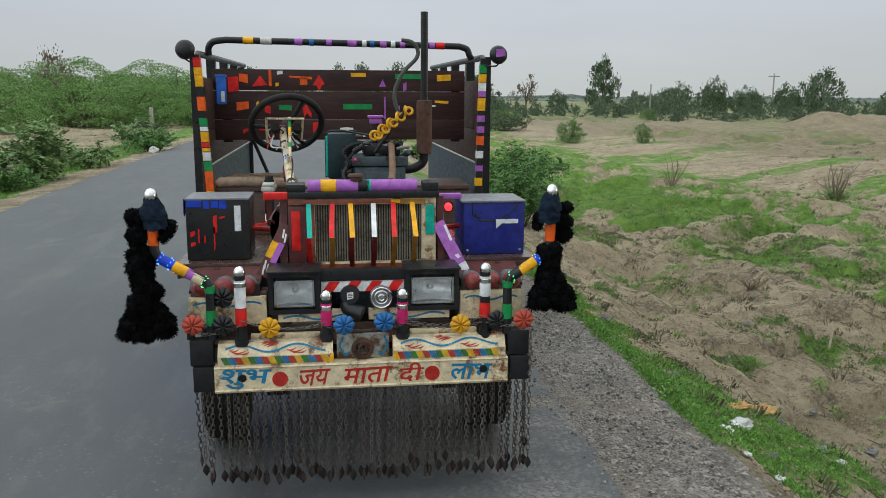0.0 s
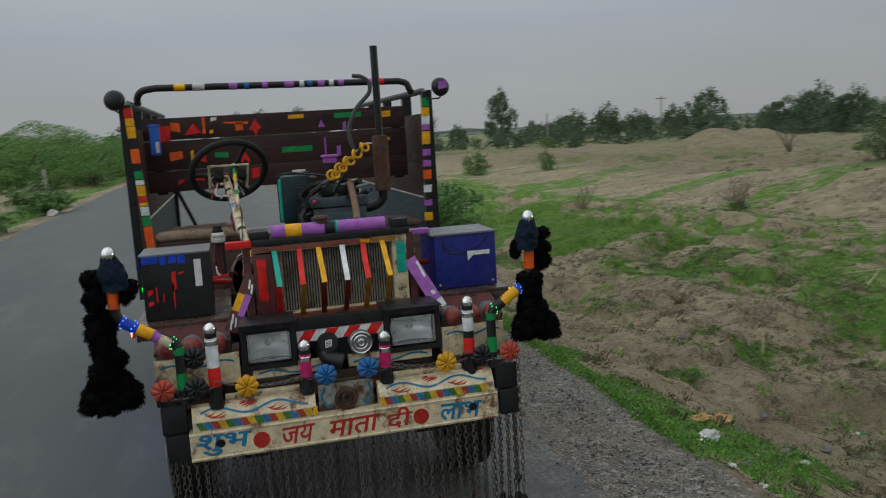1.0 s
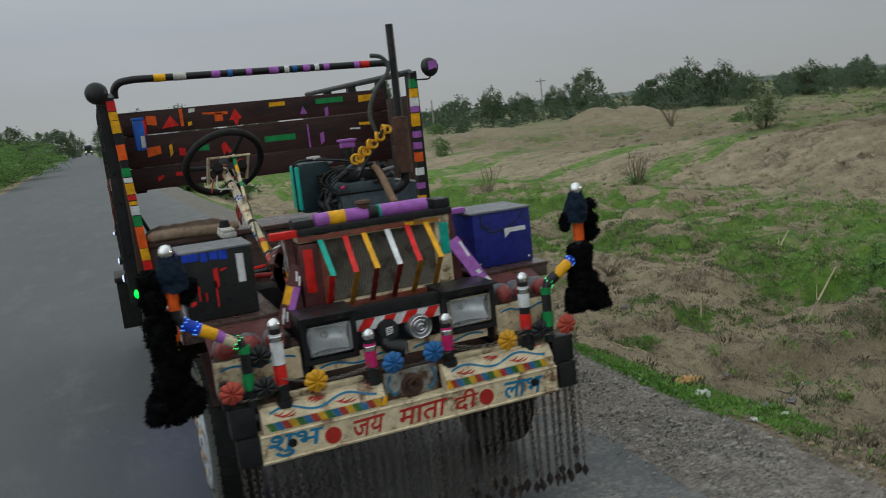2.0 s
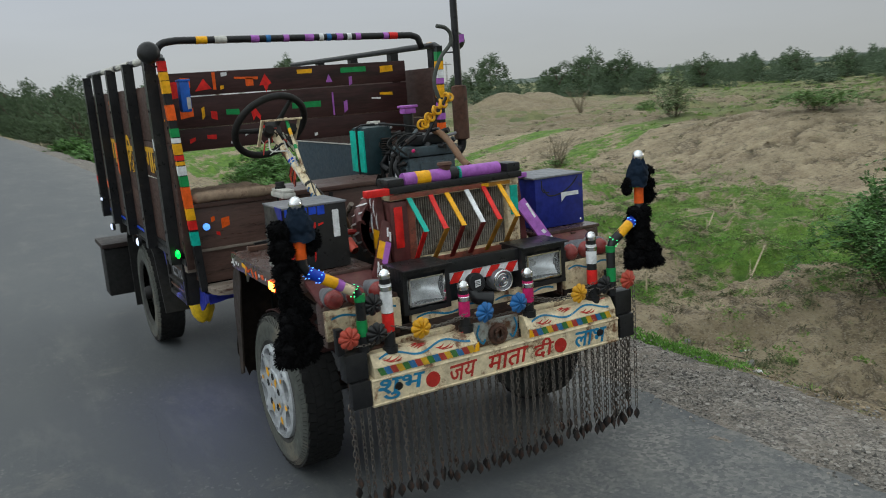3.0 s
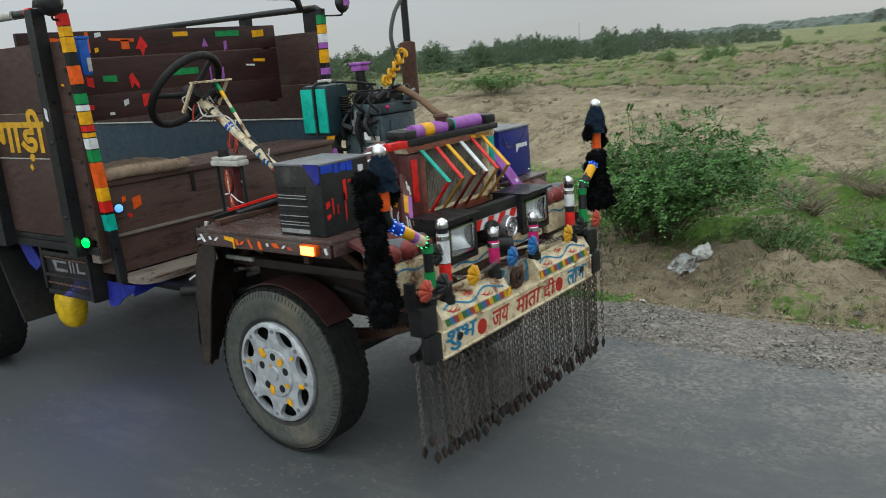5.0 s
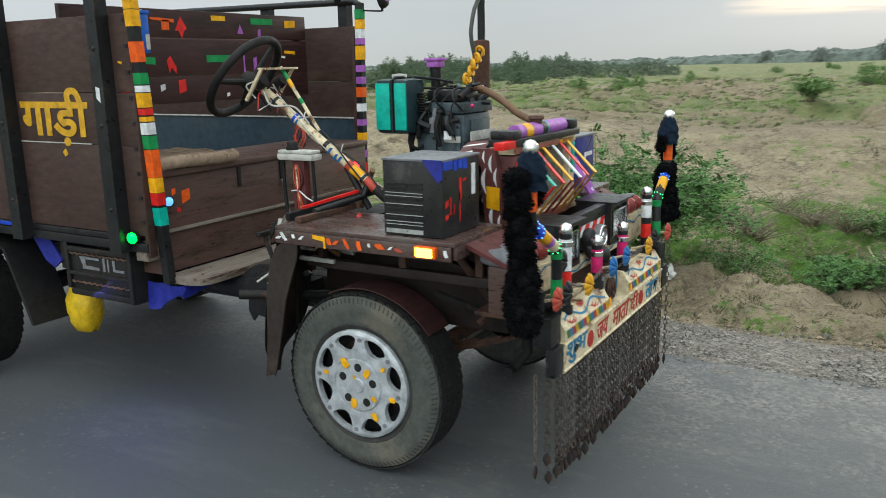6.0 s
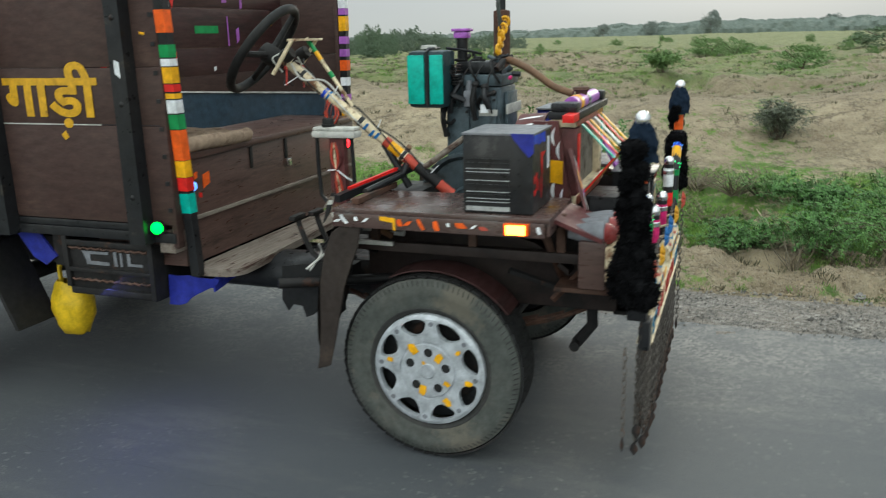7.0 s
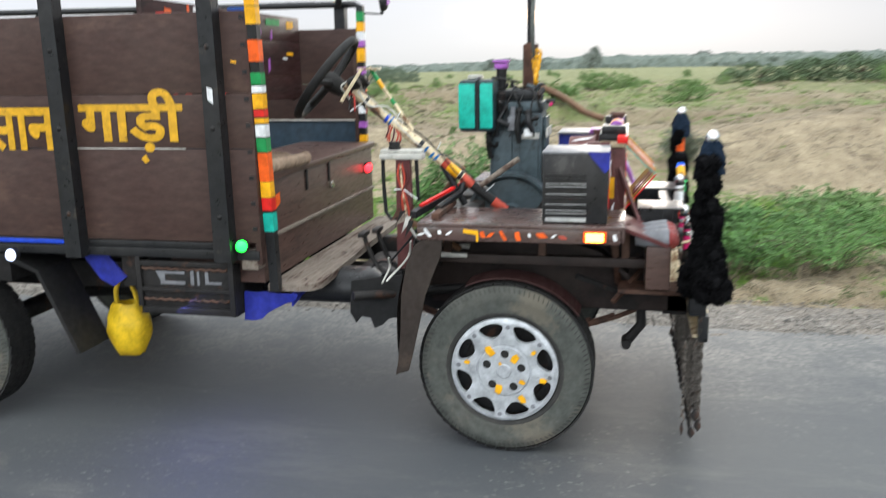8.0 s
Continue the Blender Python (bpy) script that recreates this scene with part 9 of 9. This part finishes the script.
for zz, thick, bright in ((0.992, 0.003, 1), (1.003, 0.003, 1), (1.014, 0.003, 0), (1.026, 0.003, 1), (1.046, 0.004, 0), (1.064, 0.003, 1), (1.083, 0.003, 0), (1.092, 0.003, 1), (1.103, 0.003, 1), (1.118, 0.004, 0), (1.133, 0.003, 0)):
    part("vent_rib", box(B(), x0 - 0.005, x0 - 0.0005, y0 + 0.078, y1 - 0.012, zz, zz + thick * (0.75 if bright else 1.6)), M["rib_grey"] if bright else M["black"], amp, "thin metal vent rib", 0)
part("pale_strip", box(B(), x0 - 0.004, x0 - 0.0005, y0 + 0.078, y1 - 0.012, 0.962, 0.977), M["bar_silver"], amp, "pale metal strip", 0)
bm = B()
prism(bm, [(y0 - 0.004, 1.221), (y0 + 0.075, 1.222), (y0 + 0.06, 1.2), (y0 + 0.03, 1.165), (y0 + 0.012, 1.145), (y0 - 0.004, 1.16)], "x", (x0 - 0.007, x0 - 0.0035))
part("blue_flap", bm, M["blue_cloth"], amp, "blue tarpaulin flap folded over the edge", 0)
for cx, cz, w, h, sk, c in ((-0.715, 1.2, 0.06, 0.03, 0, "blue"), (-0.665, 1.195, 0.025, 0.035, 0.0, "blue"), (-0.63, 1.197, 0.03, 0.03, 0, "blue"), (-0.595, 1.195, 0.03, 0.035, 0, "blue"), (-0.535, 1.135, 0.027, 0.11, 0.0, "white"), (-0.63, 1.11, 0.016, 0.075, 0.004, "red"), (-0.635, 1.05, 0.006, 0.1, 0.008, "red"), (-0.70, 1.06, 0.006, 0.06, -0.002, "red"), (-0.725, 1.07, 0.02, 0.02, 0.006, "red"), (-0.725, 1.025, 0.02, 0.015, 0.004, "red"), (-0.675, 1.045, 0.006, 0.03, 0.006, "red"), (-0.60, 1.14, 0.022, 0.008, 0.004, "red")):
    patch(amp, c, rect(cx, cz, w, h, sk), "y", y0 - 0.0022)
# blue box on the other fender
x0, x1, y0, y1, z0, z1 = 0.452, 0.73, 0.395, 0.66, 0.954, 1.19
spk = thing("blue_box", (0.59, 0.53, 0.954), "dented blue painted tin box with black brush marks", "box")
body = B()
box(body, x0, x1, y0, y1, z0, z1, 0.006)
part("body", body, M["blue_tin"], spk)
part("lid", box(B(), x0 - 0.012, x1 + 0.004, y0 - 0.006, y1 + 0.004, z1 - 0.002, z1 + 0.007, 0.003), M["grey_cup"], spk, "pale grey-blue lid")
part("white_patch", prism(B(), [(0.60, 1.07), (0.625, 1.093), (0.70, 1.093), (0.70, 1.112), (0.598, 1.112)], "y", (y0 - 0.0022, y0 - 0.0006)), M["white"], spk, "white tape flag", 0)
part("brush_mark", tube(tube(B(), curve_pts([(0.50, y0 + 0.0096, 1.14), (0.53, y0 + 0.0096, 1.105), (0.6, y0 + 0.0096, 1.11), (0.66, y0 + 0.0096, 1.14), (0.7, y0 + 0.0096, 1.18)], 6), 0.011, 8), curve_pts([(0.49, y0 + 0.0096, 1.18), (0.495, y0 + 0.0096, 1.13), (0.53, y0 + 0.0096, 1.12)], 6), 0.011, 8), M["black"], spk, "black brush mark")
for x in (0.47, 0.71):
    part("rivet", lathe(B(), Matrix.Translation((x, y0, 0.972)) @ Matrix.Rotation(radians(90), 4, "X"), [(0.0, 0.004), (0.005, 0.003), (0.007, 0)], 10), M["chrome"], spk)

# seat cushion
cush = thing("seat_cushion", (-0.56, 1.93, 1.126), "brown quilted cloth seat cushion on the bench", "cushion")
bm = B()
nx, ny = 40, 16
grid = []
for j in range(ny + 1):
    row = []
    for i in range(nx + 1):
        u, v = i / nx, j / ny
        edge = min(1.0, 6 * min(u, 1 - u), 5 * min(v, 1 - v)) ** 0.5 if 0 < i < nx and 0 < j < ny else 0
        z = 1.127 + edge * (0.050 + 0.005 * abs(math.sin(u * 7 * math.pi)) + 0.006 * lump(u * 3, v * 2, 0.3, 71))
        row.append(bm.verts.new((-0.80 + 0.46 * u, 1.705 + 0.36 * v, z)))
    grid.append(row)
for j in range(ny):
    for i in range(nx):
        bm.faces.new((grid[j][i], grid[j][i + 1], grid[j + 1][i + 1], grid[j + 1][i]))
bmesh.ops.solidify(bm, geom=bm.faces[:], thickness=0.004)
part("cover", bm, M["burlap"], cush, "", 80)
bm = B()
rows = []
for i in range(61):
    u = i / 60
    r = (0.027 + 0.0025 * abs(math.sin(u * 9 * math.pi)) + 0.004 * lump(u * 5, 0, 0.5, 73)) * min(1.0, 0.55 + 8 * min(u, 1 - u))
    rows.append([bm.verts.new((-0.80 + 0.47 * u, 1.712 + r * 0.9 * math.cos(2 * math.pi * k / 14), 1.152 + 0.004 * math.sin(u * 6) + r * math.sin(2 * math.pi * k / 14))) for k in range(14)])
for p, q in zip(rows, rows[1:]):
    for k in range(14):
        bm.faces.new((p[k], p[(k + 1) % 14], q[(k + 1) % 14], q[k]))
bm.faces.new(rows[0][::-1])
bm.faces.new(rows[-1])
part("rolled_edge", bm, M["burlap"], cush, "rolled and stitched front edge", 80)

# blue container hung on the corner post
can = thing("blue_container", (-0.745, 1.80, 1.60), "bright blue plastic container tied to the corner post", "container")
part("body", box(B(), -0.778, -0.726, 1.755, 1.825, 1.60, 1.76, 0.01), M["plastic_blue"], can)
part("rim", box(B(), -0.782, -0.722, 1.751, 1.829, 1.755, 1.768, 0.003), M["plastic_blue"], can)
part("label", prism(B(), rect(-0.74, 1.645, 0.02, 0.06), "y", (1.7535, 1.7548)), M["plastic_white"], can, "pale paper label", 0)


# black wool tassels
def tassel(x, y, top, low, seed, way):
    rng = random.Random(seed)
    t_ob = thing("wool_tassel", (x, y, low), "black wool pompom tassel with a navy cloth wrap", "tassel", "wool tassels on the bumper arms")
    bm = B()
    ring_n = 30
    rows = []
    for j in range(25):
        v = j / 24
        z = top - v * 0.12
        r0 = 0.021 + 0.026 * math.sin(min(1.0, v * 1.25) * math.pi * 0.62)
        row = []
        for k in range(ring_n):
            a = 2 * math.pi * k / ring_n
            c = Vector((math.cos(a) * 1.6, math.sin(a) * 1.6, v * 4.0 + 1.3 * math.sin(a)))
            fold = 0.016 * abs(noise.noise(c + Vector((seed, 0, 0)))) + 0.006 * noise.noise(c * 2.7)
            rr = r0 + fold - 0.004
            row.append(bm.verts.new((x + way * 0.012 * v + rr * math.cos(a), y + rr * math.sin(a), z + 0.01 * noise.noise(c * 1.3))))
        rows.append(row)
    for p, q in zip(rows, rows[1:]):
        for k in range(ring_n):
            bm.faces.new((p[k], p[(k + 1) % ring_n], q[(k + 1) % ring_n], q[k]))
    part("cloth_wrap", bm, M["navy"], t_ob, "crumpled navy cloth wrap", 80)
    verts, faces = [], []

    def pompom(c, r, n):
        """A tight ball of short wool threads round a dark heart."""
        heart = bmesh.new()
        bmesh.ops.create_icosphere(heart, subdivisions=1, radius=r * 0.86, matrix=Matrix.Translation(c))
        base = len(verts)
        heart.verts.ensure_lookup_table()
        verts.extend(v.co.copy() for v in heart.verts)
        faces.extend(tuple(base + v.index for v in f.verts) for f in heart.faces)
        heart.free()
        for _ in range(n):
            d = Vector((rng.gauss(0, 1), rng.gauss(0, 1), rng.gauss(0, 1))).normalized()
            s = d.orthogonal().normalized() * r * 0.075
            s.rotate(Matrix.Rotation(rng.uniform(0, 6.28), 3, d))
            k = len(verts)
            tip = c + d * r * rng.uniform(0.92, 1.07) + Vector((0, 0, -0.12 * r))
            verts.extend((c + d * r * 0.5 - s, c + d * r * 0.5 + s, tip + s * 0.5, tip - s * 0.5))
            faces.append((k, k + 1, k + 2, k + 3))

    left = way > 0
    low_x, top_z = (-0.866, 1.06) if left else (0.752, 1.04)
    for k in range(54):
        v = k / 53
        half = 0.024 + 0.012 * math.sin(9 * v) ** 2 + 0.056 * step(0.45, 0.95, v)
        z = top_z - (top_z - low - 0.03) * v
        for _ in range(2 if v < 0.4 else 3):
            dx, dy = rng.uniform(-1, 1) * half, rng.uniform(-0.8, 0.8) * min(half, 0.042)
            if left:
                dx, dy = 0.82 * 1.12 * dx - 0.57 * 0.8 * dy, 0.57 * 1.12 * dx + 0.82 * 0.8 * dy
            pompom(Vector((low_x + (0.01 * v if left else 0.02 * v) + dx, y + 0.006 + dy, z + rng.uniform(-0.01, 0.01))), rng.uniform(0.028, 0.039), 170)
    for k in range(26 if left else 18):
        side = -1 if k % 3 else 1
        a, h = rng.uniform(0, 6.283), rng.random()
        mid = Vector((x + way * side * (0.06 if side < 0 else 0.045), y + 0.015, 1.085 + 0.125 * h if side < 0 else 1.10 + 0.08 * h))
        size = 0.018 if left else 0.01
        pompom(mid + Vector((size * math.cos(a), size * math.sin(a), 0)), rng.uniform(0.026, 0.036) * (1.0 if side < 0 else 0.85), 190)
    me = bpy.data.meshes.new("garland")
    me.from_pydata(verts, [], faces)
    me.materials.append(M["pompom"])
    tagged(under(new("garland", me), t_ob), "dense black wool pompoms", kind="stuff")


tassel(-0.816, 0.035, 1.272, 0.70, 21, 1)
tassel(0.756, 0.042, 1.272, 0.77, 22, -1)

# yellow bag
bag = thing("plastic_bag", (-0.66, 2.47, 0.3), "yellow plastic bag with handles hanging under the body", "bag")
bm = B()
rows = []
for j in range(15):
    v = j / 14
    z = 0.30 + 0.235 * v
    ra, rb = 0.10 * (math.sin(math.pi * (0.13 + 0.72 * v)) ** 0.6), 0.075 * (math.sin(math.pi * (0.13 + 0.75 * v)) ** 0.6)
    rows.append([bm.verts.new((-0.66 + rb * math.cos(2 * math.pi * k / 24) * (1 + 0.16 * lump(k * 0.5, j * 0.4, 1.0, 81)), 2.47 + ra * math.sin(2 * math.pi * k / 24) * (1 + 0.16 * lump(k * 0.5, j * 0.4, 1.0, 82)), z + 0.012 * lump(k * 0.4, j * 0.3, 1.0, 83))) for k in range(24)])
for p, q in zip(rows, rows[1:]):
    for k in range(24):
        bm.faces.new((p[k], p[(k + 1) % 24], q[(k + 1) % 24], q[k]))
bm.faces.new(rows[0][::-1])
part("sack", bm, M["plastic_yellow"], bag, "", 70)
for dy in (-0.05, 0.05):
    part("handle", tube(B(), curve_pts([(-0.66, 2.47 + dy, 0.52), (-0.665, 2.47 + dy * 0.9, 0.59), (-0.67, 2.47 + dy * 0.3, 0.655)], 6), 0.011, 6), M["plastic_yellow"], bag)


# chain fringe
def chain_mesh(links):
    bm = B()
    pitch = 0.0235
    for k in range(links):
        z = -pitch * (k + 0.5)
        pts = []
        for i in range(10):
            a = 2 * math.pi * i / 10
            u, v = 0.0075 * math.cos(a), 0.0155 * math.sin(a)
            pts.append(Vector((u, 0, z + v)) if k % 2 == 0 else Vector((0, u, z + v)))
        pts += pts[:2]
        rings = []
        for i in range(10):
            d = (pts[(i + 1) % 10] - pts[i - 1]).normalized()
            s = Vector((0, 1, 0)) if k % 2 == 0 else Vector((1, 0, 0))
            n_ = d.cross(s)
            rings.append([bm.verts.new(pts[i] + 0.0021 * (math.cos(q * math.pi / 2) * s + math.sin(q * math.pi / 2) * n_)) for q in range(4)])
        for i in range(10):
            p, q = rings[i], rings[(i + 1) % 10]
            for j in range(4):
                bm.faces.new((p[j], p[(j + 1) % 4], q[(j + 1) % 4], q[j]))
    return mesh_of("chain", bm, M["chain"])


def pendant_mesh():
    bm = B()
    prof = [(0.0, 0.0, 0.002), (0.012, -0.018, 0.004), (0.014, -0.032, 0.004), (0.0, -0.055, 0.001), (-0.014, -0.032, 0.004), (-0.012, -0.018, 0.004)]
    f = [bm.verts.new((a, -t, b)) for a, b, t in prof]
    g = [bm.verts.new((a, t, b)) for a, b, t in prof]
    cf, cg = bm.verts.new((0, -0.008, -0.028)), bm.verts.new((0, 0.008, -0.028))
    for i in range(6):
        j = (i + 1) % 6
        bm.faces.new((f[i], f[j], cf))
        bm.faces.new((g[j], g[i], cg))
        bm.faces.new((f[j], f[i], g[i], g[j]))
    return mesh_of("pendant", bm, M["iron"], 30)


CHAINS = [chain_mesh(n) for n in (14, 15, 16, 13)]
PENDANT = pendant_mesh()
fringe = thing("chain_fringe", (0, 0.03, 0.49), "curtain of rusty iron chains with leaf pendants hanging from the bumper", "chain curtain")
rng_c = random.Random(31)


def hang(x, y, z, kind):
    ob = new("chain", CHAINS[kind])
    ob.parent = fringe
    turn = Matrix.Rotation(rng_c.uniform(-0.6, 0.6), 4, "Z")
    ob.matrix_basis = Matrix.Translation((x, y - 0.03, z - 0.49)) @ turn @ Matrix.Rotation(rng_c.uniform(-0.03, 0.03), 4, "Y")
    pd = new("pendant", PENDANT)
    pd.parent = ob
    pd.matrix_basis = Matrix.Translation((0, 0, -0.0235 * (14, 15, 16, 13)[kind] - 0.004)) @ Matrix.Rotation(rng_c.uniform(0, 3.1), 4, "Z")


for k in range(66):
    x = -0.59 + 1.155 * k / 65 + rng_c.uniform(-0.004, 0.004)
    hang(x, 0.012 + 0.03 * (k % 2), 0.489, rng_c.choice((0, 1, 1, 3)) if k % 2 else rng_c.choice((0, 1)))
for x, y, z, kind in ((-0.685, 0.03, 0.60, 2), (-0.67, 0.08, 0.49, 0), (-0.645, 0.04, 0.49, 1), (-0.622, 0.02, 0.49, 0), (0.585, 0.02, 0.487, 1), (0.602, 0.05, 0.487, 0), (0.62, 0.02, 0.487, 1), (0.637, 0.05, 0.487, 1), (0.652, 0.02, 0.487, 0), (0.662, 0.06, 0.60, 2)):
    hang(x, y, z, kind)
CHAINS.append(chain_mesh(24))
for x, y in ((0.672, 0.0), (0.66, 0.03)):
    ob = new("chain", CHAINS[4])
    ob.parent = fringe
    ob.matrix_basis = Matrix.Translation((x, y - 0.03, 0.72 - 0.49))
    pd = new("pendant", PENDANT)
    pd.parent = ob
    pd.matrix_basis = Matrix.Translation((0, 0, -0.0235 * 24 - 0.004))


# small chains slung between the posts
def slung(a, b, sag):
    bm = B()
    a, b = Vector(a), Vector(b)
    n = int((b - a).length / 0.016)
    for k in range(n):
        t = (k + 0.5) / n
        c = a.lerp(b, t) - Vector((0, 0, sag * 4 * t * (1 - t)))
        d = ((b - a) - Vector((0, 0, sag * 4 * (1 - 2 * t)))).normalized()
        m = Matrix.Translation(c) @ d.to_track_quat("X", "Z").to_matrix().to_4x4() @ Matrix.Rotation(radians(90 * (k % 2)), 4, "X") @ Matrix.Diagonal((1.5, 0.8, 1, 1))
        ring(bm, m, 0.0065, 0.0016, 10, 4)
    part("slung_chain", bm, M["chain"], cart, "thin rusty chain slung between the posts", 0)


slung((-0.68, 0.0, 0.745), (-0.50, 0.02, 0.76), 0.02)
slung((-0.50, 0.02, 0.78), (-0.164, 0.03, 0.76), 0.03)
slung((-0.48, 0.02, 0.77), (-0.18, 0.03, 0.745), 0.02)
slung((-0.164, 0.03, 0.74), (0.145, 0.03, 0.74), 0.02)
slung((0.145, 0.03, 0.765), (0.488, 0.03, 0.77), 0.035)
slung((0.16, 0.03, 0.745), (0.47, 0.03, 0.74), 0.02)
slung((0.488, 0.03, 0.74), (0.65, 0.0, 0.75), 0.02)

# ---- litter, posts and poles ----
def litter(name, x, y, size, material, label, seed, flat=0.5):
    rng = random.Random(seed)
    z = land(x, y)
    ob = thing(name, (x, y, z), label, "litter", "litter beside the road")
    bm = B()
    bmesh.ops.create_icosphere(bm, subdivisions=3, radius=1.0, matrix=Matrix.Translation((x, y, z + size * flat * 0.55)) @ Matrix.Diagonal((size, size * rng.uniform(0.5, 0.9), size * flat, 1)))
    for v in bm.verts:
        d = v.co - Vector((x, y, z))
        v.co += d.normalized() * size * (0.5 * noise.noise(v.co * (2.6 / size) + Vector((seed, 0, 0))) + 0.35 * abs(noise.noise(v.co * (6.0 / size) + Vector((0, seed, 0)))))
        v.co.z = max(v.co.z, land(v.co.x, v.co.y) + 0.001)
    part("sheet", bm, M[material], ob, "", 20)


litter("crumpled_paper", 2.38, 1.38, 0.075, "paper", "crumpled white plastic and paper litter in the grass", 1)
litter("crumpled_paper", 2.09, 1.03, 0.05, "paper", "crumpled white litter in the grass", 2)
litter("brown_paper", 3.05, 2.36, 0.15, "paper_tan", "torn tan paper lying in the grass", 3, 0.2)
litter("brown_paper", 2.66, 1.9, 0.08, "paper_tan", "torn tan paper lying in the grass", 4, 0.2)
litter("crumpled_paper", 1.84, 0.3, 0.022, "paper", "small scrap of white litter", 5)
litter("crumpled_paper", 2.08, 0.41, 0.03, "paper", "small scrap of white litter", 6)
litter("crumpled_paper", 3.1, 1.38, 0.03, "paper", "small scrap of white litter", 7)
litter("brown_paper", 2.24, 4.1, 0.07, "paper_tan", "torn tan paper at the road's edge", 8, 0.3)
litter("plastic_heap", 6.1, 1.65, 0.18, "paper_grey", "heap of grey-white plastic bags below the bush", 9, 0.6)
litter("plastic_heap", 6.32, 1.5, 0.13, "paper", "pale crumpled plastic below the bush", 10, 0.7)
litter("crumpled_paper", -5.25, 22.0, 0.13, "paper", "pale plastic bag at the roadside", 11, 0.8)
for k in range(14):
    rk = random.Random(60 + k)
    litter("field_stone", rk.uniform(2.1, 5.5), rk.uniform(-3, 6), rk.uniform(0.02, 0.05), "stone", "small pale stone on the dirt", 60 + k, 0.7)
bz_ = land(4.93, 2.98)
bottle = thing("glass_bottle", (4.93, 2.98, bz_), "green glass bottle lying on the dirt", "bottle")
part("body", lathe(B(), Matrix.Translation((4.83, 3.03, bz_ + 0.036)) @ Matrix.Rotation(radians(-28), 4, "Z") @ Matrix.Rotation(radians(90), 4, "Y"), [(0.0, 0.0), (0.034, 0.002), (0.036, 0.02), (0.036, 0.15), (0.016, 0.2), (0.014, 0.24), (0.0, 0.24)], 20), M["bottle"], bottle)
part("label", lathe(B(), Matrix.Translation((4.83, 3.03, bz_ + 0.036)) @ Matrix.Rotation(radians(-28), 4, "Z") @ Matrix.Rotation(radians(90), 4, "Y"), [(0.0365, 0.04), (0.0365, 0.11)], 20), M["paper"], bottle, "pale paper label")
for x, y, dx, dy, up in ((6.1, 4.1, 1.2, 0.65, 0.35), (7.9, 6.4, 0.95, 0.65, 0.2), (5.3, 4.9, 0.06, 0.05, 0.3), (8.9, 8.2, 0.9, -0.2, 0.05), (7.6, -0.8, 0.7, 0.3, 0.25)):
    z = land(x, y)
    st = thing("dry_stick", (x, y, z), "long pale dry stalk leaning in the grass", "stick", "dry stalks in the field")
    part("stalk", tube(B(), [(x, y, z - 0.01), (x + dx * 0.5, y + dy * 0.5, z + up * 0.45), (x + dx, y + dy, max(z + up, land(x + dx, y + dy) + 0.03))], [0.014, 0.012, 0.008], 6), M["straw"], st)
    part("side_twig", tube(B(), [(x + dx * 0.35, y + dy * 0.35, z + up * 0.3), (x + dx * 0.5, y + dy * 0.5 + 0.06, z + up * 0.7 + 0.05)], [0.007, 0.003], 5), M["straw"], st)


def marker_post(x, y, h):
    z = land(x, y)
    ob = thing("boundary_post", (x, y, z), "pale concrete boundary post in the scrub", "post", "boundary posts")
    part("shaft", box(B(), x - 0.08, x + 0.08, y - 0.08, y + 0.08, z - 0.05, z + h, 0.01), M["concrete"], ob)


marker_post(-8.9, 40, 1.15)
marker_post(-21, 42, 1.1)


def power_pole(x, y, h, arm):
    z = land(x, y)
    ob = thing("power_pole", (x, y, z), "distant pale power pole above the trees", "power pole", "power poles")
    part("shaft", tube(B(), [(x, y, z - 0.1), (x, y, z + h)], [0.14, 0.09], 8), M["concrete"], ob)
    if arm:
        part("crossarm", box(B(), x - 0.9, x + 0.9, y - 0.06, y + 0.06, z + h - 0.5, z + h - 0.35), M["concrete"], ob)


for az, dist, h, arm in ((22.5, 120, 4.3, False), (30.0, 135, 6.0, True), (33.0, 130, 5.4, False), (-19, 60, 3.4, True), (62.5, 260, 7.5, False)):
    power_pole(*polar(az, dist), h, arm)


# a small lorry far down the road, its lamps lit
lz = thing("lorry", (-2.5, 205, 0), "small grey lorry far down the road with lit headlamps", "lorry")
part("cab", box(B(), -3.3, -1.7, 205, 206.6, 0.5, 2.1, 0.12), M["blue_sheet"], lz, "grey-blue cab")
part("cargo_body", box(B(), -3.35, -1.65, 206.7, 210.5, 0.7, 2.3, 0.05), M["blue_sheet"], lz, "grey-blue cargo body")
part("windscreen", box(B(), -3.15, -1.85, 204.96, 205.02, 1.3, 1.9, 0.01), M["black"], lz, "dark windscreen")
for x in (-3.1, -1.9):
    part("headlamp", lathe(B(), Matrix.Translation((x, 204.98, 0.85)) @ Matrix.Rotation(radians(90), 4, "X"), [(0.0, 0.06), (0.09, 0.04), (0.13, 0.0)], 16), M["bulb_warm"], lz, "lit round headlamp")
    for y in (205.7, 209.4):
        part("wheel", tube(B(), [(x - 0.1, y, 0.38), (x + 0.1, y, 0.38)], 0.38, 18), M["rubber_dark"], lz)
